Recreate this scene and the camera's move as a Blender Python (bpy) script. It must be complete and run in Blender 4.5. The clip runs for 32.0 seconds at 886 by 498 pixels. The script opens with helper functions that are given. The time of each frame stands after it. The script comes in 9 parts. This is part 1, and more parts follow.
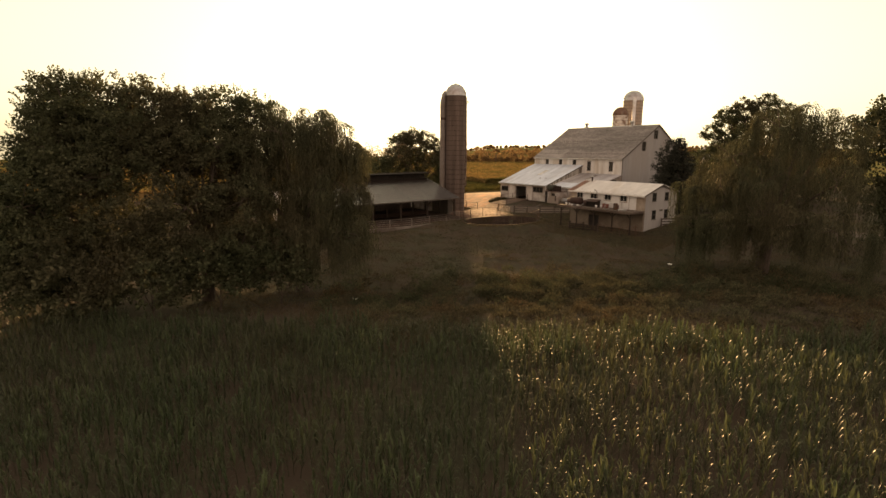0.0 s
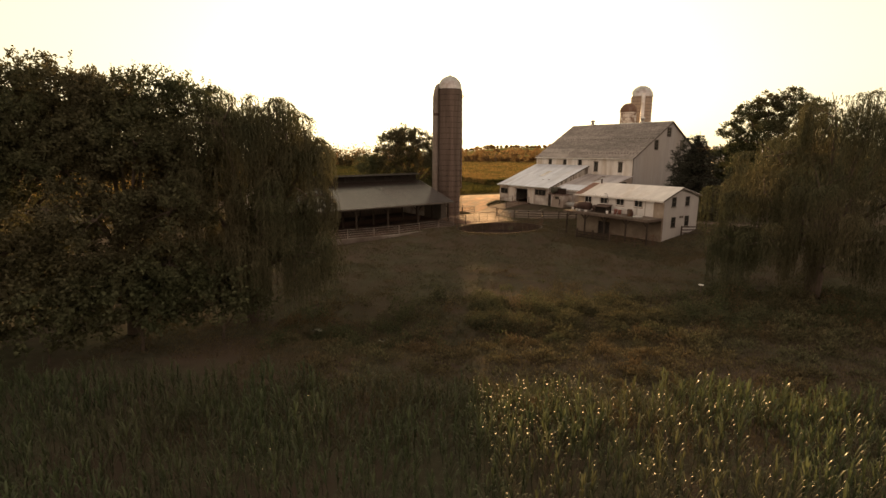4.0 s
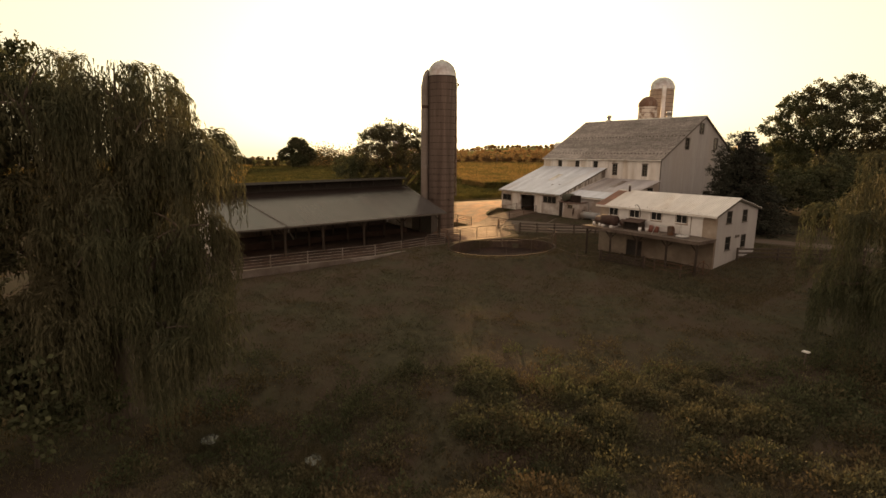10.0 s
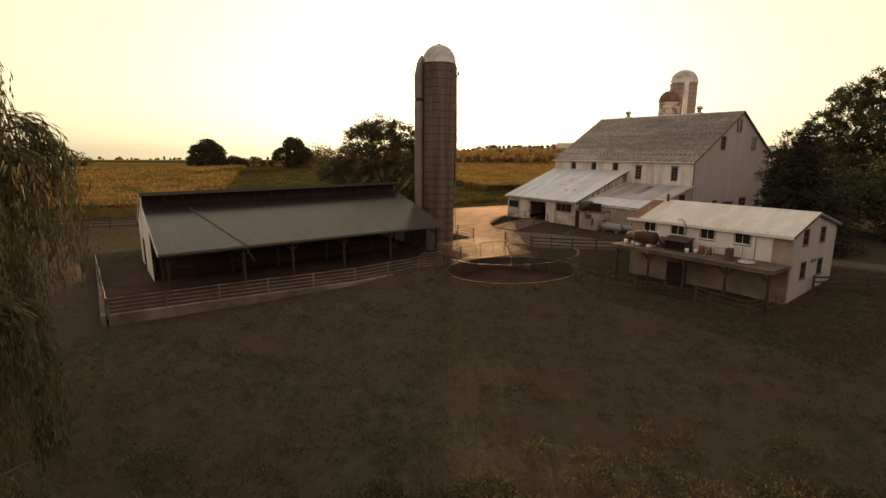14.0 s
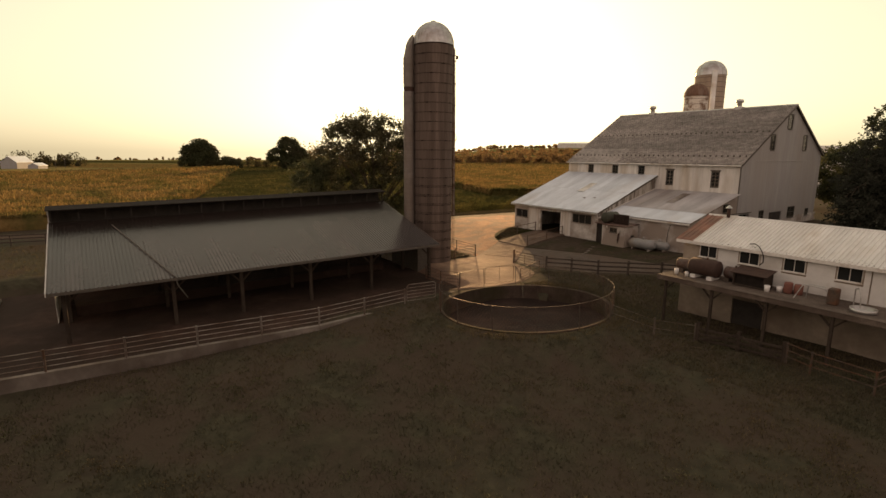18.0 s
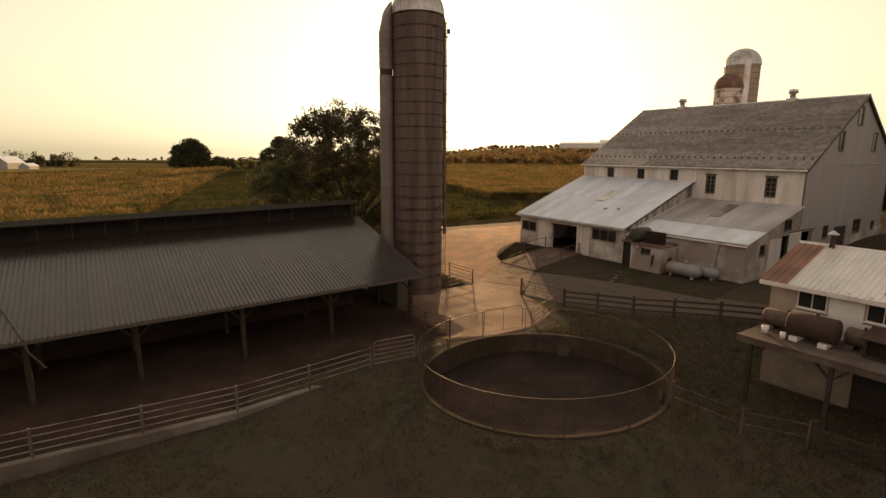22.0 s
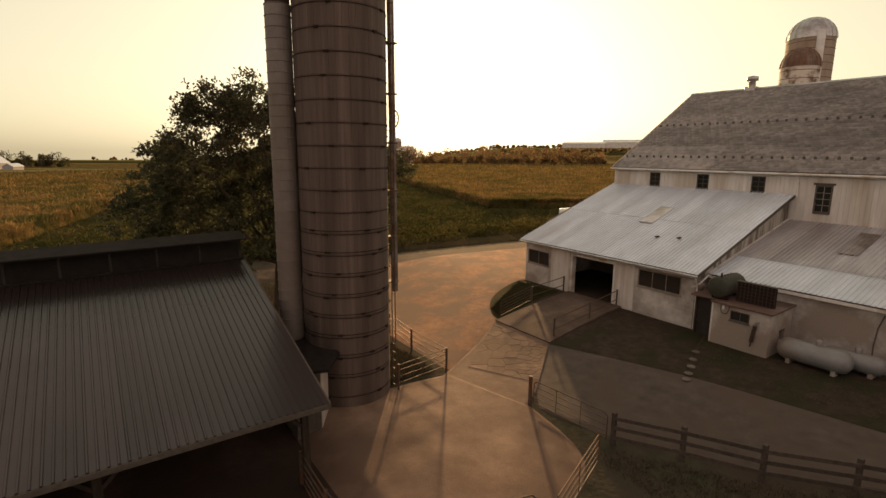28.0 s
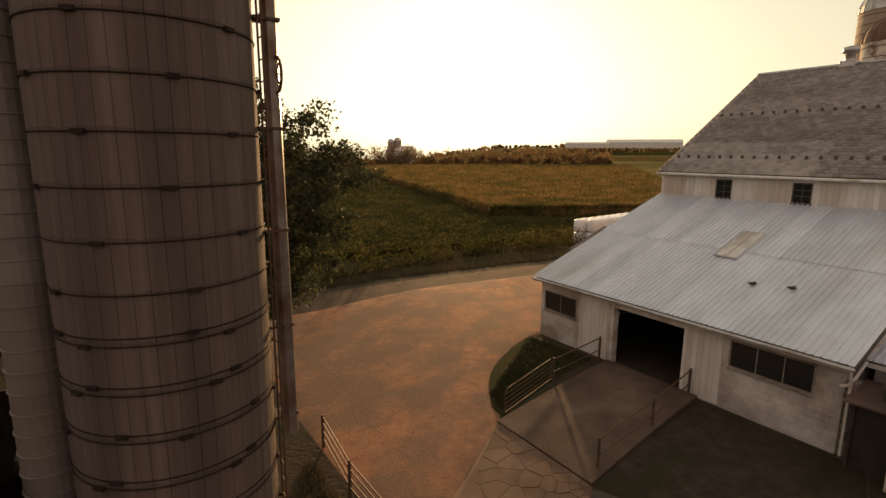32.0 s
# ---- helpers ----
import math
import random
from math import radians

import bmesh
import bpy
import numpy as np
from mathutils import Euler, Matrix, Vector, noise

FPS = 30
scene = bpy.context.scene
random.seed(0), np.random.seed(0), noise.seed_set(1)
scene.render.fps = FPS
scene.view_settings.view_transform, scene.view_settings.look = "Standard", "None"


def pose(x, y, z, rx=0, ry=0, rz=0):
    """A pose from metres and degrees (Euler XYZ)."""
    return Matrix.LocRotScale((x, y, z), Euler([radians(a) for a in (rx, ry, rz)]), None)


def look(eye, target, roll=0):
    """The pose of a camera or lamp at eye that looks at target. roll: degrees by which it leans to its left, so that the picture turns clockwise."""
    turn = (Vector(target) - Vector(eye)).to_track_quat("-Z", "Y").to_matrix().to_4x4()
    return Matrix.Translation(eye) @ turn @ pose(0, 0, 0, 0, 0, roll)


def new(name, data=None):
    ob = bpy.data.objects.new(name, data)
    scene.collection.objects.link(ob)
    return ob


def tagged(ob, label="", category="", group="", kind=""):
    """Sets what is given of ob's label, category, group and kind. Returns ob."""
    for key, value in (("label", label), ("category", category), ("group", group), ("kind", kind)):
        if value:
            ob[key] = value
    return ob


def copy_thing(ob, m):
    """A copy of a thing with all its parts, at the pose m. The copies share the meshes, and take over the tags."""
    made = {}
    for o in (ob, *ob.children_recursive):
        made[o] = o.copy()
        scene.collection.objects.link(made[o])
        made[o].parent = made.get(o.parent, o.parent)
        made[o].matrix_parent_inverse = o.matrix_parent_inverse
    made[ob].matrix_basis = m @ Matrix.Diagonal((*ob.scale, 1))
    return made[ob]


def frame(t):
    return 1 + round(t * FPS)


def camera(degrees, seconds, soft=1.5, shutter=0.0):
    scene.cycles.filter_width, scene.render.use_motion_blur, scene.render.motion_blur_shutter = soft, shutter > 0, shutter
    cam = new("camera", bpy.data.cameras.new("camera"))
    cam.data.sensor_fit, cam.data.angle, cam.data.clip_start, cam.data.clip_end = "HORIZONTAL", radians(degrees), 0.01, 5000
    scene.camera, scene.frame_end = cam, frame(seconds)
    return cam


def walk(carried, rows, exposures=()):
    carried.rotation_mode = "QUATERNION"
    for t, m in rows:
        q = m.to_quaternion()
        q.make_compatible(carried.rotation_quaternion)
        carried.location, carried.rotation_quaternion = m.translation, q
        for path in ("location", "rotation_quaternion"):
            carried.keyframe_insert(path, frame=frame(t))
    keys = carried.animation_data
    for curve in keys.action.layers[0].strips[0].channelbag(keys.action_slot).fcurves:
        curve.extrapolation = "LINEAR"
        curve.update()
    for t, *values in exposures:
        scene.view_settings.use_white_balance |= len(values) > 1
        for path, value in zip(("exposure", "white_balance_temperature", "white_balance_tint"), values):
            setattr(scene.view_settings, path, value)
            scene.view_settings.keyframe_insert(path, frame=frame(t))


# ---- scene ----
cam = camera(81.9, 32.0)
PATH = [
    (0, (69.333, -72.277, 9.263), (61.273, -66.649, 7.429), 0.45),
    (1, (67.710, -70.900, 9.233), (59.649, -65.274, 7.400), 0.45),
    (2, (66.165, -69.453, 9.202), (58.102, -63.829, 7.368), 0.45),
    (3, (64.638, -67.964, 9.175), (56.574, -62.342, 7.342), 0.45),
    (4, (63.086, -66.452, 9.158), (55.021, -60.832, 7.324), 0.45),
    (5, (61.480, -64.928, 9.150), (53.413, -59.311, 7.317), 0.45),
    (6, (59.802, -63.399, 9.152), (51.733, -57.785, 7.319), 0.45),
    (7, (58.044, -61.868, 9.163), (49.973, -56.257, 7.329), 0.45),
    (8, (56.206, -60.336, 9.180), (48.133, -54.727, 7.347), 0.45),
    (9, (54.293, -58.801, 9.202), (46.218, -53.195, 7.369), 0.45),
    (10, (52.314, -57.262, 9.228), (44.237, -51.660, 7.394), 0.45),
    (11, (50.281, -55.718, 9.256), (42.202, -50.118, 7.423), 0.45),
    (12, (48.208, -54.166, 9.286), (40.126, -48.570, 7.453), 0.45),
    (13, (46.106, -52.605, 9.317), (38.022, -47.011, 7.484), 0.45),
    (14, (43.989, -51.032, 9.351), (35.902, -45.442, 7.517), 0.45),
    (15, (41.867, -49.446, 9.385), (33.778, -43.859, 7.552), 0.45),
    (16, (39.748, -47.844, 9.422), (31.657, -42.261, 7.588), 0.45),
    (17, (37.639, -46.224, 9.460), (29.546, -40.645, 7.626), 0.45),
    (18, (35.543, -44.582, 9.499), (27.447, -39.006, 7.666), 0.45),
    (19, (33.459, -42.913, 9.539), (25.361, -37.341, 7.705), 0.45),
    (20, (31.385, -41.214, 9.577), (23.284, -35.645, 7.744), 0.45),
    (21, (29.316, -39.477, 9.612), (21.212, -33.913, 7.779), 0.45),
    (22, (27.244, -37.698, 9.642), (19.136, -32.138, 7.808), 0.45),
    (23, (25.160, -35.871, 9.663), (17.050, -30.316, 7.829), 0.45),
    (24, (23.056, -33.993, 9.673), (14.942, -28.443, 7.839), 0.45),
    (25, (20.922, -32.062, 9.669), (12.805, -26.517, 7.835), 0.45),
    (26, (18.753, -30.081, 9.651), (10.631, -24.542, 7.817), 0.45),
    (27, (16.543, -28.059, 9.618), (8.417, -22.526, 7.784), 0.45),
    (28, (14.294, -26.013, 9.575), (6.164, -20.486, 7.741), 0.45),
    (29, (12.013, -23.969, 9.529), (3.878, -18.451, 7.695), 0.45),
    (30, (9.717, -21.972, 9.494), (1.576, -16.461, 7.660), 0.45),
    (31, (7.430, -20.080, 9.488), (-0.717, -14.579, 7.654), 0.45),
    (32, (5.192, -18.378, 9.542), (-2.961, -12.886, 7.708), 0.45),
]
walk(cam, [(t, look(eye, target, roll)) for t, eye, target, roll in PATH], [(0.0, 2.30, 8200, 12), (8.0, 2.26, 8200, 12), (13.0, 2.06, 7900, 12), (20.0, 1.92, 7650, 12), (30.0, 1.70, 7450, 12), (32.0, 1.64, 7400, 12)])

# ---------------------------------------------------------------- world and sun
SUN_DIR = Vector((-0.8042, 0.5819, 0.1209)).normalized()   # towards the sun, low behind the tall silo
world = bpy.data.worlds.new("evening_sky")
scene.world = world
world.use_nodes = True
wn = world.node_tree.nodes
sky = wn.new("ShaderNodeTexSky")
sky.sky_type = "NISHITA"
sky.sun_disc = False
sky.sun_elevation = math.asin(SUN_DIR.z)
sky.sun_rotation = math.atan2(SUN_DIR.x, SUN_DIR.y)
sky.air_density, sky.dust_density, sky.ozone_density = 1.0, 3.0, 1.0
wn["Background"].inputs["Strength"].default_value = 0.15
# evening haze: the sky is paler than clean air gives
grey = wn.new("ShaderNodeRGBToBW")
haze = wn.new("ShaderNodeMixRGB")
haze.blend_type = "MULTIPLY"
haze.inputs["Fac"].default_value = 1.0
haze.inputs["Color2"].default_value = (1.02, 1.0, 0.58, 1)
veil = wn.new("ShaderNodeMixRGB")
veil.inputs["Fac"].default_value = 0.62
world.node_tree.links.new(sky.outputs["Color"], grey.inputs["Color"])
world.node_tree.links.new(grey.outputs["Val"], haze.inputs["Color1"])
world.node_tree.links.new(sky.outputs["Color"], veil.inputs["Color1"])
world.node_tree.links.new(haze.outputs["Color"], veil.inputs["Color2"])
spread = wn.new("ShaderNodeGamma")
spread.inputs["Gamma"].default_value = 0.38
world.node_tree.links.new(veil.outputs["Color"], spread.inputs["Color"])
# golden towards the sun, rosy opposite
aim = wn.new("ShaderNodeTexCoord")
facing = wn.new("ShaderNodeVectorMath")
facing.operation = "DOT_PRODUCT"
facing.inputs[1].default_value = SUN_DIR
rosy = wn.new("ShaderNodeMapRange")
rosy.interpolation_type = "SMOOTHSTEP"
rosy.inputs["From Min"].default_value, rosy.inputs["From Max"].default_value = 0.65, -0.25
dusk = wn.new("ShaderNodeMixRGB")
dusk.blend_type = "MULTIPLY"
dusk.inputs["Fac"].default_value = 1.0
tint = wn.new("ShaderNodeMixRGB")
tint.inputs["Color1"].default_value, tint.inputs["Color2"].default_value = (1.0, 0.98, 0.91, 1), (1.235, 0.98, 1.0, 1)
world.node_tree.links.new(aim.outputs["Generated"], facing.inputs[0])
world.node_tree.links.new(facing.outputs["Value"], rosy.inputs["Value"])
world.node_tree.links.new(rosy.outputs["Result"], tint.inputs["Fac"])
world.node_tree.links.new(tint.outputs["Color"], dusk.inputs["Color2"])
world.node_tree.links.new(spread.outputs["Color"], dusk.inputs["Color1"])
world.node_tree.links.new(dusk.outputs["Color"], wn["Background"].inputs["Color"])
sun = new("sun", bpy.data.lights.new("sun", "SUN"))
sun.data.energy, sun.data.angle, sun.data.color = 2.0, radians(1.6), (1.0, 0.63, 0.32)
sun.matrix_world = look(SUN_DIR * 400, (0, 0, 0))

# ---------------------------------------------------------------- materials
def rgba(c):
    return (c[0], c[1], c[2], 1.0)


def mat(name, c1, c2, scale=4.0, rough=0.85, metal=0.0, bump=0.15, bump_scale=30.0, c3=None, patch=0.25, island=0.0, vary=0.0, stretch=(1, 1, 1), spec=0.5, trans=0.0):
    """Two-tone grain, larger patches of a third tone, fine relief, and a shift of tone from piece to piece."""
    m = bpy.data.materials.new(name)
    m.use_nodes = True
    nt, nodes = m.node_tree, m.node_tree.nodes
    link = nt.links.new
    bsdf = nodes["Principled BSDF"]
    geo = nodes.new("ShaderNodeNewGeometry")
    mp = nodes.new("ShaderNodeMapping")
    mp.inputs["Scale"].default_value = stretch
    link(geo.outputs["Position"], mp.inputs["Vector"])
    n1 = nodes.new("ShaderNodeTexNoise")
    n1.inputs["Scale"].default_value, n1.inputs["Detail"].default_value, n1.inputs["Roughness"].default_value = scale, 6, 0.65
    link(mp.outputs["Vector"], n1.inputs["Vector"])
    r1 = nodes.new("ShaderNodeValToRGB")
    r1.color_ramp.elements[0].position, r1.color_ramp.elements[1].position = 0.32, 0.68
    r1.color_ramp.elements[0].color, r1.color_ramp.elements[1].color = rgba(c1), rgba(c2)
    link(n1.outputs["Fac"], r1.inputs["Fac"])
    out = r1.outputs["Color"]
    if c3:
        n2 = nodes.new("ShaderNodeTexNoise")
        n2.inputs["Scale"].default_value, n2.inputs["Detail"].default_value, n2.inputs["Roughness"].default_value = scale * 0.17, 5, 0.6
        link(mp.outputs["Vector"], n2.inputs["Vector"])
        r2 = nodes.new("ShaderNodeValToRGB")
        r2.color_ramp.elements[0].position, r2.color_ramp.elements[1].position = 0.62 - patch * 0.5, 0.72 - patch * 0.3
        r2.color_ramp.elements[0].color, r2.color_ramp.elements[1].color = (0, 0, 0, 1), (1, 1, 1, 1)
        link(n2.outputs["Fac"], r2.inputs["Fac"])
        mx = nodes.new("ShaderNodeMixRGB")
        mx.inputs["Color2"].default_value = rgba(c3)
        link(r2.outputs["Color"], mx.inputs["Fac"])
        link(out, mx.inputs["Color1"])
        out = mx.outputs["Color"]
    for amount, source in ((island, geo.outputs["Random Per Island"]), (vary, None)):
        if amount:
            if source is None:
                source = nodes.new("ShaderNodeObjectInfo").outputs["Random"]
            mr = nodes.new("ShaderNodeMapRange")
            mr.inputs["To Min"].default_value, mr.inputs["To Max"].default_value = 1 - amount, 1 + amount
            link(source, mr.inputs["Value"])
            hs = nodes.new("ShaderNodeHueSaturation")
            link(mr.outputs["Result"], hs.inputs["Value"])
            link(out, hs.inputs["Color"])
            out = hs.outputs["Color"]
    link(out, bsdf.inputs["Base Color"])
    bsdf.inputs["Roughness"].default_value, bsdf.inputs["Metallic"].default_value = rough, metal
    bsdf.inputs["Specular IOR Level"].default_value = spec
    if bump:
        nb = nodes.new("ShaderNodeTexNoise")
        nb.inputs["Scale"].default_value, nb.inputs["Detail"].default_value = bump_scale, 4
        link(mp.outputs["Vector"], nb.inputs["Vector"])
        bp = nodes.new("ShaderNodeBump")
        bp.inputs["Strength"].default_value, bp.inputs["Distance"].default_value = bump, 0.05
        link(nb.outputs["Fac"], bp.inputs["Height"])
        link(bp.outputs["Normal"], bsdf.inputs["Normal"])
    if trans:
        tr = nodes.new("ShaderNodeBsdfTranslucent")
        link(out, tr.inputs["Color"])
        ms = nodes.new("ShaderNodeMixShader")
        ms.inputs["Fac"].default_value = trans
        link(bsdf.outputs["BSDF"], ms.inputs[1])
        link(tr.outputs["BSDF"], ms.inputs[2])
        link(ms.outputs["Shader"], nodes["Material Output"].inputs["Surface"])
    return m


def glass_mat():
    m = bpy.data.materials.new("window_glass")
    m.use_nodes = True
    b = m.node_tree.nodes["Principled BSDF"]
    b.inputs["Base Color"].default_value = (0.02, 0.022, 0.022, 1)
    b.inputs["Roughness"].default_value = 0.12
    b.inputs["Specular IOR Level"].default_value = 0.6
    return m


M_GRASS = mat("pasture_grass", (0.037, 0.0355, 0.024), (0.071, 0.066, 0.044), 1.6, 0.95, bump=1.0, bump_scale=6, c3=(0.062, 0.048, 0.036), patch=0.42, spec=0.02)
M_LAWN = mat("lawn_turf", (0.022, 0.027, 0.011), (0.044, 0.050, 0.021), 2.5, 0.95, bump=1.0, bump_scale=14, c3=(0.05, 0.044, 0.02), patch=0.4, spec=0.02)
M_WEED = mat("weed_leaf", (0.055, 0.060, 0.033), (0.120, 0.118, 0.068), 0.9, 0.85, bump=0, c3=(0.108, 0.082, 0.046), patch=0.38, island=0.4, trans=0.15, spec=0.05)
M_BLADE = mat("grass_blades", (0.056, 0.053, 0.034), (0.116, 0.106, 0.066), 0.8, 0.8, bump=0, c3=(0.105, 0.086, 0.050), patch=0.42, island=0.4, trans=0.25, spec=0.05)
M_CORN = mat("corn_leaf", (0.040, 0.058, 0.028), (0.080, 0.100, 0.049), 0.8, 0.38, bump=0, c3=(0.066, 0.072, 0.038), patch=0.4, island=0.3, trans=0.40, spec=0.20)
M_FIELD = mat("ripe_corn_field", (0.150, 0.097, 0.038), (0.31, 0.205, 0.085), 0.9, 0.9, bump=0.8, bump_scale=3, c3=(0.095, 0.088, 0.032), patch=0.42, island=0.35, trans=0.35, spec=0.0)
M_SOY = mat("soybean_leaf", (0.036, 0.038, 0.014), (0.074, 0.073, 0.027), 0.7, 0.9, bump=0.2, c3=(0.09, 0.078, 0.030), patch=0.35, island=0.40, trans=0.42, spec=0.0)
# golden tone of this farmland takes in the haze over the hills
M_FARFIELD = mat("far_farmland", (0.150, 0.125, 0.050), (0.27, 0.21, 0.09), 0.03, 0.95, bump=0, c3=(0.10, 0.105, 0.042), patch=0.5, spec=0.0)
M_WILLOW = mat("willow_leaf", (0.046, 0.052, 0.030), (0.092, 0.094, 0.052), 0.6, 0.75, bump=0, c3=(0.092, 0.084, 0.048), patch=0.35, island=0.35, trans=0.25, spec=0.1)
M_LEAF = mat("broad_leaf", (0.046, 0.056, 0.029), (0.090, 0.098, 0.050), 0.5, 0.7, bump=0, c3=(0.080, 0.074, 0.042), patch=0.3, island=0.4, trans=0.3, spec=0.12)
M_NEEDLE = mat("spruce_needles", (0.028, 0.032, 0.024), (0.056, 0.058, 0.043), 0.8, 0.8, bump=0, island=0.35, trans=0.12, spec=0.1)
# leaf tone lifted and warmed: distance haze is put into the colour
M_FARTREE_HAZED = mat("hazed_far_tree_leaf", (0.150, 0.098, 0.050), (0.235, 0.155, 0.080), 0.05, 0.85, bump=0, island=0.12, trans=0.6, spec=0.0)
M_WOODS = mat("dark_wood_leaf", (0.050, 0.046, 0.026), (0.095, 0.086, 0.048), 0.08, 0.85, bump=0, island=0.2, trans=0.35, spec=0.0)
M_BARK = mat("bark", (0.045, 0.034, 0.025), (0.11, 0.085, 0.062), 6, 0.95, bump=0.8, bump_scale=14, stretch=(1, 1, 0.25))
M_WHITE = mat("whitewashed_boards", (0.545, 0.525, 0.485), (0.69, 0.67, 0.625), 2.5, 0.75, bump=0.25, bump_scale=18, c3=(0.46, 0.40, 0.32), patch=0.3, vary=0.07, island=0.05, stretch=(1, 1, 0.18))
# even grey for the east gables, darker than the white front boards
M_GREYWALL = mat("plain_grey_wall", (0.30, 0.295, 0.285), (0.375, 0.37, 0.355), 1.2, 0.8, bump=0.2, bump_scale=18, c3=(0.33, 0.315, 0.29), patch=0.3, vary=0.04, island=0.04, stretch=(1, 1, 0.2))
M_PLASTER = mat("stained_whitewash", (0.45, 0.425, 0.39), (0.65, 0.63, 0.59), 2.2, 0.9, bump=0.35, bump_scale=9, c3=(0.29, 0.245, 0.205), patch=0.48)
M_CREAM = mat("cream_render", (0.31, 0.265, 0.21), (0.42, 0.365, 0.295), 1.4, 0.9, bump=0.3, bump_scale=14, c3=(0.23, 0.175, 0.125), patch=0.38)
# cream render made darker: grime, plus the shade under the deck
M_CREAM_SHADED = mat("grimy_shaded_cream_render", (0.20, 0.165, 0.125), (0.29, 0.245, 0.19), 1.4, 0.9, bump=0.3, bump_scale=14, c3=(0.14, 0.108, 0.078), patch=0.45)
M_CLAP = mat("white_clapboard", (0.58, 0.57, 0.54), (0.68, 0.67, 0.635), 1.5, 0.6, bump=0.05, bump_scale=20, c3=(0.48, 0.45, 0.40), patch=0.2, vary=0.04)
M_TRIM = mat("dark_trim", (0.060, 0.052, 0.042), (0.11, 0.095, 0.075), 6, 0.7, bump=0.1)
M_WTRIM = mat("white_trim", (0.60, 0.58, 0.53), (0.74, 0.72, 0.67), 5, 0.6, bump=0.1, c3=(0.45, 0.38, 0.30), patch=0.2)
M_SLATE = mat("slate_roof", (0.165, 0.145, 0.132), (0.275, 0.250, 0.230), 1.2, 0.75, bump=0.25, bump_scale=25, c3=(0.33, 0.295, 0.27), patch=0.34, island=0.26, vary=0.24, stretch=(0.25, 1, 1))
M_ROOF = mat("galvanised_roof", (0.53, 0.58, 0.62), (0.675, 0.73, 0.78), 0.9, 0.42, metal=0.2, bump=0.05, bump_scale=8, c3=(0.49, 0.49, 0.49), patch=0.25, vary=0.09, stretch=(1, 0.3, 1))
M_ROOFT = mat("tarnished_roof", (0.36, 0.355, 0.36), (0.50, 0.495, 0.50), 1.0, 0.48, metal=0.2, bump=0.05, bump_scale=8, c3=(0.30, 0.27, 0.25), patch=0.38, vary=0.13, stretch=(1, 0.25, 1))
M_STAINED = mat("streaked_white_boards", (0.42, 0.395, 0.35), (0.60, 0.57, 0.51), 3.0, 0.85, bump=0.25, bump_scale=18, c3=(0.13, 0.105, 0.082), patch=0.40, island=0.08, stretch=(2.0, 4.0, 0.5))
M_PATCH = mat("replacement_sheet", (0.27, 0.24, 0.22), (0.35, 0.32, 0.295), 2.0, 0.55, metal=0.2, bump=0.05, c3=(0.15, 0.12, 0.10), patch=0.35)
M_FIBRE = mat("yellowed_roof_light", (0.60, 0.60, 0.55), (0.72, 0.72, 0.67), 3.0, 0.5, bump=0.05, c3=(0.42, 0.40, 0.34), patch=0.3)
M_ROOFD = mat("dull_metal_roof", (0.038, 0.026, 0.025), (0.060, 0.043, 0.041), 0.9, 0.24, metal=0.0, bump=0.04, bump_scale=8, c3=(0.044, 0.036, 0.034), patch=0.3, vary=0.14, stretch=(0.3, 1, 1), spec=0.5)
M_ROOFW = mat("white_metal_roof", (0.58, 0.57, 0.54), (0.71, 0.70, 0.665), 1.1, 0.45, metal=0.1, bump=0.05, bump_scale=8, c3=(0.46, 0.39, 0.31), patch=0.32, vary=0.06, stretch=(1, 0.3, 1))
M_RUST = mat("rusty_metal", (0.038, 0.021, 0.016), (0.085, 0.044, 0.030), 5, 0.85, metal=0.15, bump=0.3, c3=(0.06, 0.035, 0.027), patch=0.4, vary=0.12)
M_DOME = mat("streaked_rusty_dome", (0.115, 0.062, 0.040), (0.20, 0.118, 0.078), 2.5, 0.75, metal=0.2, bump=0.1, c3=(0.30, 0.25, 0.205), patch=0.36, vary=0.12, stretch=(1, 1, 0.3))
M_RUSTT = mat("mottled_rusty_paint", (0.070, 0.039, 0.029), (0.125, 0.080, 0.062), 5, 0.75, metal=0.15, bump=0.2, c3=(0.12, 0.105, 0.095), patch=0.4)
M_RUSTROOF = mat("red_rusted_roof", (0.24, 0.115, 0.080), (0.34, 0.17, 0.12), 2, 0.7, metal=0.2, bump=0.1, c3=(0.18, 0.10, 0.07), patch=0.3, vary=0.1)
M_STAVE = mat("concrete_stave", (0.105, 0.076, 0.060), (0.180, 0.136, 0.110), 1.6, 0.92, bump=0.5, bump_scale=22, c3=(0.080, 0.058, 0.045), patch=0.5, vary=0.05, island=0.06, stretch=(2.6, 2.6, 0.13))
M_STAVEF = mat("whitewashed_stave", (0.58, 0.54, 0.48), (0.74, 0.70, 0.63), 7.0, 0.9, bump=0.4, bump_scale=12, c3=(0.20, 0.125, 0.085), patch=0.36, island=0.1)
M_STAVEB = mat("tan_concrete_stave", (0.30, 0.24, 0.185), (0.42, 0.345, 0.275), 1.2, 0.92, bump=0.4, bump_scale=14, c3=(0.24, 0.185, 0.14), patch=0.4, stretch=(1, 1, 0.3))
M_GALV = mat("galvanised_steel", (0.40, 0.40, 0.39), (0.56, 0.56, 0.54), 3, 0.38, metal=0.75, bump=0.05, c3=(0.30, 0.27, 0.24), patch=0.3)
M_CHUTE = mat("painted_steel_chute", (0.16, 0.138, 0.12), (0.22, 0.195, 0.172), 2, 0.6, metal=0.2, bump=0.1, c3=(0.165, 0.135, 0.11), patch=0.35, vary=0.06)
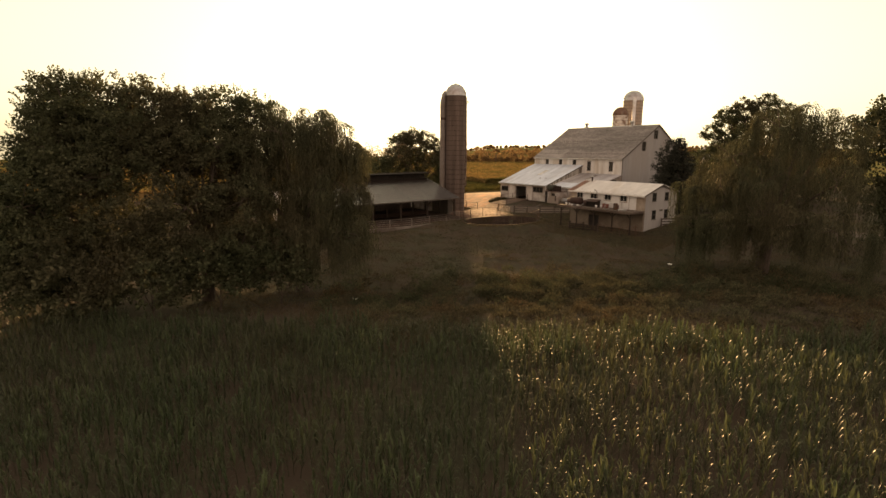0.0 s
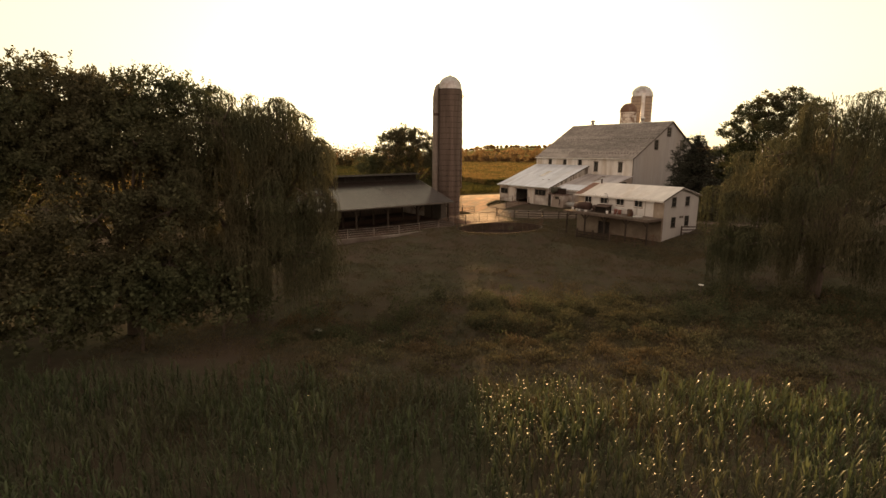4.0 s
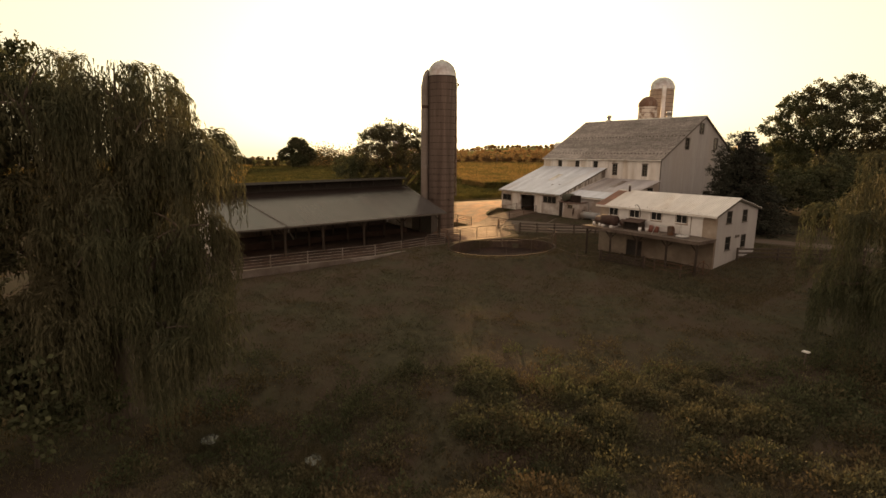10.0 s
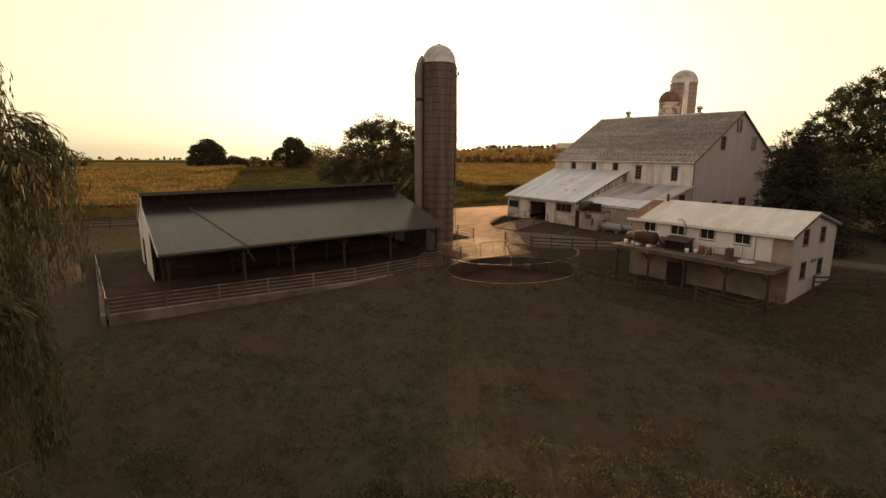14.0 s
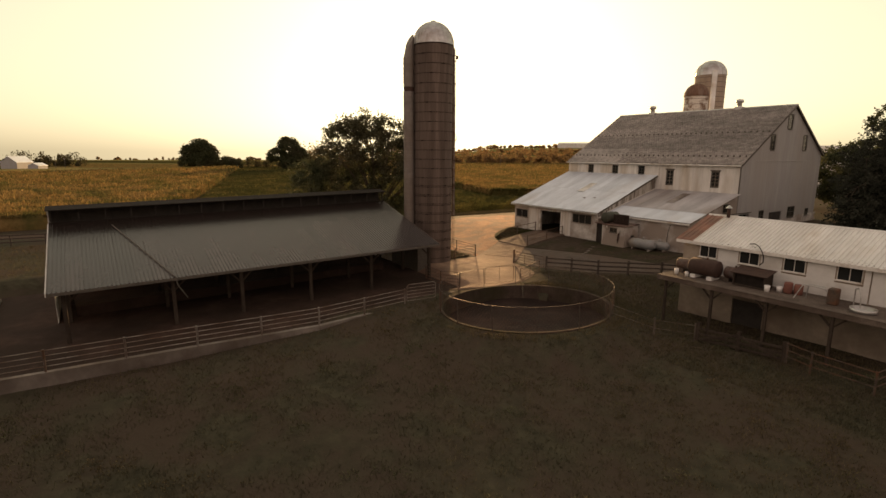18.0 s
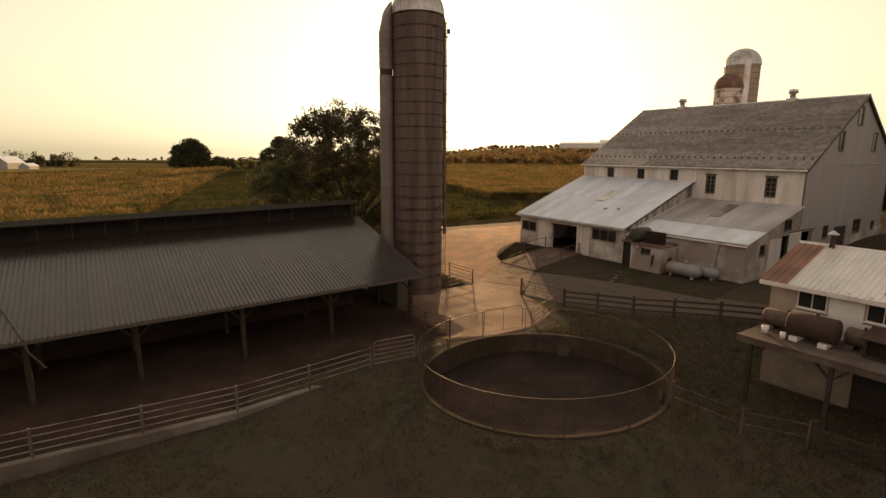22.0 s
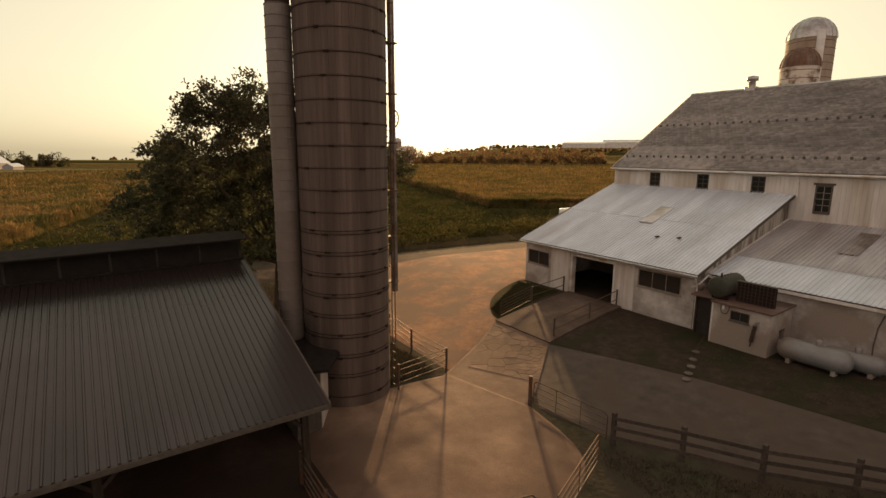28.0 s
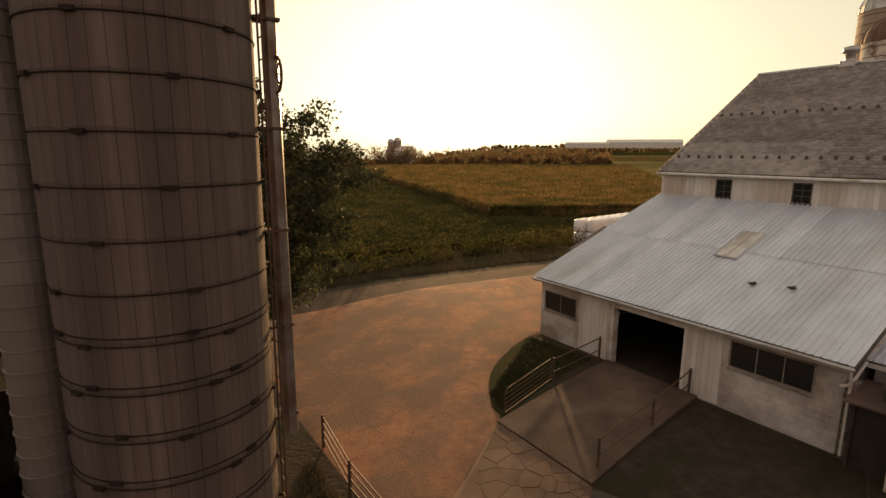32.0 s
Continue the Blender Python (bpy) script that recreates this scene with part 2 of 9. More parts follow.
M_STEEL = mat("dark_steel_tube", (0.060, 0.046, 0.036), (0.12, 0.092, 0.07), 8, 0.65, metal=0.2, bump=0.1, c3=(0.13, 0.062, 0.034), patch=0.4, spec=0.3)
M_WOODP = mat("weathered_post", (0.062, 0.048, 0.036), (0.125, 0.100, 0.078), 7, 0.9, bump=0.5, bump_scale=30, stretch=(1, 1, 0.2), vary=0.15)
M_BOARD = mat("dark_fence_board", (0.038, 0.029, 0.022), (0.080, 0.061, 0.047), 7, 0.85, bump=0.3, vary=0.15)
# grimy boards, darker than weathered_deck for the shadow over the deck
M_DECKB = mat("grimy_shaded_deck_board", (0.080, 0.060, 0.047), (0.150, 0.118, 0.094), 4, 0.9, bump=0.4, vary=0.18, c3=(0.07, 0.05, 0.038), patch=0.4)
M_DECK = mat("weathered_deck", (0.23, 0.20, 0.165), (0.36, 0.32, 0.27), 4, 0.85, bump=0.3, vary=0.15, c3=(0.17, 0.14, 0.11), patch=0.3)
M_CONC = mat("worn_concrete", (0.27, 0.245, 0.215), (0.40, 0.37, 0.33), 2.2, 0.9, bump=0.35, bump_scale=25, c3=(0.20, 0.16, 0.13), patch=0.45, vary=0.10)
M_CONCD = mat("dirty_concrete", (0.15, 0.13, 0.11), (0.25, 0.22, 0.19), 1.2, 0.92, bump=0.4, bump_scale=18, c3=(0.09, 0.07, 0.055), patch=0.5)
M_PIT = mat("slurry_stained_concrete", (0.042, 0.030, 0.024), (0.086, 0.064, 0.051), 1.6, 0.95, bump=0.5, bump_scale=16, c3=(0.040, 0.034, 0.02), patch=0.5, spec=0.1)
M_APRON = mat("worn_tan_concrete", (0.18, 0.115, 0.078), (0.29, 0.195, 0.136), 1.0, 0.92, bump=0.4, bump_scale=30, c3=(0.12, 0.076, 0.053), patch=0.5, vary=0.10, spec=0.25)
M_TANK = mat("dull_tank_paint", (0.20, 0.215, 0.22), (0.28, 0.295, 0.30), 2.0, 0.5, metal=0.2, bump=0.05, c3=(0.22, 0.19, 0.16), patch=0.3)
M_RAIL = mat("weathered_galvanised_pipe", (0.20, 0.175, 0.155), (0.31, 0.275, 0.245), 4, 0.42, metal=0.6, bump=0.05, c3=(0.13, 0.08, 0.055), patch=0.35)
M_DRIVE = mat("packed_gravel", (0.225, 0.098, 0.053), (0.40, 0.187, 0.100), 2.6, 0.92, bump=0.9, bump_scale=28, c3=(0.17, 0.098, 0.066), patch=0.5, spec=0.2)
M_RAMP = mat("dung_stained_concrete", (0.115, 0.080, 0.060), (0.185, 0.135, 0.104), 1.3, 0.93, bump=0.5, bump_scale=24, c3=(0.075, 0.052, 0.040), patch=0.5, spec=0.15)
M_HOOP = mat("blackened_iron_hoop", (0.022, 0.015, 0.012), (0.045, 0.030, 0.023), 6, 0.85, metal=0.2, bump=0.1, spec=0.15)
# weathered wood taken darker; in the shed and under the deck it carries shade
M_POST = mat("dark_post_wood", (0.034, 0.026, 0.020), (0.066, 0.052, 0.041), 7, 0.9, bump=0.5, bump_scale=30, stretch=(1, 1, 0.2), vary=0.12, spec=0.1)
M_PITRAIL = mat("dull_pipe", (0.046, 0.037, 0.031), (0.088, 0.071, 0.060), 5, 0.6, metal=0.2, bump=0.05, c3=(0.07, 0.045, 0.032), patch=0.4)


def hoop_stain(m, base, step):
    """Rust and algae that have run along and below each hoop of the silo."""
    nt, nodes = m.node_tree, m.node_tree.nodes
    bsdf = nodes["Principled BSDF"]
    geo = nodes.new("ShaderNodeNewGeometry")
    xyz = nodes.new("ShaderNodeSeparateXYZ")
    noise = nodes.new("ShaderNodeTexNoise")
    noise.inputs["Scale"].default_value, noise.inputs["Detail"].default_value = 3.5, 4
    shake = nodes.new("ShaderNodeMath")
    shake.operation = "MULTIPLY_ADD"
    shake.inputs[1].default_value = 0.16
    wrap = nodes.new("ShaderNodeMath")
    wrap.operation = "WRAP"
    wrap.inputs[1].default_value, wrap.inputs[2].default_value = base + 0.06, base + 0.06 + step
    band = nodes.new("ShaderNodeMapRange")
    band.interpolation_type = "SMOOTHSTEP"
    band.inputs["From Min"].default_value, band.inputs["From Max"].default_value = base + step - 0.10, base + step + 0.06
    band.inputs["To Max"].default_value = 0.5
    mix = nodes.new("ShaderNodeMixRGB")
    mix.inputs["Color2"].default_value = (0.050, 0.034, 0.027, 1)
    old = bsdf.inputs["Base Color"].links[0].from_socket
    nt.links.new(geo.outputs["Position"], xyz.inputs["Vector"])
    nt.links.new(geo.outputs["Position"], noise.inputs["Vector"])
    nt.links.new(noise.outputs["Fac"], shake.inputs[0])
    nt.links.new(xyz.outputs["Z"], shake.inputs[2])
    nt.links.new(shake.outputs["Value"], wrap.inputs[0])
    nt.links.new(wrap.outputs["Value"], band.inputs["Value"])
    nt.links.new(band.outputs["Result"], mix.inputs["Fac"])
    nt.links.new(old, mix.inputs["Color1"])
    nt.links.new(mix.outputs["Color"], bsdf.inputs["Base Color"])


def upper_darkening(m, start, end):
    """A darker tone that grows unevenly towards the upper ends of the sheets."""
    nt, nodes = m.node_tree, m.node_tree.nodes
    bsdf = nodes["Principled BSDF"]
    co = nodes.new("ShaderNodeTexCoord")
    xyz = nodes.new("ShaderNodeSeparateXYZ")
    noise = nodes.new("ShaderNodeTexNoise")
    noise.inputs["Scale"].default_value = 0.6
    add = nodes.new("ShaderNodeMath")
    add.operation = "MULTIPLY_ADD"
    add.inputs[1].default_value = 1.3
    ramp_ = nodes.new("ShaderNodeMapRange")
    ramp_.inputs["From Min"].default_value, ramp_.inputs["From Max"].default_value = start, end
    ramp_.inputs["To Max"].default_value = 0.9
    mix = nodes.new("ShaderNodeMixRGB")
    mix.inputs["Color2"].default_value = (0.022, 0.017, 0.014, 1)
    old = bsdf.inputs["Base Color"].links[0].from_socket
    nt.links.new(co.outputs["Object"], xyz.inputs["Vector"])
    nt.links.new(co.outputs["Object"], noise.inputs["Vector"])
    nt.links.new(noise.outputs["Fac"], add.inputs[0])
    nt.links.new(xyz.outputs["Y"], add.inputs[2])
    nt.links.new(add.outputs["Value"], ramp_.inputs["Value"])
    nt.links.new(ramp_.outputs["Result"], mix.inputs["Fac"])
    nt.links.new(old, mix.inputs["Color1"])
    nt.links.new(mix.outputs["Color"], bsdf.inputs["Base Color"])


upper_darkening(M_ROOFD, 6.3, 9.2)
M_PIER = mat("grimy_pier_stone", (0.11, 0.085, 0.066), (0.21, 0.17, 0.135), 4, 0.9, bump=0.6, bump_scale=14, c3=(0.32, 0.29, 0.25), patch=0.3, vary=0.2)
M_BROWNROOF = mat("brown_roof_sheet", (0.10, 0.060, 0.046), (0.16, 0.10, 0.078), 3, 0.6, bump=0.05, c3=(0.07, 0.042, 0.033), patch=0.35)
M_FELT = mat("dark_felt_roof", (0.016, 0.013, 0.011), (0.030, 0.025, 0.021), 3, 0.9, bump=0.2, spec=0.1)
M_ASPH = mat("old_asphalt", (0.070, 0.056, 0.046), (0.115, 0.094, 0.078), 1.4, 0.9, bump=0.4, bump_scale=45, c3=(0.095, 0.070, 0.054), patch=0.4, spec=0.12)
M_LANE = mat("dusty_lane", (0.062, 0.046, 0.035), (0.105, 0.080, 0.062), 1.2, 0.95, bump=0.4, bump_scale=40, c3=(0.085, 0.058, 0.042), patch=0.45, spec=0.05)
M_SOIL = mat("bare_soil", (0.036, 0.027, 0.020), (0.068, 0.051, 0.038), 2.5, 0.97, bump=0.8, bump_scale=14, c3=(0.034, 0.033, 0.018), patch=0.35, spec=0.05)
M_MANURE = mat("dark_slurry_crust", (0.030, 0.019, 0.015), (0.060, 0.038, 0.029), 1.2, 0.9, bump=0.8, bump_scale=7, c3=(0.022, 0.015, 0.012), patch=0.5, spec=0.15)
M_MUD = mat("trampled_mud", (0.046, 0.029, 0.022), (0.078, 0.050, 0.039), 1.6, 0.88, bump=0.7, bump_scale=12, c3=(0.036, 0.024, 0.018), patch=0.5, spec=0.08)
M_BALE = mat("white_bale_wrap", (0.72, 0.73, 0.73), (0.82, 0.83, 0.83), 4, 0.35, bump=0.4, bump_scale=10, vary=0.04)
# near-black that stands in for the shade inside openings and rooms
M_SHADE = mat("interior_shade", (0.020, 0.017, 0.014), (0.040, 0.034, 0.028), 2, 0.95, bump=0)
M_STONE = mat("rubble_stone", (0.22, 0.18, 0.14), (0.38, 0.33, 0.27), 4, 0.9, bump=0.6, bump_scale=14, vary=0.2, island=0.15)
M_ORANGE = mat("dark_red_plastic", (0.15, 0.055, 0.040), (0.22, 0.085, 0.060), 4, 0.6, bump=0.05, c3=(0.09, 0.045, 0.035), patch=0.35)
M_PAIL = mat("white_plastic", (0.66, 0.65, 0.62), (0.74, 0.73, 0.70), 5, 0.5, bump=0.02)
M_GREENP = mat("dark_green_paint", (0.030, 0.034, 0.022), (0.052, 0.056, 0.038), 5, 0.75, bump=0.1, c3=(0.055, 0.038, 0.027), patch=0.3)
M_GLASS = glass_mat()
M_WATER = mat("pond_water", (0.012, 0.014, 0.012), (0.018, 0.020, 0.017), 2, 0.06, bump=0.08, bump_scale=5, spec=0.6)

# ---------------------------------------------------------------- mesh helpers
def link_mesh(name, bm, material, smooth=False):
    me = bpy.data.meshes.new(name)
    bm.to_mesh(me)
    bm.free()
    if material:
        me.materials.append(material)
    if smooth:
        me.polygons.foreach_set("use_smooth", [True] * len(me.polygons))
    return new(name, me)


def part(name, bm, material, parent, label="", smooth=False):
    ob = link_mesh(name, bm, material, smooth)
    ob.parent = parent
    if label:
        ob["label"] = label
    return ob


def again(ob, loc=None, m=None, parent=None):
    """A further piece on the same mesh."""
    o = ob.copy()
    scene.collection.objects.link(o)
    if parent is not None:
        o.parent = parent
    if m is not None:
        o.matrix_basis = m
    elif loc is not None:
        o.location = loc
    return o


def thing(name, label, category, m=None, group="", kind=""):
    ob = new(name)
    ob.empty_display_size = 0.3
    if m is not None:
        ob.matrix_world = m
    return tagged(ob, label, category, group, kind)


def box(bm, x0, y0, z0, x1, y1, z1, m=None):
    vs = [bm.verts.new((x, y, z)) for z in (z0, z1) for x, y in ((x0, y0), (x1, y0), (x1, y1), (x0, y1))]
    if m is not None:
        for v in vs:
            v.co = m @ v.co
    for f in ((3, 2, 1, 0), (4, 5, 6, 7), (0, 1, 5, 4), (1, 2, 6, 5), (2, 3, 7, 6), (3, 0, 4, 7)):
        bm.faces.new([vs[i] for i in f])
    return vs


def bbox(x0, y0, z0, x1, y1, z1, bevel=0.0, m=None):
    bm = bmesh.new()
    box(bm, x0, y0, z0, x1, y1, z1, m)
    if bevel:
        bmesh.ops.bevel(bm, geom=bm.edges[:], offset=bevel, segments=1, affect="EDGES")
    return bm


def tube(bm, p, q, r0, r1=None, n=8, caps=True):
    p, q = Vector(p), Vector(q)
    r1 = r0 if r1 is None else r1
    d = (q - p).normalized()
    a = d.orthogonal().normalized()
    b = d.cross(a)
    ring = []
    for c, r in ((p, r0), (q, r1)):
        ring.append([bm.verts.new(c + r * (math.cos(2 * math.pi * i / n) * a + math.sin(2 * math.pi * i / n) * b)) for i in range(n)])
    for i in range(n):
        bm.faces.new((ring[0][i], ring[0][(i + 1) % n], ring[1][(i + 1) % n], ring[1][i]))
    if caps:
        bm.faces.new(ring[0][::-1])
        bm.faces.new(ring[1])


def rod(name, p, q, r, material, parent, n=8, label=""):
    bm = bmesh.new()
    tube(bm, p, q, r, r, n)
    return part(name, bm, material, parent, label, smooth=False)


def pipe(bm, pts, r, n=7):
    for p, q in zip(pts[:-1], pts[1:]):
        tube(bm, p, q, r, r, n)


def prism(bm, pts, d):
    """A flat polygon of 3D points, pushed by the vector d."""
    d = Vector(d)
    a = [bm.verts.new(p) for p in pts]
    b = [bm.verts.new(Vector(p) + d) for p in pts]
    n = len(pts)
    bm.faces.new(a[::-1])
    bm.faces.new(b)
    for i in range(n):
        bm.faces.new((a[i], a[(i + 1) % n], b[(i + 1) % n], b[i]))
    bmesh.ops.recalc_face_normals(bm, faces=bm.faces[:])


def lathe(bm, profile, n=24, centre=(0, 0)):
    rings = []
    for r, z in profile:
        if r < 1e-4:
            rings.append([bm.verts.new((centre[0], centre[1], z))])
        else:
            rings.append([bm.verts.new((centre[0] + r * math.cos(2 * math.pi * i / n), centre[1] + r * math.sin(2 * math.pi * i / n), z)) for i in range(n)])
    for a, b in zip(rings[:-1], rings[1:]):
        for i in range(n):
            j = (i + 1) % n
            if len(a) == 1:
                bm.faces.new((a[0], b[j], b[i]))
            elif len(b) == 1:
                bm.faces.new((a[i], a[j], b[0]))
            else:
                bm.faces.new((a[i], a[j], b[j], b[i]))


def sheet_mesh(name, verts, faces, material, parent=None, smooth=False):
    """A mesh from arrays: vertices (n, 3) and faces (m, 3 or 4)."""
    verts, faces = np.asarray(verts, np.float32), np.asarray(faces, np.int32)
    me = bpy.data.meshes.new(name)
    me.vertices.add(len(verts))
    me.vertices.foreach_set("co", verts.ravel())
    k = faces.shape[1]
    me.loops.add(faces.size)
    me.loops.foreach_set("vertex_index", faces.ravel())
    me.polygons.add(len(faces))
    me.polygons.foreach_set("loop_start", np.arange(0, faces.size, k, dtype=np.int32))
    me.polygons.foreach_set("loop_total", np.full(len(faces), k, np.int32))
    if smooth:
        me.polygons.foreach_set("use_smooth", [True] * len(faces))
    me.update(calc_edges=True)
    me.materials.append(material)
    ob = new(name, me)
    if parent is not None:
        ob.parent = parent
    return ob


def ss(v, a, b):
    t = np.clip((np.asarray(v, float) - a) / (b - a), 0, 1)
    return t * t * (3 - 2 * t)


def bell(v, c, w):
    return np.exp(-((np.asarray(v, float) - c) / w) ** 2)

# ---------------------------------------------------------------- lie of the land
def ripple(x, y, f):
    return np.sin(x * f + 1.3 * np.sin(y * f * 0.7)) * np.cos(y * f * 1.13 + 0.8 * np.sin(x * f * 0.6))


def pen_floor_z(y):
    return -1.15 + (np.asarray(y, float) + 21) * 0.021


def pit_rim_z(x, y):
    """The ground at the slurry pit, which climbs gently to the north-east."""
    return -0.69 + 0.036 * (np.asarray(x, float) - 11.0) + 0.025 * (np.asarray(y, float) + 21.0)


def land(x, y):
    """Height of the ground: the yard falls from the barn to the pasture, a wet hollow, then the corn."""
    x, y = np.asarray(x, float), np.asarray(y, float)
    s, u = 0.819 * x - 0.574 * y, 0.574 * x + 0.819 * y
    z = np.interp(s, (-60, 12, 20, 30, 37, 46, 52, 57, 62, 70, 90, 140), (-0.8, -0.8, -1.0, -1.6, -2.05, -2.65, -2.9, -2.75, -2.4, -2.15, -1.95, -1.7))
    z = z + 0.8 * ss(u, -8, 6) * ss(s, 18, 30) * (1 - ss(s, 58, 72))
    z = z - 0.35 * ss(-u, 22, 34) * ss(s, 14, 28)
    near_barn = ss(x, -40, -22) * (1 - ss(x, 60, 90))
    z = z + 1.12 * ss(y, -14, 1) * near_barn + 1.4 * ss(y, 6, 28) * ss(x, -20, -4) * (1 - ss(x, 60, 90))
    z = z - 1.25 * np.exp(-(((x - 32) / 4.2) ** 2 + ((y + 51) / 3.4) ** 2)) - 0.5 * bell(s, 57.5 + 1.2 * np.sin(u * 0.25), 1.3) * ss(u, -30, -22) * (1 - ss(u, -12, -6))
    z = z - 0.85 * bell(s, 57.3, 1.15) * bell(u, -16.2, 2.9) + 0.22 * bell(s, 59.6, 0.8) * bell(u, -16.5, 3.4)
    rough = 0.05 * ripple(x, y, 0.8) + 0.09 * ripple(x + 7, y - 3, 0.31)
    z = z + rough * ss(s, 20, 34)
    pen = ss(x, -17, -15) * (1 - ss(x, 3.6, 4.4)) * ss(y, -53, -51.4) * (1 - ss(y, -21, -19.5))
    z = z * (1 - pen) + np.minimum(z, pen_floor_z(y) - 0.18) * pen
    z = z - 0.24 * ss(x, 3.6, 4.6) * (1 - ss(x, 6.2, 10.0)) * ss(y, -54, -50) * (1 - ss(y, -34, -29))
    pit = np.hypot(x - 11.02, y + 20.93)
    rim = 1 - ss(pit, 6.1, 9.0)
    z = z * (1 - rim) + pit_rim_z(x, y) * rim
    z = np.where(pit < 5.6, -3.2, z)
    d = np.hypot(x, y)
    side = np.arctan2(0.574 * x + 0.819 * y, -(0.819 * x - 0.574 * y))
    far = ss(d, 320, 1500)
    plain = 1 - ss(side, -0.16, 0.02)
    z = z + far * 29 * ss(side, -0.08, 0.12) * (1 - ss(side, 0.9, 1.4)) * (s < 0) + 6 * ss(d, 500, 1500) * (s >= 0)
    z = z - plain * (s < 0) * (6.3 * ss(d, 330, 560) + 42 * ss(d, 800, 4200))
    return z


def land_at(x, y):
    return float(land(x, y))


def ground_sheet():
    """One sheet to the horizon, fine round the farm and coarser outwards."""
    xs = np.concatenate([-np.geomspace(4200, 90, 46), np.arange(-84, -20, 4.0), np.arange(-20, 88, 0.75), np.geomspace(88.5, 3500, 40)])
    ys = np.concatenate([-np.geomspace(3500, 92, 40), np.arange(-91, -60, 1.5), np.arange(-60, 14, 0.75), np.arange(14, 60, 3.0), np.geomspace(61, 4200, 46)])
    gx, gy = np.meshgrid(xs, ys)
    # the slurry pit is left open
    gz = land(gx, gy)
    verts = np.stack([gx, gy, gz], -1).reshape(-1, 3)
    n, m = len(xs), len(ys)
    i = np.arange((m - 1) * n).reshape(m - 1, n)[:, :-1].ravel()
    faces = np.stack([i, i + 1, i + n + 1, i + n], -1)
    return verts, faces


gv, gf = ground_sheet()
ground = tagged(sheet_mesh("ground", gv, gf, M_GRASS, smooth=True), "rough green pasture with worn and weedy patches", "ground", kind="structure")
# open the slurry pit, and give the farmland beyond the yard its own surface
def finish_ground():
    me = ground.data
    bm = bmesh.new()
    bm.from_mesh(me)
    for v in bm.verts:
        r = math.hypot(v.co.x - 11.02, v.co.y + 20.93)
        if 5.1 < r < 6.1:
            k = 5.72 / r
            v.co.x, v.co.y = 11.02 + (v.co.x - 11.02) * k, -20.93 + (v.co.y + 20.93) * k
            v.co.z = float(pit_rim_z(v.co.x, v.co.y))
    cut = [f for f in bm.faces if math.hypot(f.calc_center_median().x - 11.02, f.calc_center_median().y + 20.93) < 5.55]
    bmesh.ops.delete(bm, geom=cut, context="FACES")
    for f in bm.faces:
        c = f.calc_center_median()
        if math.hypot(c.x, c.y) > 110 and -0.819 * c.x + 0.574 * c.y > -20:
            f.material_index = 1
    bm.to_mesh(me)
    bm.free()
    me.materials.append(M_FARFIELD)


finish_ground()


def resample(pts, n):
    p = np.array(pts, float)
    if len(p) > 3:
        for _ in range(3):      # rounded corners, ends kept
            a, b = p[:-1] * 0.75 + p[1:] * 0.25, p[:-1] * 0.25 + p[1:] * 0.75
            p = np.concatenate([p[:1], np.stack([a, b], 1).reshape(-1, 2), p[-1:]])
    d = np.concatenate([[0], np.cumsum(np.hypot(*np.diff(p, axis=0).T))])
    t = np.linspace(0, d[-1], n)
    return np.stack([np.interp(t, d, p[:, i]) for i in range(2)], -1)


def strip(name, left, right, material, lift, label, category, n=40, across=12, wavy=0.0):
    """A surface laid on the ground between two edge lines."""
    a, b = resample(left, n), resample(right, n)
    k = np.linspace(0, 1, across)[None, :, None]
    g = a[:, None] * (1 - k) + b[:, None] * k
    if wavy:
        g = g + wavy * np.stack([np.sin(g[..., 1] * 2.1 + g[..., 0]), np.cos(g[..., 0] * 1.7 - g[..., 1])], -1) * (np.abs(k - 0.5) > 0.49)
    rim = np.ones(g.shape[:2])
    rim[0] = rim[-1] = rim[:, 0] = rim[:, -1] = -0.6
    z = land(g[..., 0], g[..., 1]) + lift * rim
    v = np.concatenate([g, z[..., None]], -1).reshape(-1, 3)
    i = np.arange((n - 1) * across).reshape(n - 1, across)[:, :-1].ravel()
    f = np.stack([i, i + across, i + across + 1, i + 1], -1)
    return tagged(sheet_mesh(name, v, f, material, smooth=True), label, category, kind="structure")


# dirt yard, far lane, asphalt drive, concrete apron
strip("road", [(-53, -100), (-48.5, -62), (-46, -50), (-38.5, -30), (-30, -10), (-27.2, 2), (-26, 12), (-24, 30), (-20, 60)], [(-48, -100), (-43.5, -62), (-41, -50), (-33.5, -30), (-25.4, -10), (-22.6, 2), (-21.6, 12), (-19.6, 30), (-15.6, 60)], M_LANE, 0.045, "narrow worn asphalt farm lane beside the crops", "lane", n=110)
strip("dirt_yard", [(-27.0, -13), (-25.9, -8), (-24.0, 4), (-23.1, 10), (-21.4, 20)], [(-3.9, -12.9), (-6.2, -9.5), (-7.8, -6.8), (-7.8, -6.8), (-11.0, -4.9), (-13.2, 0.2), (-14.5, 18)], M_DRIVE, 0.06, "packed reddish dirt and gravel yard with tyre marks", "yard", n=50, across=24, wavy=0.15)
strip("asphalt_drive", [(-1.5, -10.2), (-4.1, -6.95), (-4.1, -6.95), (-4.1, -6.95), (2.4, -4.9), (8, -4.0), (14, -2.0), (20, 1.0), (32, 6), (60, 8)], [(0.2, -11.8), (3.9, -11.2), (8, -9.0), (12, -6.0), (16, -3.4), (22, -1.2), (34, 2.6), (60, 4)], M_ASPH, 0.035, "dark patched asphalt drive past the barn", "drive", n=90, across=24)
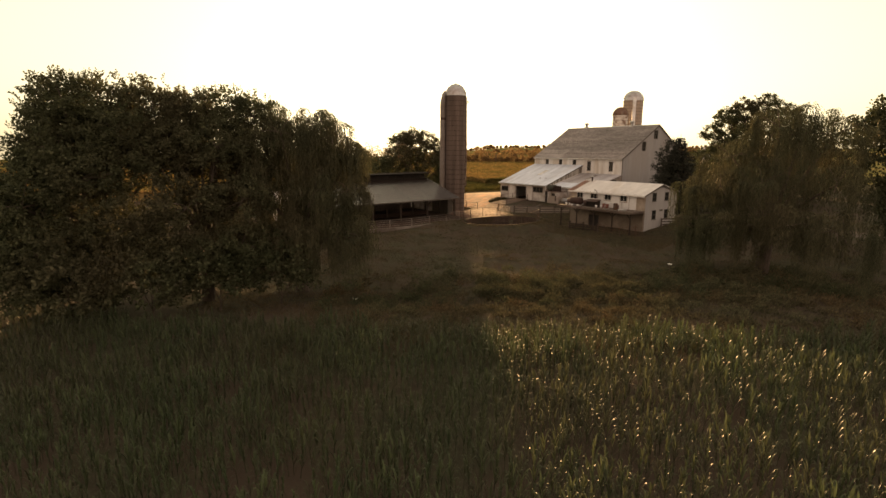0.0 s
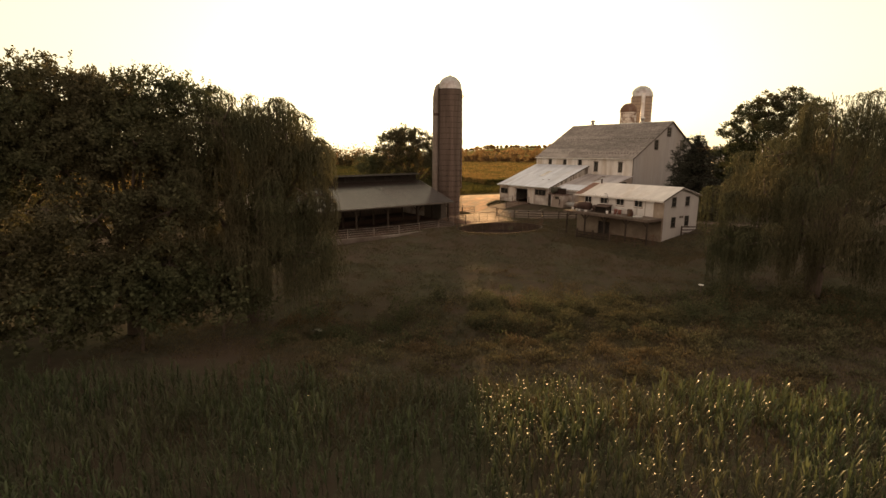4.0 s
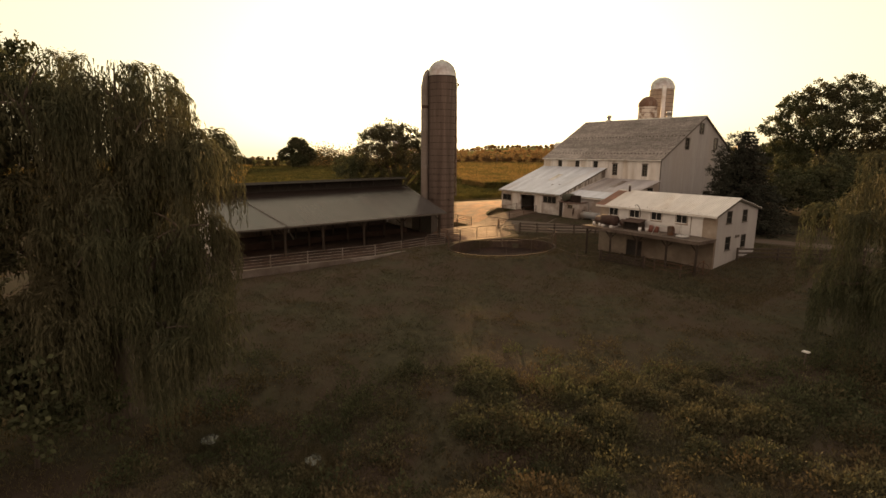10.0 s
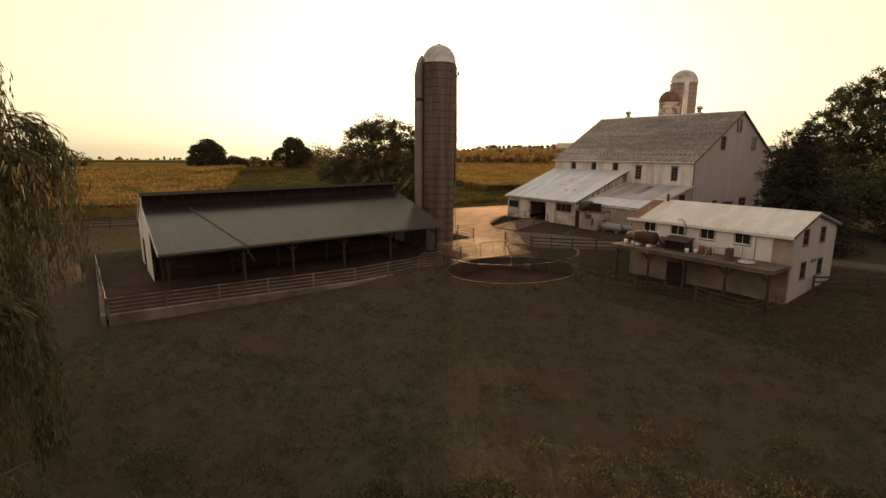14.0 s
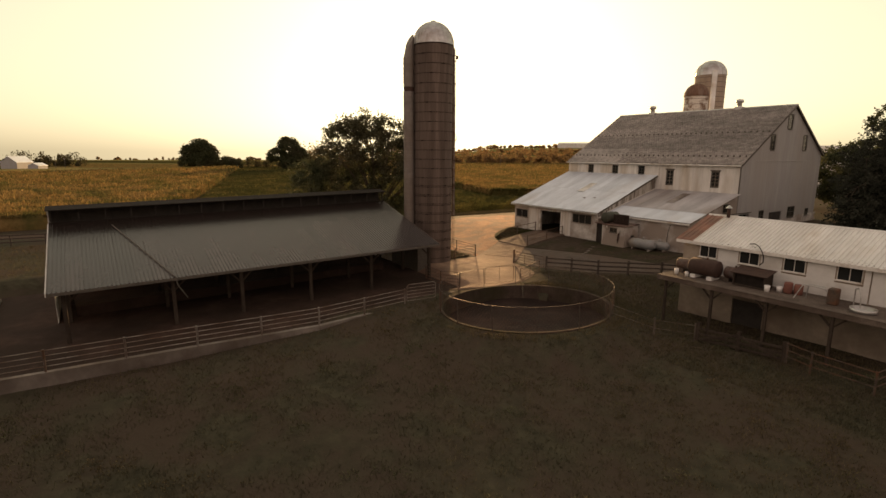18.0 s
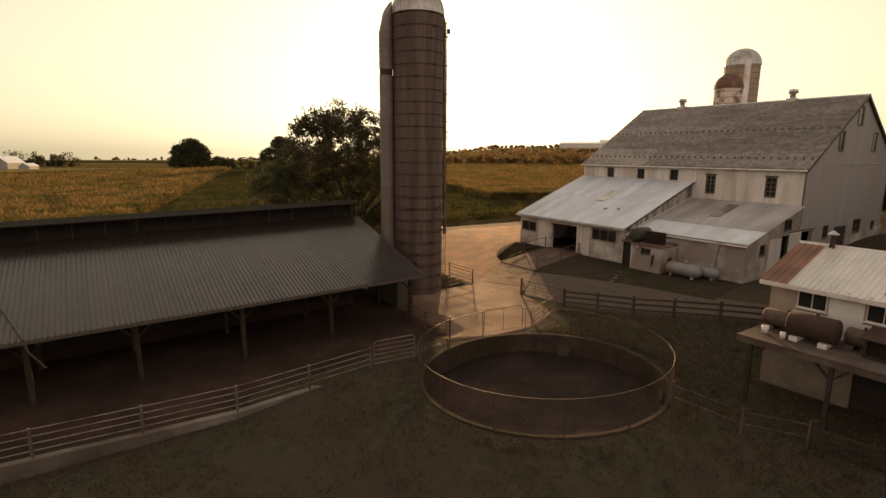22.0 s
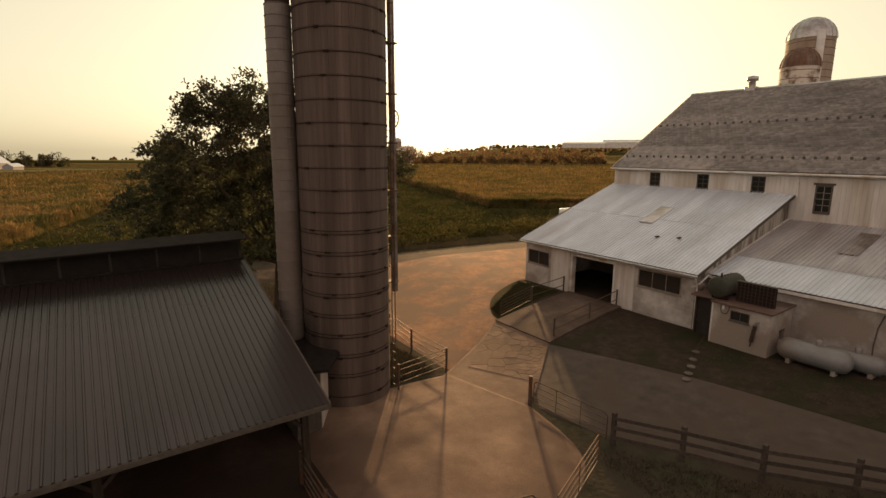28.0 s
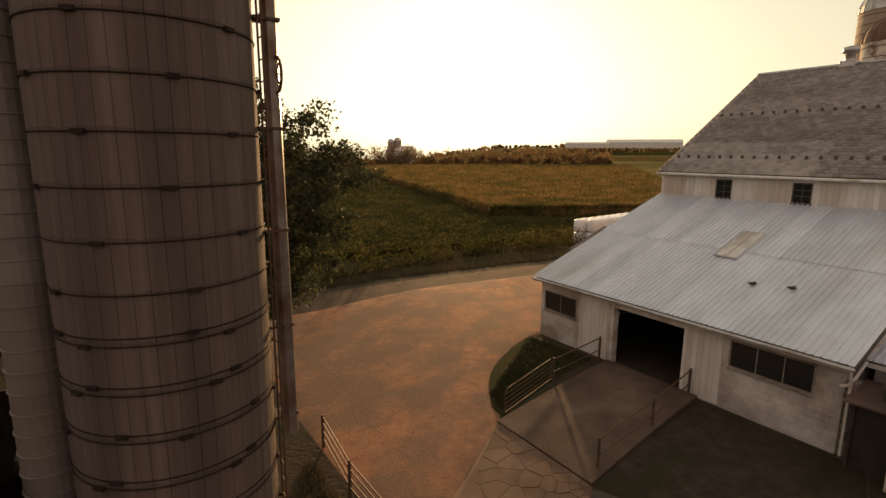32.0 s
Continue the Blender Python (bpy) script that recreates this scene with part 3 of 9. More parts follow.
strip("concrete_apron", [(-4.4, -12.7), (-4.7, -14.0), (-4.8, -16.4), (-4.6, -19.2), (-4.4, -21.4), (-1.0, -21.5), (2, -21.4), (4.4, -21.6)], [(0.1, -11.9), (0.1, -11.9), (2.4, -12.2), (4.3, -12.9), (5.6, -15.6), (5.9, -17.0), (5.3, -19.6)], M_APRON, 0.05, "worn concrete apron stained with dirt", "apron", n=60, across=36)
strip("yard_edge", [(-8.25, -6.8), (-6.5, -9.6), (-4.5, -13.3)], [(-3.7, -6.85), (-1.05, -10.2), (0.25, -12.3)], M_APRON, 0.045, "old dirty concrete round the cracked slab", "yard", n=60, across=40)
strip("flower_bed", [(-3.9, -7.0), (-4.3, -3.4), (-4.5, -0.1)], [(2.7, -5.1), (1.7, -2.5), (0.9, -0.1)], M_SOIL, 0.06, "dark bare garden bed beside the ramp", "bed", n=40, across=30)
strip("lawn_island", [(-13.4, -0.4), (-13.3, -2.2), (-11.4, -5.0), (-9.2, -6.5)], [(-9.3, -0.2), (-9.1, -2.0), (-8.8, -4.2), (-8.3, -6.5)], M_LAWN, 0.05, "small curved patch of lawn at the barn corner", "lawn", n=60, across=30)
strip("gravel_path", [(0.8, -0.1), (1.6, -2.5), (2.6, -5.1)], [(9.8, 1.2), (9.9, -1.2), (10.4, -3.9)], M_SOIL, 0.055, "bare earth along the stable wall", "bed", n=40, across=40)

# ramp to the stable door
def ramp():
    bm = bmesh.new()
    n = 10
    rows = []
    for i in range(n + 1):
        k = i / n
        xl, xr, y = -8.15 - 0.55 * k, -3.75 - 0.75 * k, -6.9 + 6.9 * k
        z = land_at(-6, y) + 0.10 + 0.06 * k
        rows.append([bm.verts.new(p) for p in ((xl, y, z - 0.5), (xl, y, z), (xr, y, z), (xr, y, z - 0.5))])
    for a, b in zip(rows[:-1], rows[1:]):
        for j in range(3):
            bm.faces.new((a[j], a[j + 1], b[j + 1], b[j]))
    bm.faces.new(rows[0][::-1])
    bmesh.ops.recalc_face_normals(bm, faces=bm.faces[:])
    ob = link_mesh("ramp", bm, M_RAMP)
    return tagged(ob, "dirty concrete ramp up to the stable door", "ramp", kind="structure")


ramp()

# ---------------------------------------------------------------- roofs of ribbed sheets
def ribbed_sheet(width, length, rib=0.035, pitch=0.30, thick=0.012):
    """One sheet lying along +x (width) and +y (length), ribs along y."""
    bm = bmesh.new()
    prof = [(0.0, 0.0)]
    x = 0.0
    pitch = width / max(round(width / pitch), 1)
    while x + pitch * 0.9 <= width:
        prof += [(x + 0.02, rib), (x + 0.055, rib), (x + 0.075, 0.0), (x + pitch, 0.0)]
        x += pitch
    if prof[-1][0] < width - 0.01:
        prof.append((width, 0.0))
    rows = [[bm.verts.new((px, y, pz)) for px, pz in prof] for y in (0, length)]
    low = [[bm.verts.new((px, y, -thick)) for px in (0, width)] for y in (0, length)]
    for i in range(len(prof) - 1):
        bm.faces.new((rows[0][i], rows[0][i + 1], rows[1][i + 1], rows[1][i]))
    bm.faces.new((low[0][1], low[0][0], low[1][0], low[1][1]))
    bm.faces.new([low[0][0], low[0][1]] + rows[0][::-1])
    bm.faces.new([low[1][1], low[1][0]] + rows[1])
    bm.faces.new((low[0][0], rows[0][0], rows[1][0], low[1][0]))
    bm.faces.new((low[0][1], low[1][1], rows[1][-1], rows[0][-1]))
    return bm


def sheet_roof(parent, name, origin, along, up, count, width, length, material, overlap=0.0, rib=0.035, pitch=0.30, skip=()):
    """Sheets side by side from origin: along is the eave's direction, up the slope's."""
    ax, uy = Vector(along).normalized(), Vector(up).normalized()
    az = ax.cross(uy).normalized()
    first = None
    for i in range(count):
        if i in skip:
            continue
        p = Vector(origin) + ax * (i * width)
        m = Matrix(((ax.x, uy.x, az.x, p.x), (ax.y, uy.y, az.y, p.y), (ax.z, uy.z, az.z, p.z), (0, 0, 0, 1)))
        if first is None:
            first = part(name, ribbed_sheet(width - 0.004, length, rib, pitch), material, parent)
            first.matrix_basis = m
        else:
            again(first, m=m)
    return first


# ---------------------------------------------------------------- windows
def window_unit(parent, name, w, h, m, panes=(2, 2), edge=0.06, trim=M_TRIM, depth=0.10, glass=M_GLASS, sill=True):
    """A window facing -y in its own space, centred at the origin's bottom middle."""
    bm = bmesh.new()
    for x0, x1, z0, z1 in ((-w / 2 - edge, -w / 2, -edge, h + edge), (w / 2, w / 2 + edge, -edge, h + edge), (-w / 2, w / 2, h, h + edge), (-w / 2, w / 2, -edge, 0)):
        box(bm, x0, -0.03, z0, x1, depth, z1)
    win = part(name, bm, trim, parent)
    win.matrix_basis = m
    nx, nz = panes
    bar_mat = M_DECK if h > 1.4 else trim
    for i in range(1, nx):
        x = -w / 2 + w * i / nx
        part("glazing_bar", bbox(x - 0.016, 0.01, 0, x + 0.016, 0.05, h), bar_mat, win)
    for i in range(1, nz):
        z = h * i / nz
        part("glazing_bar", bbox(-w / 2, 0.012, z - 0.016, w / 2, 0.048, z + 0.016), bar_mat, win)
    for i in range(nx):
        for j in range(nz):
            x0, x1, z0, z1 = -w / 2 + w * i / nx, -w / 2 + w * (i + 1) / nx, h * j / nz, h * (j + 1) / nz
            part("pane", bbox(x0, 0.025, z0, x1, 0.033, z1), glass, win)
    if sill:
        part("sill", bbox(-w / 2 - 0.09, -0.10, -edge - 0.05, w / 2 + 0.09, 0.02, -edge, 0.008), trim, win)
    return win


FACE_FRONT = lambda x, y, z: pose(x, y, z)                    # looks to -y
FACE_EAST = lambda x, y, z: pose(x, y, z, 0, 0, 90)           # looks to +x


def wall_with_holes(name, x0, x1, z0, z1, y0, y1, holes, material, parent, top=None, axis="x", label=""):
    """A wall along x (or y) with through openings; holes (a0, a1, b0, b1). top(a): the height of a sloping head."""
    cuts = sorted({x0, x1} | {c for h in holes for c in h[:2]})
    extra = [x0 + (x1 - x0) * i / 8 for i in range(1, 8)] if top else []
    cuts = sorted(set(cuts) | set(extra))
    bm = bmesh.new()
    for a, b in zip(cuts[:-1], cuts[1:]):
        if b - a < 1e-4:
            continue
        mid = (a + b) / 2
        spans, z = [], z0
        for h in sorted((h for h in holes if h[0] <= mid <= h[1]), key=lambda h: h[2]):
            spans.append((z, h[2]))
            z = h[3]
        ta, tb = (top(a), top(b)) if top else (z1, z1)
        for i, (za, zb) in enumerate(spans + [(z, None)]):
            ua, ub = (zb, zb) if zb is not None else (ta, tb)
            if max(ua, ub) - za < 1e-3:
                continue
            pts = [(a, za), (b, za), (b, max(ub, za + 1e-3)), (a, max(ua, za + 1e-3))]
            q = [bm.verts.new((p, d, r) if axis == "x" else (d, p, r)) for d in (y0, y1) for p, r in pts]
            for f in ((0, 1, 2, 3), (7, 6, 5, 4), (0, 4, 5, 1), (1, 5, 6, 2), (2, 6, 7, 3), (3, 7, 4, 0)):
                bm.faces.new([q[k] for k in f])
    bmesh.ops.remove_doubles(bm, verts=bm.verts[:], dist=1e-4)
    bmesh.ops.recalc_face_normals(bm, faces=bm.faces[:])
    return part(name, bm, material, parent, label)


# ---------------------------------------------------------------- the bank barn
BX0, BX1, BY0, BY1 = -13.3, 9.4, 10.1, 29.4
RIDGE_Y, RIDGE_Z, EAVE_Z = 20.7, 15.15, 8.62
SLOPE = (RIDGE_Z - EAVE_Z) / (RIDGE_Y - (BY0 - 0.25))


def roof_z(y):
    return RIDGE_Z - abs(y - RIDGE_Y) * SLOPE


def build_barn():
    barn = thing("barn", "large whitewashed bank barn with a slate gable roof", "barn")
    small = [(-9.95, -9.2), (-6.15, -5.4), (-2.4, -1.65)]
    tall = [(1.34, 2.06), (6.54, 7.26)]
    holes = [(a, b, 7.32, 8.22) for a, b in small] + [(a, b, 6.32, 7.80) for a, b in tall]
    wall_with_holes("front_wall", BX0, BX1, -0.3, 8.75, BY0, BY0 + 0.3, holes, M_WHITE, barn)
    top = lambda y: roof_z(y) - 0.12
    gh = [(19.35, 20.75, 12.55, 14.0), (15.8, 17.1, 10.2, 11.75), (23.75, 25.1, 10.25, 11.85)]
    lower = [(10.6, 12.9, 0.2, 3.45), (15.1, 16.2, 2.55, 3.65), (17.55, 20.5, 0.6, 3.35), (22.0, 23.9, 2.5, 3.75), (26.8, 27.8, 2.5, 3.3)]
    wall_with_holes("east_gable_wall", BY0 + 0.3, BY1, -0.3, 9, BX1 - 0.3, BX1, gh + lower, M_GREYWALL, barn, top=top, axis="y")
    wall_with_holes("west_gable_wall", BY0 + 0.3, BY1, -0.3, 9, BX0, BX0 + 0.3, [], M_WHITE, barn, top=top, axis="y")
    wall_with_holes("back_wall", BX0 + 0.3, BX1 - 0.3, -0.3, roof_z(BY1) - 0.15, BY1 - 0.3, BY1, [], M_WHITE, barn)
    part("hay_floor", bbox(BX0 + 0.3, BY0 + 0.3, 5.2, BX1 - 0.3, BY1 - 0.3, 5.4), M_SHADE, barn)
    for a, b in small:
        window_unit(barn, "window", b - a, 0.9, FACE_FRONT((a + b) / 2, BY0 + 0.02, 7.32), (2, 3), 0.06, M_TRIM)
    for a, b in tall:
        w = window_unit(barn, "window", b - a, 1.48, FACE_FRONT((a + b) / 2, BY0 + 0.02, 6.32), (2, 4), 0.10, M_TRIM)
        part("hood", bbox(-0.56, -0.10, 1.58, 0.56, 0.04, 1.70, 0.01), M_TRIM, w)
    for a, b, z0, z1 in gh:
        window_unit(barn, "window", b - a - 0.5, z1 - z0, FACE_EAST(BX1 - 0.02, (a + b) / 2, z0), (2, 3), 0.10, M_TRIM)
        part("window_blank", bbox(BX1 - 0.28, a, z0, BX1 - 0.10, b, z1), M_GREYWALL, barn)
    for a, b, z0, z1 in (lower[1], lower[3], lower[4]):
        window_unit(barn, "window", b - a - 0.1, z1 - z0 - 0.1, FACE_EAST(BX1 - 0.02, (a + b) / 2, z0 + 0.05), (2, 2), 0.08, M_TRIM)
    # siding boards of the visible front, one by one
    w = 0.252
    n = int((BX1 - BX0) / w)
    first = {}
    for i in range(n):
        x = BX0 + i * w
        xc = x + w / 2
        spans = [(6.95, 8.66)] if xc < 0.1 else [(5.15, 8.66)]
        for a, b in small:
            if a - 0.1 < xc < b + 0.1:
                spans = [(6.95, 7.24), (8.30, 8.66)]
        for a, b in tall:
            if a - 0.18 < xc < b + 0.18:
                spans = [(5.15, 6.12), (8.05, 8.66)]
        for z0, z1 in spans:
            key = round(z1 - z0, 3)
            if key not in first:
                first[key] = part("board", bbox(0, -0.024, 0, w - 0.012, 0, key, 0.004), M_WHITE, barn)
                first[key].location = (x, BY0, z0)
            else:
                again(first[key], (x, BY0 + random.uniform(-0.003, 0.003), z0))
    # gable siding: two tiers that meet in a drip line
    y = BY0 + 0.02
    bm = bmesh.new()
    while y < BY1 - 0.05:
        y1 = min(y + w - 0.012, BY1)
        yc = (y + y1) / 2
        hit = [h for h in gh if h[0] - 0.05 < yc < h[1] + 0.05]
        low = [h for h in lower if h[0] - 0.12 < yc < h[1] + 0.12]
        zt = roof_z(yc) - 0.18
        spans = [(9.02, hit[0][2] - 0.12), (hit[0][3] + 0.12, zt)] if hit else [(9.02, zt)]
        spans.append((max(land_at(BX1, yc) + 0.9, low[0][3] + 0.12) if low else land_at(BX1, yc) + 0.9, 8.98))
        for a, b in spans:
            if b - a > 0.05:
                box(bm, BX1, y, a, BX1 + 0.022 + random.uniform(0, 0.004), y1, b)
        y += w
    tagged(part("gable_siding", bm, M_GREYWALL, barn, "grey vertical boards"), kind="stuff")
    part("drip_board", bbox(BX1, BY0, 8.94, BX1 + 0.06, BY1, 9.03, 0.01), M_GREYWALL, barn)
    part("corner_board", bbox(BX1 - 0.02, BY0 - 0.03, 2.0, BX1 + 0.03, BY0 + 0.16, 8.66, 0.01), M_TRIM, barn)
    part("corner_board", bbox(BX0 - 0.03, BY0 - 0.03, 2.0, BX0 + 0.14, BY0 + 0.12, 8.66, 0.01), M_WTRIM, barn)
    # stone foot of the gable
    bm = bmesh.new()
    y = BY0
    while y < BY1:
        z = land_at(BX1, y) - 0.2
        while z < land_at(BX1, y) + 0.85:
            l, h = random.uniform(0.35, 0.7), random.uniform(0.2, 0.3)
            if not any(a - 0.1 < y + l / 2 < b + 0.1 and z + h > c for a, b, c, d in lower):
                box(bm, BX1, y, z, BX1 + random.uniform(0.02, 0.05), y + l - 0.02, z + h - 0.02)
            z += h
        y += 0.55
    tagged(part("foundation_stone", bm, M_PLASTER, barn, "whitewashed rubble footing"), kind="stuff")
    # roof: deck, slates in courses, ridge, gutters, snow guards
    for k, (ya, yb) in enumerate(((BY0 - 0.28, RIDGE_Y), (BY1 + 0.28, RIDGE_Y))):
        bm = bmesh.new()
        za = roof_z(ya)
        prism(bm, [(BX0 - 0.2, ya, za - 0.16), (BX0 - 0.2, yb, RIDGE_Z - 0.16), (BX0 - 0.2, yb, RIDGE_Z - 0.03), (BX0 - 0.2, ya, za - 0.03)], (BX1 - BX0 + 0.45, 0, 0))
        part("roof_deck", bm, M_WOODP, barn)
    up = Vector((0, 1, SLOPE)).normalized()
    run = (RIDGE_Y - BY0 + 0.28) * math.hypot(1, SLOPE)
    courses, sw = 46, 0.32
    ch = run / courses
    nrm = Vector((0, -SLOPE, 1)).normalized()
    tmpl = bbox(0, 0, 0.0, sw - 0.008, ch * 1.35, 0.012)
    slate = None
    count = 0
    rest_v, rest_f = [], []
    basebox = np.array([(0, 0, 0), (sw - 0.008, 0, 0), (sw - 0.008, ch * 1.35, 0), (0, ch * 1.35, 0), (0, 0, 0.014), (sw - 0.008, 0, 0.014), (sw - 0.008, ch * 1.35, 0.002), (0, ch * 1.35, 0.002)])
    quads = np.array([(3, 2, 1, 0), (4, 5, 6, 7), (0, 1, 5, 4), (1, 2, 6, 5), (2, 3, 7, 6), (3, 0, 4, 7)])
    for side in (1, -1):
        upv = np.array((0, side * up.y, up.z))
        nv = np.array((0, -side * SLOPE, 1)) / math.hypot(1, SLOPE)
        edge = BY0 - 0.28 if side == 1 else BY1 + 0.28
        rows_n = courses if side == 1 else int((BY1 + 0.28 - RIDGE_Y) * math.hypot(1, SLOPE) / ch)
        for c in range(rows_n):
            x = BX0 - 0.2 - (c % 2) * sw / 2
            while x < BX1 + 0.2:
                p = np.array((x, edge, roof_z(edge))) + upv * (c * ch) + nv * (0.012 + random.uniform(0, 0.008))
                x += sw
                if side == 1 and c < 12 and -13.5 < p[0] < -5.7 and count < 300:
                    m = Matrix(((1, 0, 0, p[0]), (0, up.y, nrm.y, p[1]), (0, up.z, nrm.z, p[2]), (0, 0, 0, 1)))
                    if slate is None:
                        slate = part("slate", tmpl, M_SLATE, barn)
                        slate.matrix_basis = m
                    else:
                        again(slate, m=m)
                    count += 1
                    continue
                w0 = basebox.copy()
                w0[:, 0] = np.clip(w0[:, 0], BX0 - 0.2 - p[0], BX1 + 0.25 - p[0])
                v = p + w0[:, :1] * np.array((1, 0, 0)) + w0[:, 1:2] * upv + w0[:, 2:] * nv
                rest_f.append(quads + 8 * len(rest_v))
                rest_v.append(v)
    tagged(sheet_mesh("slate_course", np.concatenate(rest_v), np.concatenate(rest_f), M_SLATE, barn), "weathered grey slates in even courses", kind="stuff")
    bm = bmesh.new()
    prism(bm, [(BX0 - 0.22, RIDGE_Y - 0.16, RIDGE_Z - 0.04), (BX0 - 0.22, RIDGE_Y, RIDGE_Z + 0.09), (BX0 - 0.22, RIDGE_Y + 0.16, RIDGE_Z - 0.04)], (BX1 - BX0 + 0.5, 0, 0))
    part("ridge_cap", bm, M_GALV, barn)
    guard = None
    for row, d in ((0, 1.5), (1, 6.6)):
        k = 0
        x = BX0 + 0.3
        while x < BX1:
            yy = BY0 - 0.28 + d * up.y
            loc = (x, yy, roof_z(yy) + 0.03)
            if guard is None:
                bm = bmesh.new()
                box(bm, -0.03, -0.02, 0, 0.03, 0.2, 0.02)
                prism(bm, [(-0.08, 0, 0), (0.08, 0, 0), (0.08, 0.0, 0.15), (0, 0, 0.20), (-0.08, 0, 0.15)], (0, 0.03, 0))
                guard = part("snow_guard", bm, M_TRIM, barn)
                guard.location = loc
            else:
                again(guard, loc)
            x += 0.62
    bm = bmesh.new()
    tube(bm, (BX0 - 0.2, BY0 - 0.38, 8.50), (BX1 + 0.2, BY0 - 0.38, 8.50), 0.07, 0.07, 8)
    part("gutter", bm, M_WTRIM, barn)
    for x in (0.35,):
        bm = bmesh.new()
        pipe(bm, [(x, BY0 - 0.38, 8.48), (x, BY0 - 0.10, 8.1), (x, BY0 - 0.10, 7.1)], 0.045)
        part("downpipe", bm, M_WTRIM, barn)
    for ya, yb in ((BY0 - 0.28, RIDGE_Y), (BY1 + 0.28, RIDGE_Y)):
        bm = bmesh.new()
        prism(bm, [(BX1 + 0.20, ya, roof_z(ya) - 0.22), (BX1 + 0.20, yb, RIDGE_Z - 0.22), (BX1 + 0.20, yb, RIDGE_Z - 0.02), (BX1 + 0.20, ya, roof_z(ya) - 0.02)], (0.05, 0, 0))
        part("barge_board", bm, M_TRIM, barn)
    # near-black sheet across the opening, coloured for the shade within
    part("barn_door", bbox(BX1 - 0.12, 17.6, 0.6, BX1 - 0.06, 20.45, 3.32), M_SHADE, barn)
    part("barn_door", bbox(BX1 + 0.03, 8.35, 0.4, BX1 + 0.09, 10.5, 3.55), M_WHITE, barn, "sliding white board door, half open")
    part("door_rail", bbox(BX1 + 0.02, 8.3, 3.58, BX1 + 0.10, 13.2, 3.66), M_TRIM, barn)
    # added sheet set back in the gable opening, coloured as shade
    part("shade_lining", bbox(BX1 - 0.9, 10.5, 0.1, BX1 - 0.85, 13.0, 3.5), M_SHADE, barn)
    # two round ventilators on the ridge
    for x in (-8.25, 3.35):
        v = thing("roof_ventilator", "round galvanised ventilator on the barn ridge", "ventilator", pose(x, RIDGE_Y, RIDGE_Z), group="barn ridge ventilators")
        part("base", bbox(-0.42, -0.42, -0.2, 0.42, 0.42, 0.18, 0.03), M_GALV, v)
        bm = bmesh.new()
        lathe(bm, [(0.30, 0.18), (0.26, 0.62), (0.44, 0.66), (0.44, 0.98), (0.30, 1.02), (0.0, 1.10)], 16)
        part("drum", bm, M_GALV, v, smooth=True)
    return barn


build_barn()

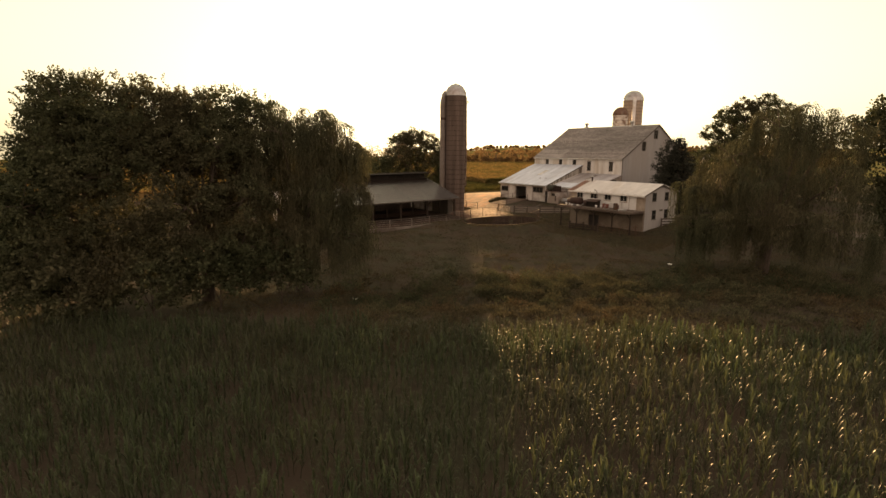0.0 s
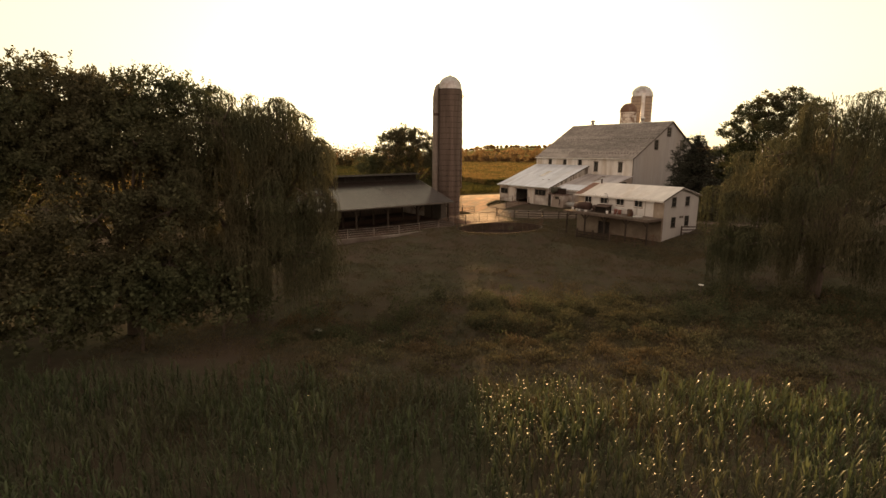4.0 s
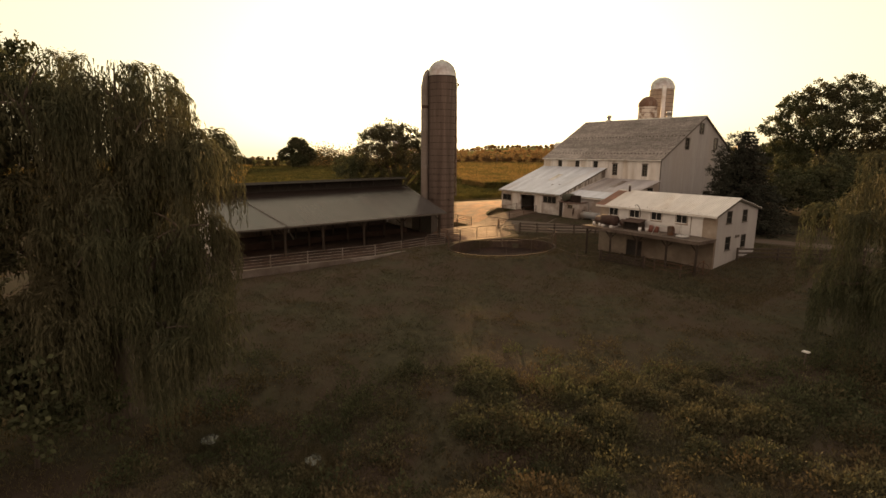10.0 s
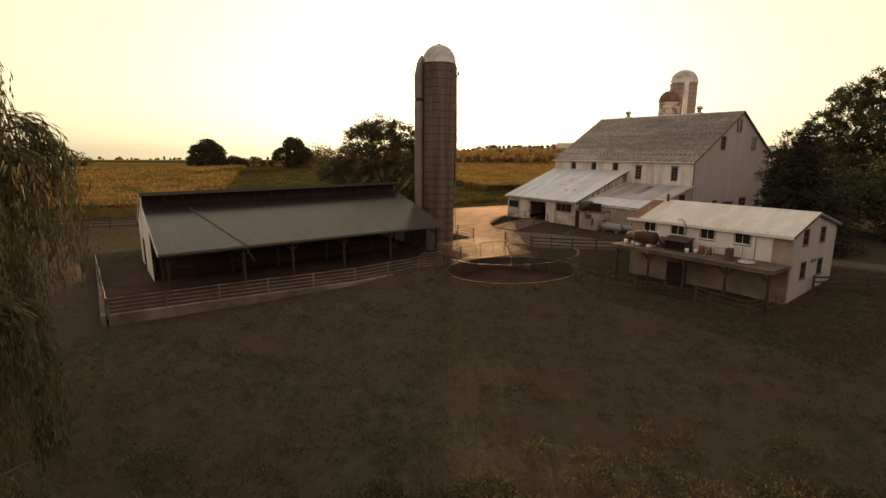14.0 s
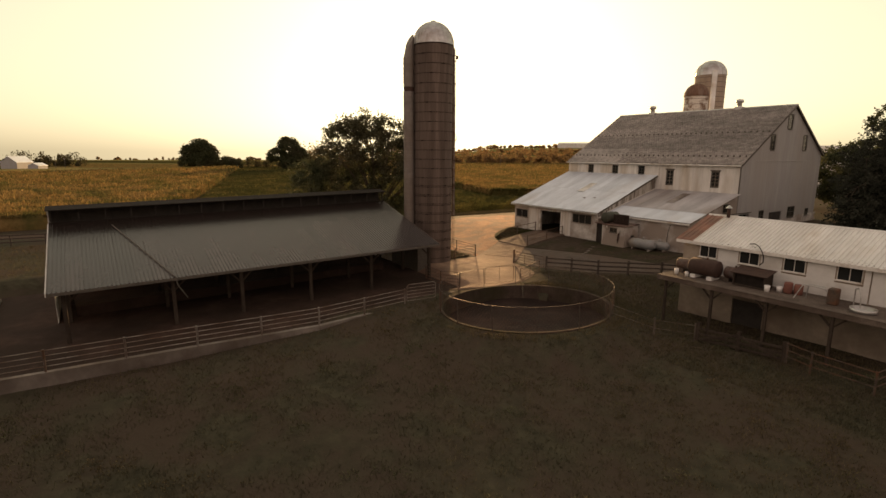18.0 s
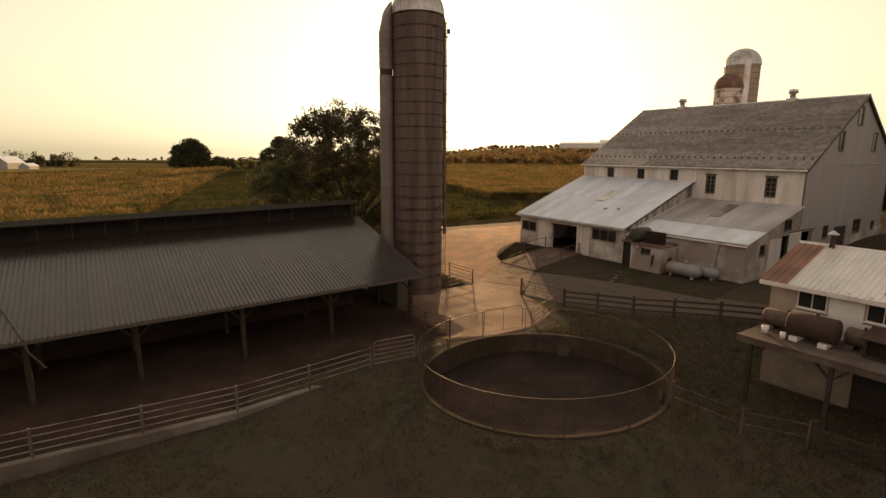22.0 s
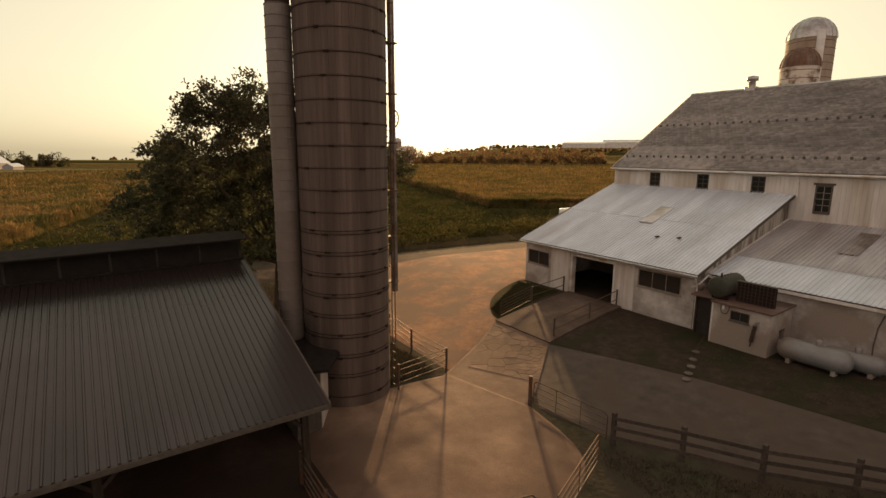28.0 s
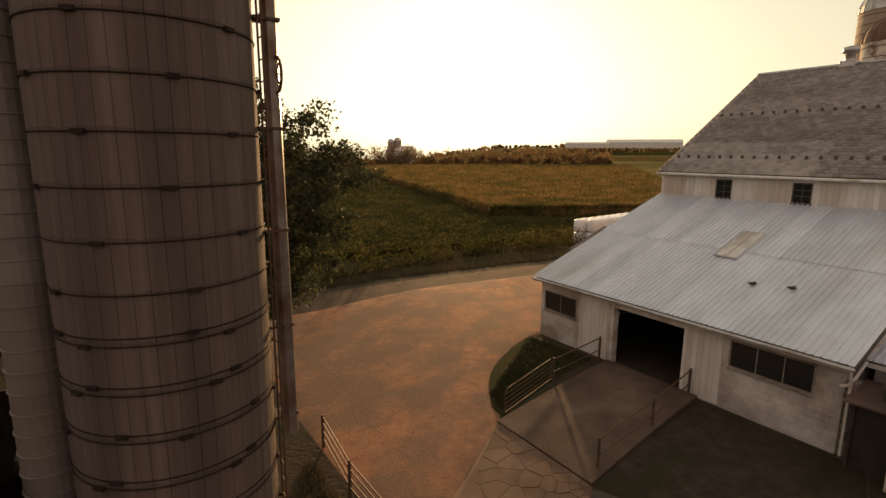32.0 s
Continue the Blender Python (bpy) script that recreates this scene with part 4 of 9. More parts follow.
# ---------------------------------------------------------------- stable wing with the big metal roof
def build_wing():
    wing = thing("stable_wing", "low whitewashed stable wing with a metal roof", "stable")
    x0, x1, y0, y1, ze, zt = -13.2, 0.0, 0.0, 10.08, 3.45, 7.15
    sl = (zt - ze) / (y1 - y0)
    holes = [(-12.85, -10.75, 1.75, 2.75), (-8.6, -5.3, 0.0, 2.92), (-3.55, -0.85, 1.98, 3.02)]
    wall_with_holes("front_wall", x0 + 0.1, x1 - 0.05, -0.2, 3.38, y0 + 0.12, y0 + 0.42, holes, M_PLASTER, wing)
    wall_with_holes("side_wall", y0 + 0.42, y1, -0.2, 4, x1 - 0.35, x1 - 0.05, [], M_PLASTER, wing, top=lambda y: ze + sl * y - 0.16, axis="y")
    wall_with_holes("side_wall", y0 + 0.42, y1, -0.2, 4, x0 + 0.1, x0 + 0.4, [], M_PLASTER, wing, top=lambda y: ze + sl * y - 0.16, axis="y")
    part("floor_slab", bbox(x0 + 0.4, y0 + 0.42, 0.05, x1 - 0.35, y1, 0.28), M_CONC, wing)
    part("back_lining", bbox(x0 + 0.4, 7.2, 0.28, x1 - 0.35, 7.3, 3.3), M_DECK, wing)
    # board siding either side of the door
    w, first = 0.235, None
    for a, b in ((-10.55, -8.75), (-5.2, -3.65)):
        x = a
        while x + w <= b + 0.05:
            if first is None:
                first = part("board", bbox(0, -0.022, 0, w - 0.012, 0, 3.02, 0.004), M_WHITE, wing)
                first.location = (x, y0 + 0.12, 0.36)
            else:
                again(first, (x, y0 + 0.12 + random.uniform(-0.003, 0.003), 0.36))
            x += w
    # painted blocks
    bw, bh, block = 0.44, 0.215, None
    for row in range(15):
        z = 0.18 + row * bh
        x = -3.6 + (row % 2) * bw / 2 - bw
        while x < -0.06:
            xa, xb = max(x, -3.62), min(x + bw - 0.012, -0.05)
            ok = xb - xa > 0.1 and not (xb > -3.65 and xa < -0.75 and z + bh > 1.9 and z < 3.08)
            if ok and z + bh < 3.4:
                full = abs(xb - xa - bw + 0.012) < 1e-6
                if full and block is not None:
                    again(block, (xa, y0 + 0.12 + random.uniform(-0.004, 0.004), z))
                else:
                    o = part("block", bbox(0, -0.02, 0, xb - xa, 0.0, bh - 0.012, 0.004), M_PLASTER, wing)
                    o.location = (xa, y0 + 0.12, z)
                    block = o if full else block
            x += bw
    for (a, b, c, d), n in ((holes[0], 2), (holes[2], 3)):
        window_unit(wing, "window", b - a - 0.1, d - c - 0.1, FACE_FRONT((a + b) / 2, y0 + 0.13, c + 0.05), (n, 1), 0.06, M_DECK)
    part("door_lintel", bbox(-8.75, y0 + 0.06, 2.92, -5.15, y0 + 0.44, 3.08, 0.01), M_WTRIM, wing)
    for x in (-8.72, -5.3):
        part("door_jamb", bbox(x, y0 + 0.07, 0.3, x + 0.13, y0 + 0.44, 2.92, 0.01), M_WTRIM, wing)
    up = (0, 1, sl)
    ln = math.hypot(y1 + 0.25, sl * (y1 + 0.25))
    cnt, sw = 15, (x1 - x0 + 0.4) / 15
    lo, hi = ln * 0.52, ln * 0.5
    u = Vector(up).normalized()
    o = Vector((x0 - 0.2, y0 - 0.25, ze - 0.25 * sl + 0.06))
    sheet_roof(wing, "roof_sheet", o, (1, 0, 0), up, cnt, sw, lo, M_ROOF, rib=0.045, pitch=sw / 4)
    sheet_roof(wing, "roof_sheet", o + u * (lo - 0.12) + Vector((0, 0, 0.03)), (1, 0, 0), up, cnt, sw, hi - 0.02, M_ROOF, rib=0.045, pitch=sw / 4)
    q = o + u * 4.9 + Vector((6.77, 0, 0.075))
    mm = Matrix(((1, u.x, 0, q.x), (0, u.y, -u.z, q.y), (0, u.z, u.y, q.z), (0, 0, 0, 1)))
    for k in range(2):
        so = part("skylight_sheet", ribbed_sheet(0.42, 2.5, 0.03, 0.14), M_FIBRE, wing, "yellowed ribbed roof light")
        so.matrix_basis = mm @ Matrix.Translation((k * 0.46, 0, 0.012))
    for a, b, c, d in ((-0.06, -0.05, -0.01, 2.55), (0.89, -0.05, 0.94, 2.55), (-0.01, -0.06, 0.89, -0.01), (-0.01, 2.51, 0.89, 2.56)):
        part("skylight_flashing", bbox(a, b, -0.02, c, d, 0.015), M_ROOFT, wing).matrix_basis = mm
    for d, x in ((3.16, 9.17), (3.40, 10.47)):
        q = o + u * d + Vector((x, 0, 0.06))
        bm = bmesh.new()
        prism(bm, [(-0.16, 0.0, 0.0), (0.03, -0.07, 0.0), (0.15, 0.05, 0.0), (0.05, 0.17, 0.0), (-0.04, 0.10, 0.0)], (0, 0, 0.045))
        po = part("roof_hole", bm, M_RUST, wing, "torn rusty roof patch")
        po.matrix_basis = Matrix(((1, u.x, 0, q.x), (0, u.y, -u.z, q.y), (0, u.z, u.y, q.z), (0, 0, 0, 1)))
    part("roof_deck", prism_bm([(x0, y0 - 0.15, ze - 0.15 * sl - 0.12), (x0, y1, zt - 0.12), (x0, y1, zt + 0.0), (x0, y0 - 0.15, ze - 0.15 * sl)], (x1 - x0, 0, 0)), M_WOODP, wing)
    part("fascia", bbox(x0 - 0.2, y0 - 0.26, ze - 0.25, x1 + 0.2, y0 - 0.21, ze - 0.09, 0.008), M_WTRIM, wing)
    bm = bmesh.new()
    tube(bm, (x0 - 0.2, y0 - 0.32, ze - 0.14), (x1 + 0.25, y0 - 0.32, ze - 0.14), 0.055, 0.055, 8)
    part("gutter", bm, M_GALV, wing)
    bm = bmesh.new()
    pipe(bm, [(x1 + 0.15, y0 - 0.32, ze - 0.14), (x1 + 0.12, y0 - 0.05, ze - 0.7), (x1 + 0.12, y0 - 0.02, 0.4)], 0.045)
    part("downpipe", bm, M_WTRIM, wing)
    r = random.Random(21)
    z = 0.15
    while z < 2.75:
        hgt, w = r.uniform(0.20, 0.34), r.uniform(0.26, 0.36)
        part("pier_stone", bbox(0.0, 0.02 - r.uniform(0, 0.04), z, w, 0.45, z + hgt - 0.02, 0.03), M_PIER, wing)
        z += hgt
    part("step_flashing", prism_bm([(0.0, 1.15, 3.30), (0.0, y1, 5.70), (0.0, y1, 5.75), (0.0, 1.15, 3.35)], (0.14, 0, 0)), M_WTRIM, wing)
    bm = bmesh.new()
    pipe(bm, [(0.1, 1.1, 3.22), (0.12, 0.25, 2.88), (0.05, -0.1, 2.72), (-0.12, -0.12, 2.66)], 0.05)
    part("drain_pipe", bm, M_WTRIM, wing)
    # boards closing the step between the two roofs
    bm = bmesh.new()
    y = y0 - 0.1
    while y < y1:
        ya, yb = y, min(y + 0.24, y1)
        zt1 = ze + sl * ya - 0.03
        zb1 = 3.22 + (ya - 1.2) * 0.262
        box(bm, x1 - 0.05, ya, max(zb1, 2.3), x1 - 0.02, yb, zt1)
        y += 0.25
    tagged(part("step_siding", bm, M_STAINED, wing, "stained white boards between the roofs"), kind="stuff")
    part("barge_board", prism_bm([(x1 + 0.2, y0 - 0.25, ze - 0.25 * sl - 0.12), (x1 + 0.2, y1, zt - 0.10), (x1 + 0.2, y1, zt + 0.05), (x1 + 0.2, y0 - 0.25, ze - 0.25 * sl + 0.03)], (0.035, 0, 0)), M_TRIM, wing)
    return wing


def prism_bm(pts, d):
    bm = bmesh.new()
    prism(bm, pts, d)
    return bm


build_wing()


def build_lean_to():
    """A narrow lean-to against the back end of the stable wing."""
    hut = thing("lean_to", "narrow lean-to with a brown metal roof against the stable wing", "lean-to")
    sl = 3.7 / 10.08
    ya, yb, xa, xb = 3.0, 5.9, -14.05, -13.42
    za, zb = 3.45 + sl * ya - 0.2, 3.45 + sl * yb - 0.2
    part("roof", prism_bm([(xa, ya, za), (xa, yb, zb), (xa, yb, zb + 0.05), (xa, ya, za + 0.05)], (xb - xa, 0, 0)), M_BROWNROOF, hut)
    part("wall", prism_bm([(xa + 0.1, ya + 0.15, 0.1), (xa + 0.1, yb - 0.15, 0.1), (xa + 0.1, yb - 0.15, zb - 0.07), (xa + 0.1, ya + 0.15, za + 0.04)], (xb - xa - 0.12, 0, 0)), M_WOODP, hut)
    part("drip_edge", bbox(xa, ya - 0.03, za - 0.06, xb, ya, za + 0.05, 0.008), M_TRIM, hut)


build_lean_to()


def build_lower_wing():
    wing = thing("milking_wing", "lower whitewashed wing with a patched metal roof", "stable")
    x0, x1, y0, y1, ze, zt = 0.0, 9.45, 1.35, 10.08, 3.28, 5.58
    sl = (zt - ze) / (y1 - y0)
    wall_with_holes("front_wall", x0 + 0.25, x1, -0.2, 3.16, y0 + 0.12, y0 + 0.42, [], M_PLASTER, wing)
    wall_with_holes("end_wall", y0 + 0.42, y1, -0.2, 4, x1 - 0.3, x1, [(3.6, 4.4, 2.2, 3.0), (7.3, 8.6, 3.85, 4.7), (7.0, 10.0, 0.2, 3.4)], M_PLASTER, wing, top=lambda y: ze + sl * (y - y0) - 0.15, axis="y")
    window_unit(wing, "window", 0.7, 0.7, FACE_EAST(x1 - 0.02, 4.0, 2.25), (1, 1), 0.07, M_TRIM)
    window_unit(wing, "window", 1.2, 0.75, FACE_EAST(x1 - 0.02, 7.95, 3.9), (2, 1), 0.07, M_TRIM)
    # added sheet inside the end doorway, coloured as shade
    part("shade_lining", bbox(x1 - 1.0, 5.5, 0.3, x1 - 0.9, 10.0, 3.4), M_SHADE, wing)
    part("door", bbox(x1 + 0.01, 4.9, 0.45, x1 + 0.06, 7.0, 3.3, 0.01), M_WHITE, wing, "white sliding board door")
    part("floor_slab", bbox(x0 + 0.3, y0 + 0.42, 0.1, x1 - 0.3, y1, 0.3), M_CONCD, wing)
    up = Vector((0, 1, sl)).normalized()
    ln = (y1 - y0 + 0.2) * math.hypot(1, sl)
    cnt = 11
    sw = (x1 - x0 + 0.25) / cnt
    o = Vector((x0, y0 - 0.2, ze - 0.2 * sl + 0.05))
    sheet_roof(wing, "roof_sheet", o, (1, 0, 0), up, cnt, sw, ln * 0.32, M_ROOF, rib=0.045, pitch=sw / 4)
    sheet_roof(wing, "roof_sheet", o + up * (ln * 0.32 - 0.12) + Vector((0, 0, 0.03)), (1, 0, 0), up, cnt, sw, ln * 0.68 + 0.1, M_ROOFT, rib=0.045, pitch=sw / 4)
    q = o + up * (ln * 0.53) + Vector((sw * 4.7, 0, 0.10))
    so = part("roof_patch", ribbed_sheet(sw, 3.2, 0.03, sw / 4), M_PATCH, wing, "darker replacement roof sheet")
    so.matrix_basis = Matrix(((1, 0, 0, q.x), (0, up.y, -up.z, q.y), (0, up.z, up.y, q.z), (0, 0, 0, 1)))
    part("roof_deck", prism_bm([(x0 + 0.05, y0 - 0.1, ze - 0.12), (x0 + 0.05, y1, zt - 0.11), (x0 + 0.05, y1, zt), (x0 + 0.05, y0 - 0.1, ze - 0.02)], (x1 - x0, 0, 0)), M_WOODP, wing)
    part("fascia", bbox(x0, y0 - 0.21, ze - 0.23, x1 + 0.2, y0 - 0.16, ze - 0.08, 0.008), M_WTRIM, wing)
    bm = bmesh.new()
    pipe(bm, [(7.6, y0 + 0.06, 2.9), (7.45, y0 + 0.02, 2.3), (7.4, y0 - 0.02, 1.5), (7.42, y0 - 0.02, 0.9)], 0.03)
    part("hose", bm, M_TRIM, wing)
    return wing


build_lower_wing()


def build_pump_hut():
    hut = thing("pump_hut", "small whitewashed block hut with a flat roof", "hut")
    x0, x1, y0, y1, z0, z1 = 1.55, 4.2, -0.95, 1.3, 0.0, 2.4
    wall_with_holes("front_wall", x0, x1, z0, z1, y0, y0 + 0.2, [(2.4, 3.3, 1.72, 2.2)], M_PLASTER, hut)
    wall_with_holes("side_wall", y0 + 0.2, y1, z0, z1, x1 - 0.2, x1, [(0.1, 0.7, 0.9, 1.5)], M_PLASTER, hut, axis="y")
    wall_with_holes("side_wall", y0 + 0.2, y1, z0, z1, x0, x0 + 0.2, [], M_PLASTER, hut, axis="y")
    part("floor", bbox(x0 + 0.2, y0 + 0.2, 0.2, x1 - 0.2, y1, 0.35), M_SHADE, hut)
    window_unit(hut, "window", 0.8, 0.4, FACE_FRONT(2.85, y0 + 0.02, 1.76), (2, 1), 0.04, M_TRIM)
    part("roof_slab", prism_bm([(x0 - 0.1, y0 - 0.12, z1), (x0 - 0.1, y1 + 0.03, z1 + 0.10), (x0 - 0.1, y1 + 0.03, z1 + 0.18), (x0 - 0.1, y0 - 0.12, z1 + 0.08)], (x1 - x0 + 0.22, 0, 0)), M_BROWNROOF, hut, "stained brown roof sheet")
    part("porch_roof", prism_bm([(0.12, -0.55, z1 - 0.02), (0.12, y1, z1 + 0.16), (0.12, y1, z1 + 0.22), (0.12, -0.55, z1 + 0.04)], (x0 - 0.22, 0, 0)), M_BROWNROOF, hut, "brown roof over the doorway")
    # near-black panel coloured as the shade inside the porch doorway
    part("doorway", bbox(0.42, -0.30, 0.25, x0 - 0.1, -0.22, z1 - 0.05), M_SHADE, hut, "dark panel for the shade in the open doorway")
    part("door_jamb", bbox(x0 - 0.1, y0 + 0.03, 0.2, x0 - 0.004, y0 + 0.18, z1 - 0.02, 0.01), M_WTRIM, hut)
    part("door_post", bbox(0.32, -0.42, 0.2, 0.42, -0.30, z1 - 0.04, 0.01), M_POST, hut)
    bm = bmesh.new()
    tube(bm, (3.52, y0 - 0.12, 0.95), (3.62, y0 - 0.12, 1.75), 0.085, n=10)
    tube(bm, (3.50, y0 - 0.12, 0.72), (3.52, y0 - 0.12, 0.95), 0.035, n=8)
    flue = part("flue", bm, M_RUST, hut, "dark rusty muffler on the wall")
    bm = bmesh.new()
    pipe(bm, [(3.62, y0 - 0.12, 1.74), (3.66, y0 - 0.12, 1.92), (3.74, y0 - 0.02, 1.96)], 0.045)
    part("elbow", bm, M_GALV, flue, "bright pipe elbow")
    bm = bmesh.new()
    pipe(bm, [(1.98, y0 - 0.05, 2.36), (1.93, y0 - 0.05, 2.12), (2.05, y0 - 0.06, 1.96), (2.25, y0 - 0.06, 1.98), (2.34, y0 - 0.05, 2.2), (2.34, y0 - 0.05, 2.42)], 0.016, 6)
    part("hose_loop", bm, M_FELT, hut)
    part("junction_box", bbox(2.0, y0 - 0.05, 2.16, 2.10, y0, 2.36, 0.01), M_PAIL, hut, "small white junction box")
    t = thing("oil_drum_tank", "dark green horizontal oil tank on the hut roof", "tank", pose(1.55, 0.15, 2.50, 0, 0, 90))
    bm = bmesh.new()
    lathe(bm, [(0.0, -0.95), (0.47, -0.93), (0.53, -0.86), (0.53, 0.86), (0.47, 0.93), (0.0, 0.95)], 24)
    bmesh.ops.transform(bm, matrix=pose(0, 0, 0.62, 0, 90, 0), verts=bm.verts[:])
    part("body", bm, M_GREENP, t, smooth=True)
    for x in (-0.3, 0.0, 0.3):
        bm = bmesh.new()
        tube(bm, (x, 0, 1.12), (x, 0, 1.20), 0.05, n=8)
        part("bung", bm, M_RUST, t)
    bm = bmesh.new()
    tube(bm, (-0.8, -0.1, 1.1), (-0.8, -0.1, 1.36), 0.045, n=8)
    part("vent_pipe", bm, M_HOOP, t)
    for x in (-0.55, 0.55):
        part("cradle", bbox(x - 0.06, -0.40, 0, x + 0.06, 0.40, 0.20, 0.01), M_HOOP, t)
    c = thing("cooling_unit", "dark flat cooling coil with a rusty grid on the hut roof", "cooler", pose(3.1, -0.15, 2.52))
    part("casing", bbox(-0.88, -0.03, 0.0, 0.88, 0.12, 0.98, 0.01), M_FELT, c)
    part("top_edge", bbox(-0.92, -0.06, 0.98, 0.92, 0.15, 1.02, 0.006), M_TRIM, c)
    bar = wire = None
    for k in range(11):
        x = -0.86 + k * 0.172
        if bar is None:
            bar = part("grid_bar", bbox(-0.014, -0.055, 0.02, 0.014, -0.032, 0.97), M_RUST, c)
            bar.location = (x, 0, 0)
        else:
            again(bar, (x, 0, 0))
    for k in range(6):
        z = 0.08 + k * 0.165
        if wire is None:
            wire = part("grid_rail", bbox(-0.87, -0.07, -0.012, 0.87, -0.057, 0.012), M_RUST, c)
            wire.location = (0, 0, z)
        else:
            again(wire, (0, 0, z))


build_pump_hut()
# ---------------------------------------------------------------- the tall stave silo
SX, SY, SR, SZ0, SZ1 = -5.67, -17.45, 1.81, -1.15, 19.2


def build_silo():
    silo = thing("tall_silo", "tall stained concrete stave silo with steel hoops and a dome", "silo", pose(SX, SY, 0))
    bm = bmesh.new()
    lathe(bm, [(SR - 0.05, SZ0 - 0.3), (SR - 0.05, SZ1)], 44)
    part("core", bm, M_STAVE, silo)
    n_round, h = 44, 0.845
    hoop_stain(M_STAVE, SZ0 + 0.08, h)
    rows = int((SZ1 - SZ0) / h) + 1
    a = 2 * math.pi / n_round
    stave, count = None, 0

    def stave_bm(height):
        b = bmesh.new()
        g = 0.004 / SR
        ring = [(SR, -a / 2 + g), (SR, 0), (SR, a / 2 - g), (SR - 0.06, a / 2 - g), (SR - 0.06, -a / 2 + g)]
        lo = [b.verts.new((r * math.cos(t), r * math.sin(t), 0.004)) for r, t in ring]
        hi = [b.verts.new((r * math.cos(t), r * math.sin(t), height - 0.004)) for r, t in ring]
        for i in range(5):
            b.faces.new((lo[i], lo[(i + 1) % 5], hi[(i + 1) % 5], hi[i]))
        b.faces.new(lo[::-1])
        b.faces.new(hi)
        return b

    rest = bmesh.new()
    proto = bpy.data.meshes.new("stave_proto")
    sb = stave_bm(h)
    sb.to_mesh(proto)
    sb.free()
    for row in range(rows):
        z = SZ0 + row * h
        for i in range(n_round):
            ang = i * a + (row % 2) * 0.0
            dx, dy = math.cos(ang), math.sin(ang)
            toward = dx * 0.86 - dy * 0.5
            if toward > 0.0 and row < 15 and count < 300 and z < SZ1 - h:
                m = pose(0, 0, z, 0, 0, math.degrees(ang))
                if stave is None:
                    stave = part("stave", stave_bm(h), M_STAVE, silo)
                    stave.matrix_basis = m
                else:
                    again(stave, m=m)
                count += 1
            else:
                k = len(rest.verts)
                rest.from_mesh(proto)
                rest.verts.ensure_lookup_table()
                m = pose(0, 0, z, 0, 0, math.degrees(ang)) @ Matrix.Diagonal((1, 1, min(1, (SZ1 - z) / h), 1))
                for v in rest.verts[k:]:
                    v.co = m @ v.co
    tagged(part("upper_stave", rest, M_STAVE, silo, "brown stained concrete staves"), kind="stuff")
    bpy.data.meshes.remove(proto)
    # hoops: doubled low down where the load is
    hoop = None
    zs = [SZ0 + k * h for k in range(1, rows)] + [SZ0 + k * h + 0.14 for k in range(2, 10)]
    for z in zs:
        if z > SZ1 - 0.05:
            continue
        if hoop is None:
            b = bmesh.new()
            n, k = 48, 6
            rings = []
            for i in range(n):
                t = 2 * math.pi * i / n
                rings.append([b.verts.new(((SR + 0.012 + 0.014 * math.cos(2 * math.pi * j / k)) * math.cos(t), (SR + 0.012 + 0.014 * math.cos(2 * math.pi * j / k)) * math.sin(t), 0.014 * math.sin(2 * math.pi * j / k))) for j in range(k)])
            for i in range(n):
                for j in range(k):
                    b.faces.new((rings[i][j], rings[i][(j + 1) % k], rings[(i + 1) % n][(j + 1) % k], rings[(i + 1) % n][j]))
            for t in (-0.9, 0.35, 1.6, 2.9):
                box(b, -0.10, -0.03, -0.035, 0.10, 0.03, 0.035, pose((SR + 0.04) * math.cos(t), (SR + 0.04) * math.sin(t), 0, 0, 0, math.degrees(t) + 90))
            hoop = part("hoop", b, M_HOOP, silo)
            hoop.matrix_basis = pose(0, 0, z, 0, 0, 0)
        else:
            again(hoop, m=pose(0, 0, z, 0, 0, random.uniform(-25, 25)))
    # ribbed dome
    seg = 36
    for i in range(seg):
        b = bmesh.new()
        t0, t1 = 2 * math.pi * i / seg, 2 * math.pi * (i + 1) / seg
        prof = [((SR + 0.07) * math.cos(k * math.pi / 16), SZ1 + 2.05 * math.sin(k * math.pi / 16)) for k in range(8)] + [(0.18, SZ1 + 2.06)]
        col = [[b.verts.new((r * math.cos(t), r * math.sin(t), z)) for r, z in prof] for t in (t0, t1)]
        col.append([b.verts.new(((r + 0.03) * math.cos(t1), (r + 0.03) * math.sin(t1), z + 0.01)) for r, z in prof])
        for k in range(len(prof) - 1):
            b.faces.new((col[0][k], col[1][k], col[1][k + 1], col[0][k + 1]))
            b.faces.new((col[1][k], col[2][k], col[2][k + 1], col[1][k + 1]))
        part("dome_panel", b, M_GALV, silo)
    b = bmesh.new()
    lathe(b, [(0.25, SZ1 + 2.0), (0.22, SZ1 + 2.14), (0.0, SZ1 + 2.2)], 12)
    part("dome_cap", b, M_GALV, silo, smooth=True)
    # filling chute on its side
    cx, cy, cr = -0.78, -2.17, 0.5
    first = None
    for k in range(44):
        z = 1.55 + k * 0.41
        if z > 17.9:
            break
        m = pose(cx, cy, z)
        if first is None:
            b = bmesh.new()
            lathe(b, [(cr - 0.01, 0.0), (cr - 0.01, 0.375), (cr + 0.012, 0.383), (cr + 0.012, 0.402), (cr - 0.01, 0.41)], 24)
            first = part("chute_ring", b, M_CHUTE, silo)
            first.matrix_basis = m
        elif k == 33:
            b = bmesh.new()
            lathe(b, [(cr - 0.04, 0.0), (cr - 0.04, 0.41)], 20)
            o = part("chute_band", b, M_RUST, silo, "dark open band in the chute")
            o.matrix_basis = m
        else:
            again(first, m=m)
    b = bmesh.new()
    lo, hi = [], []
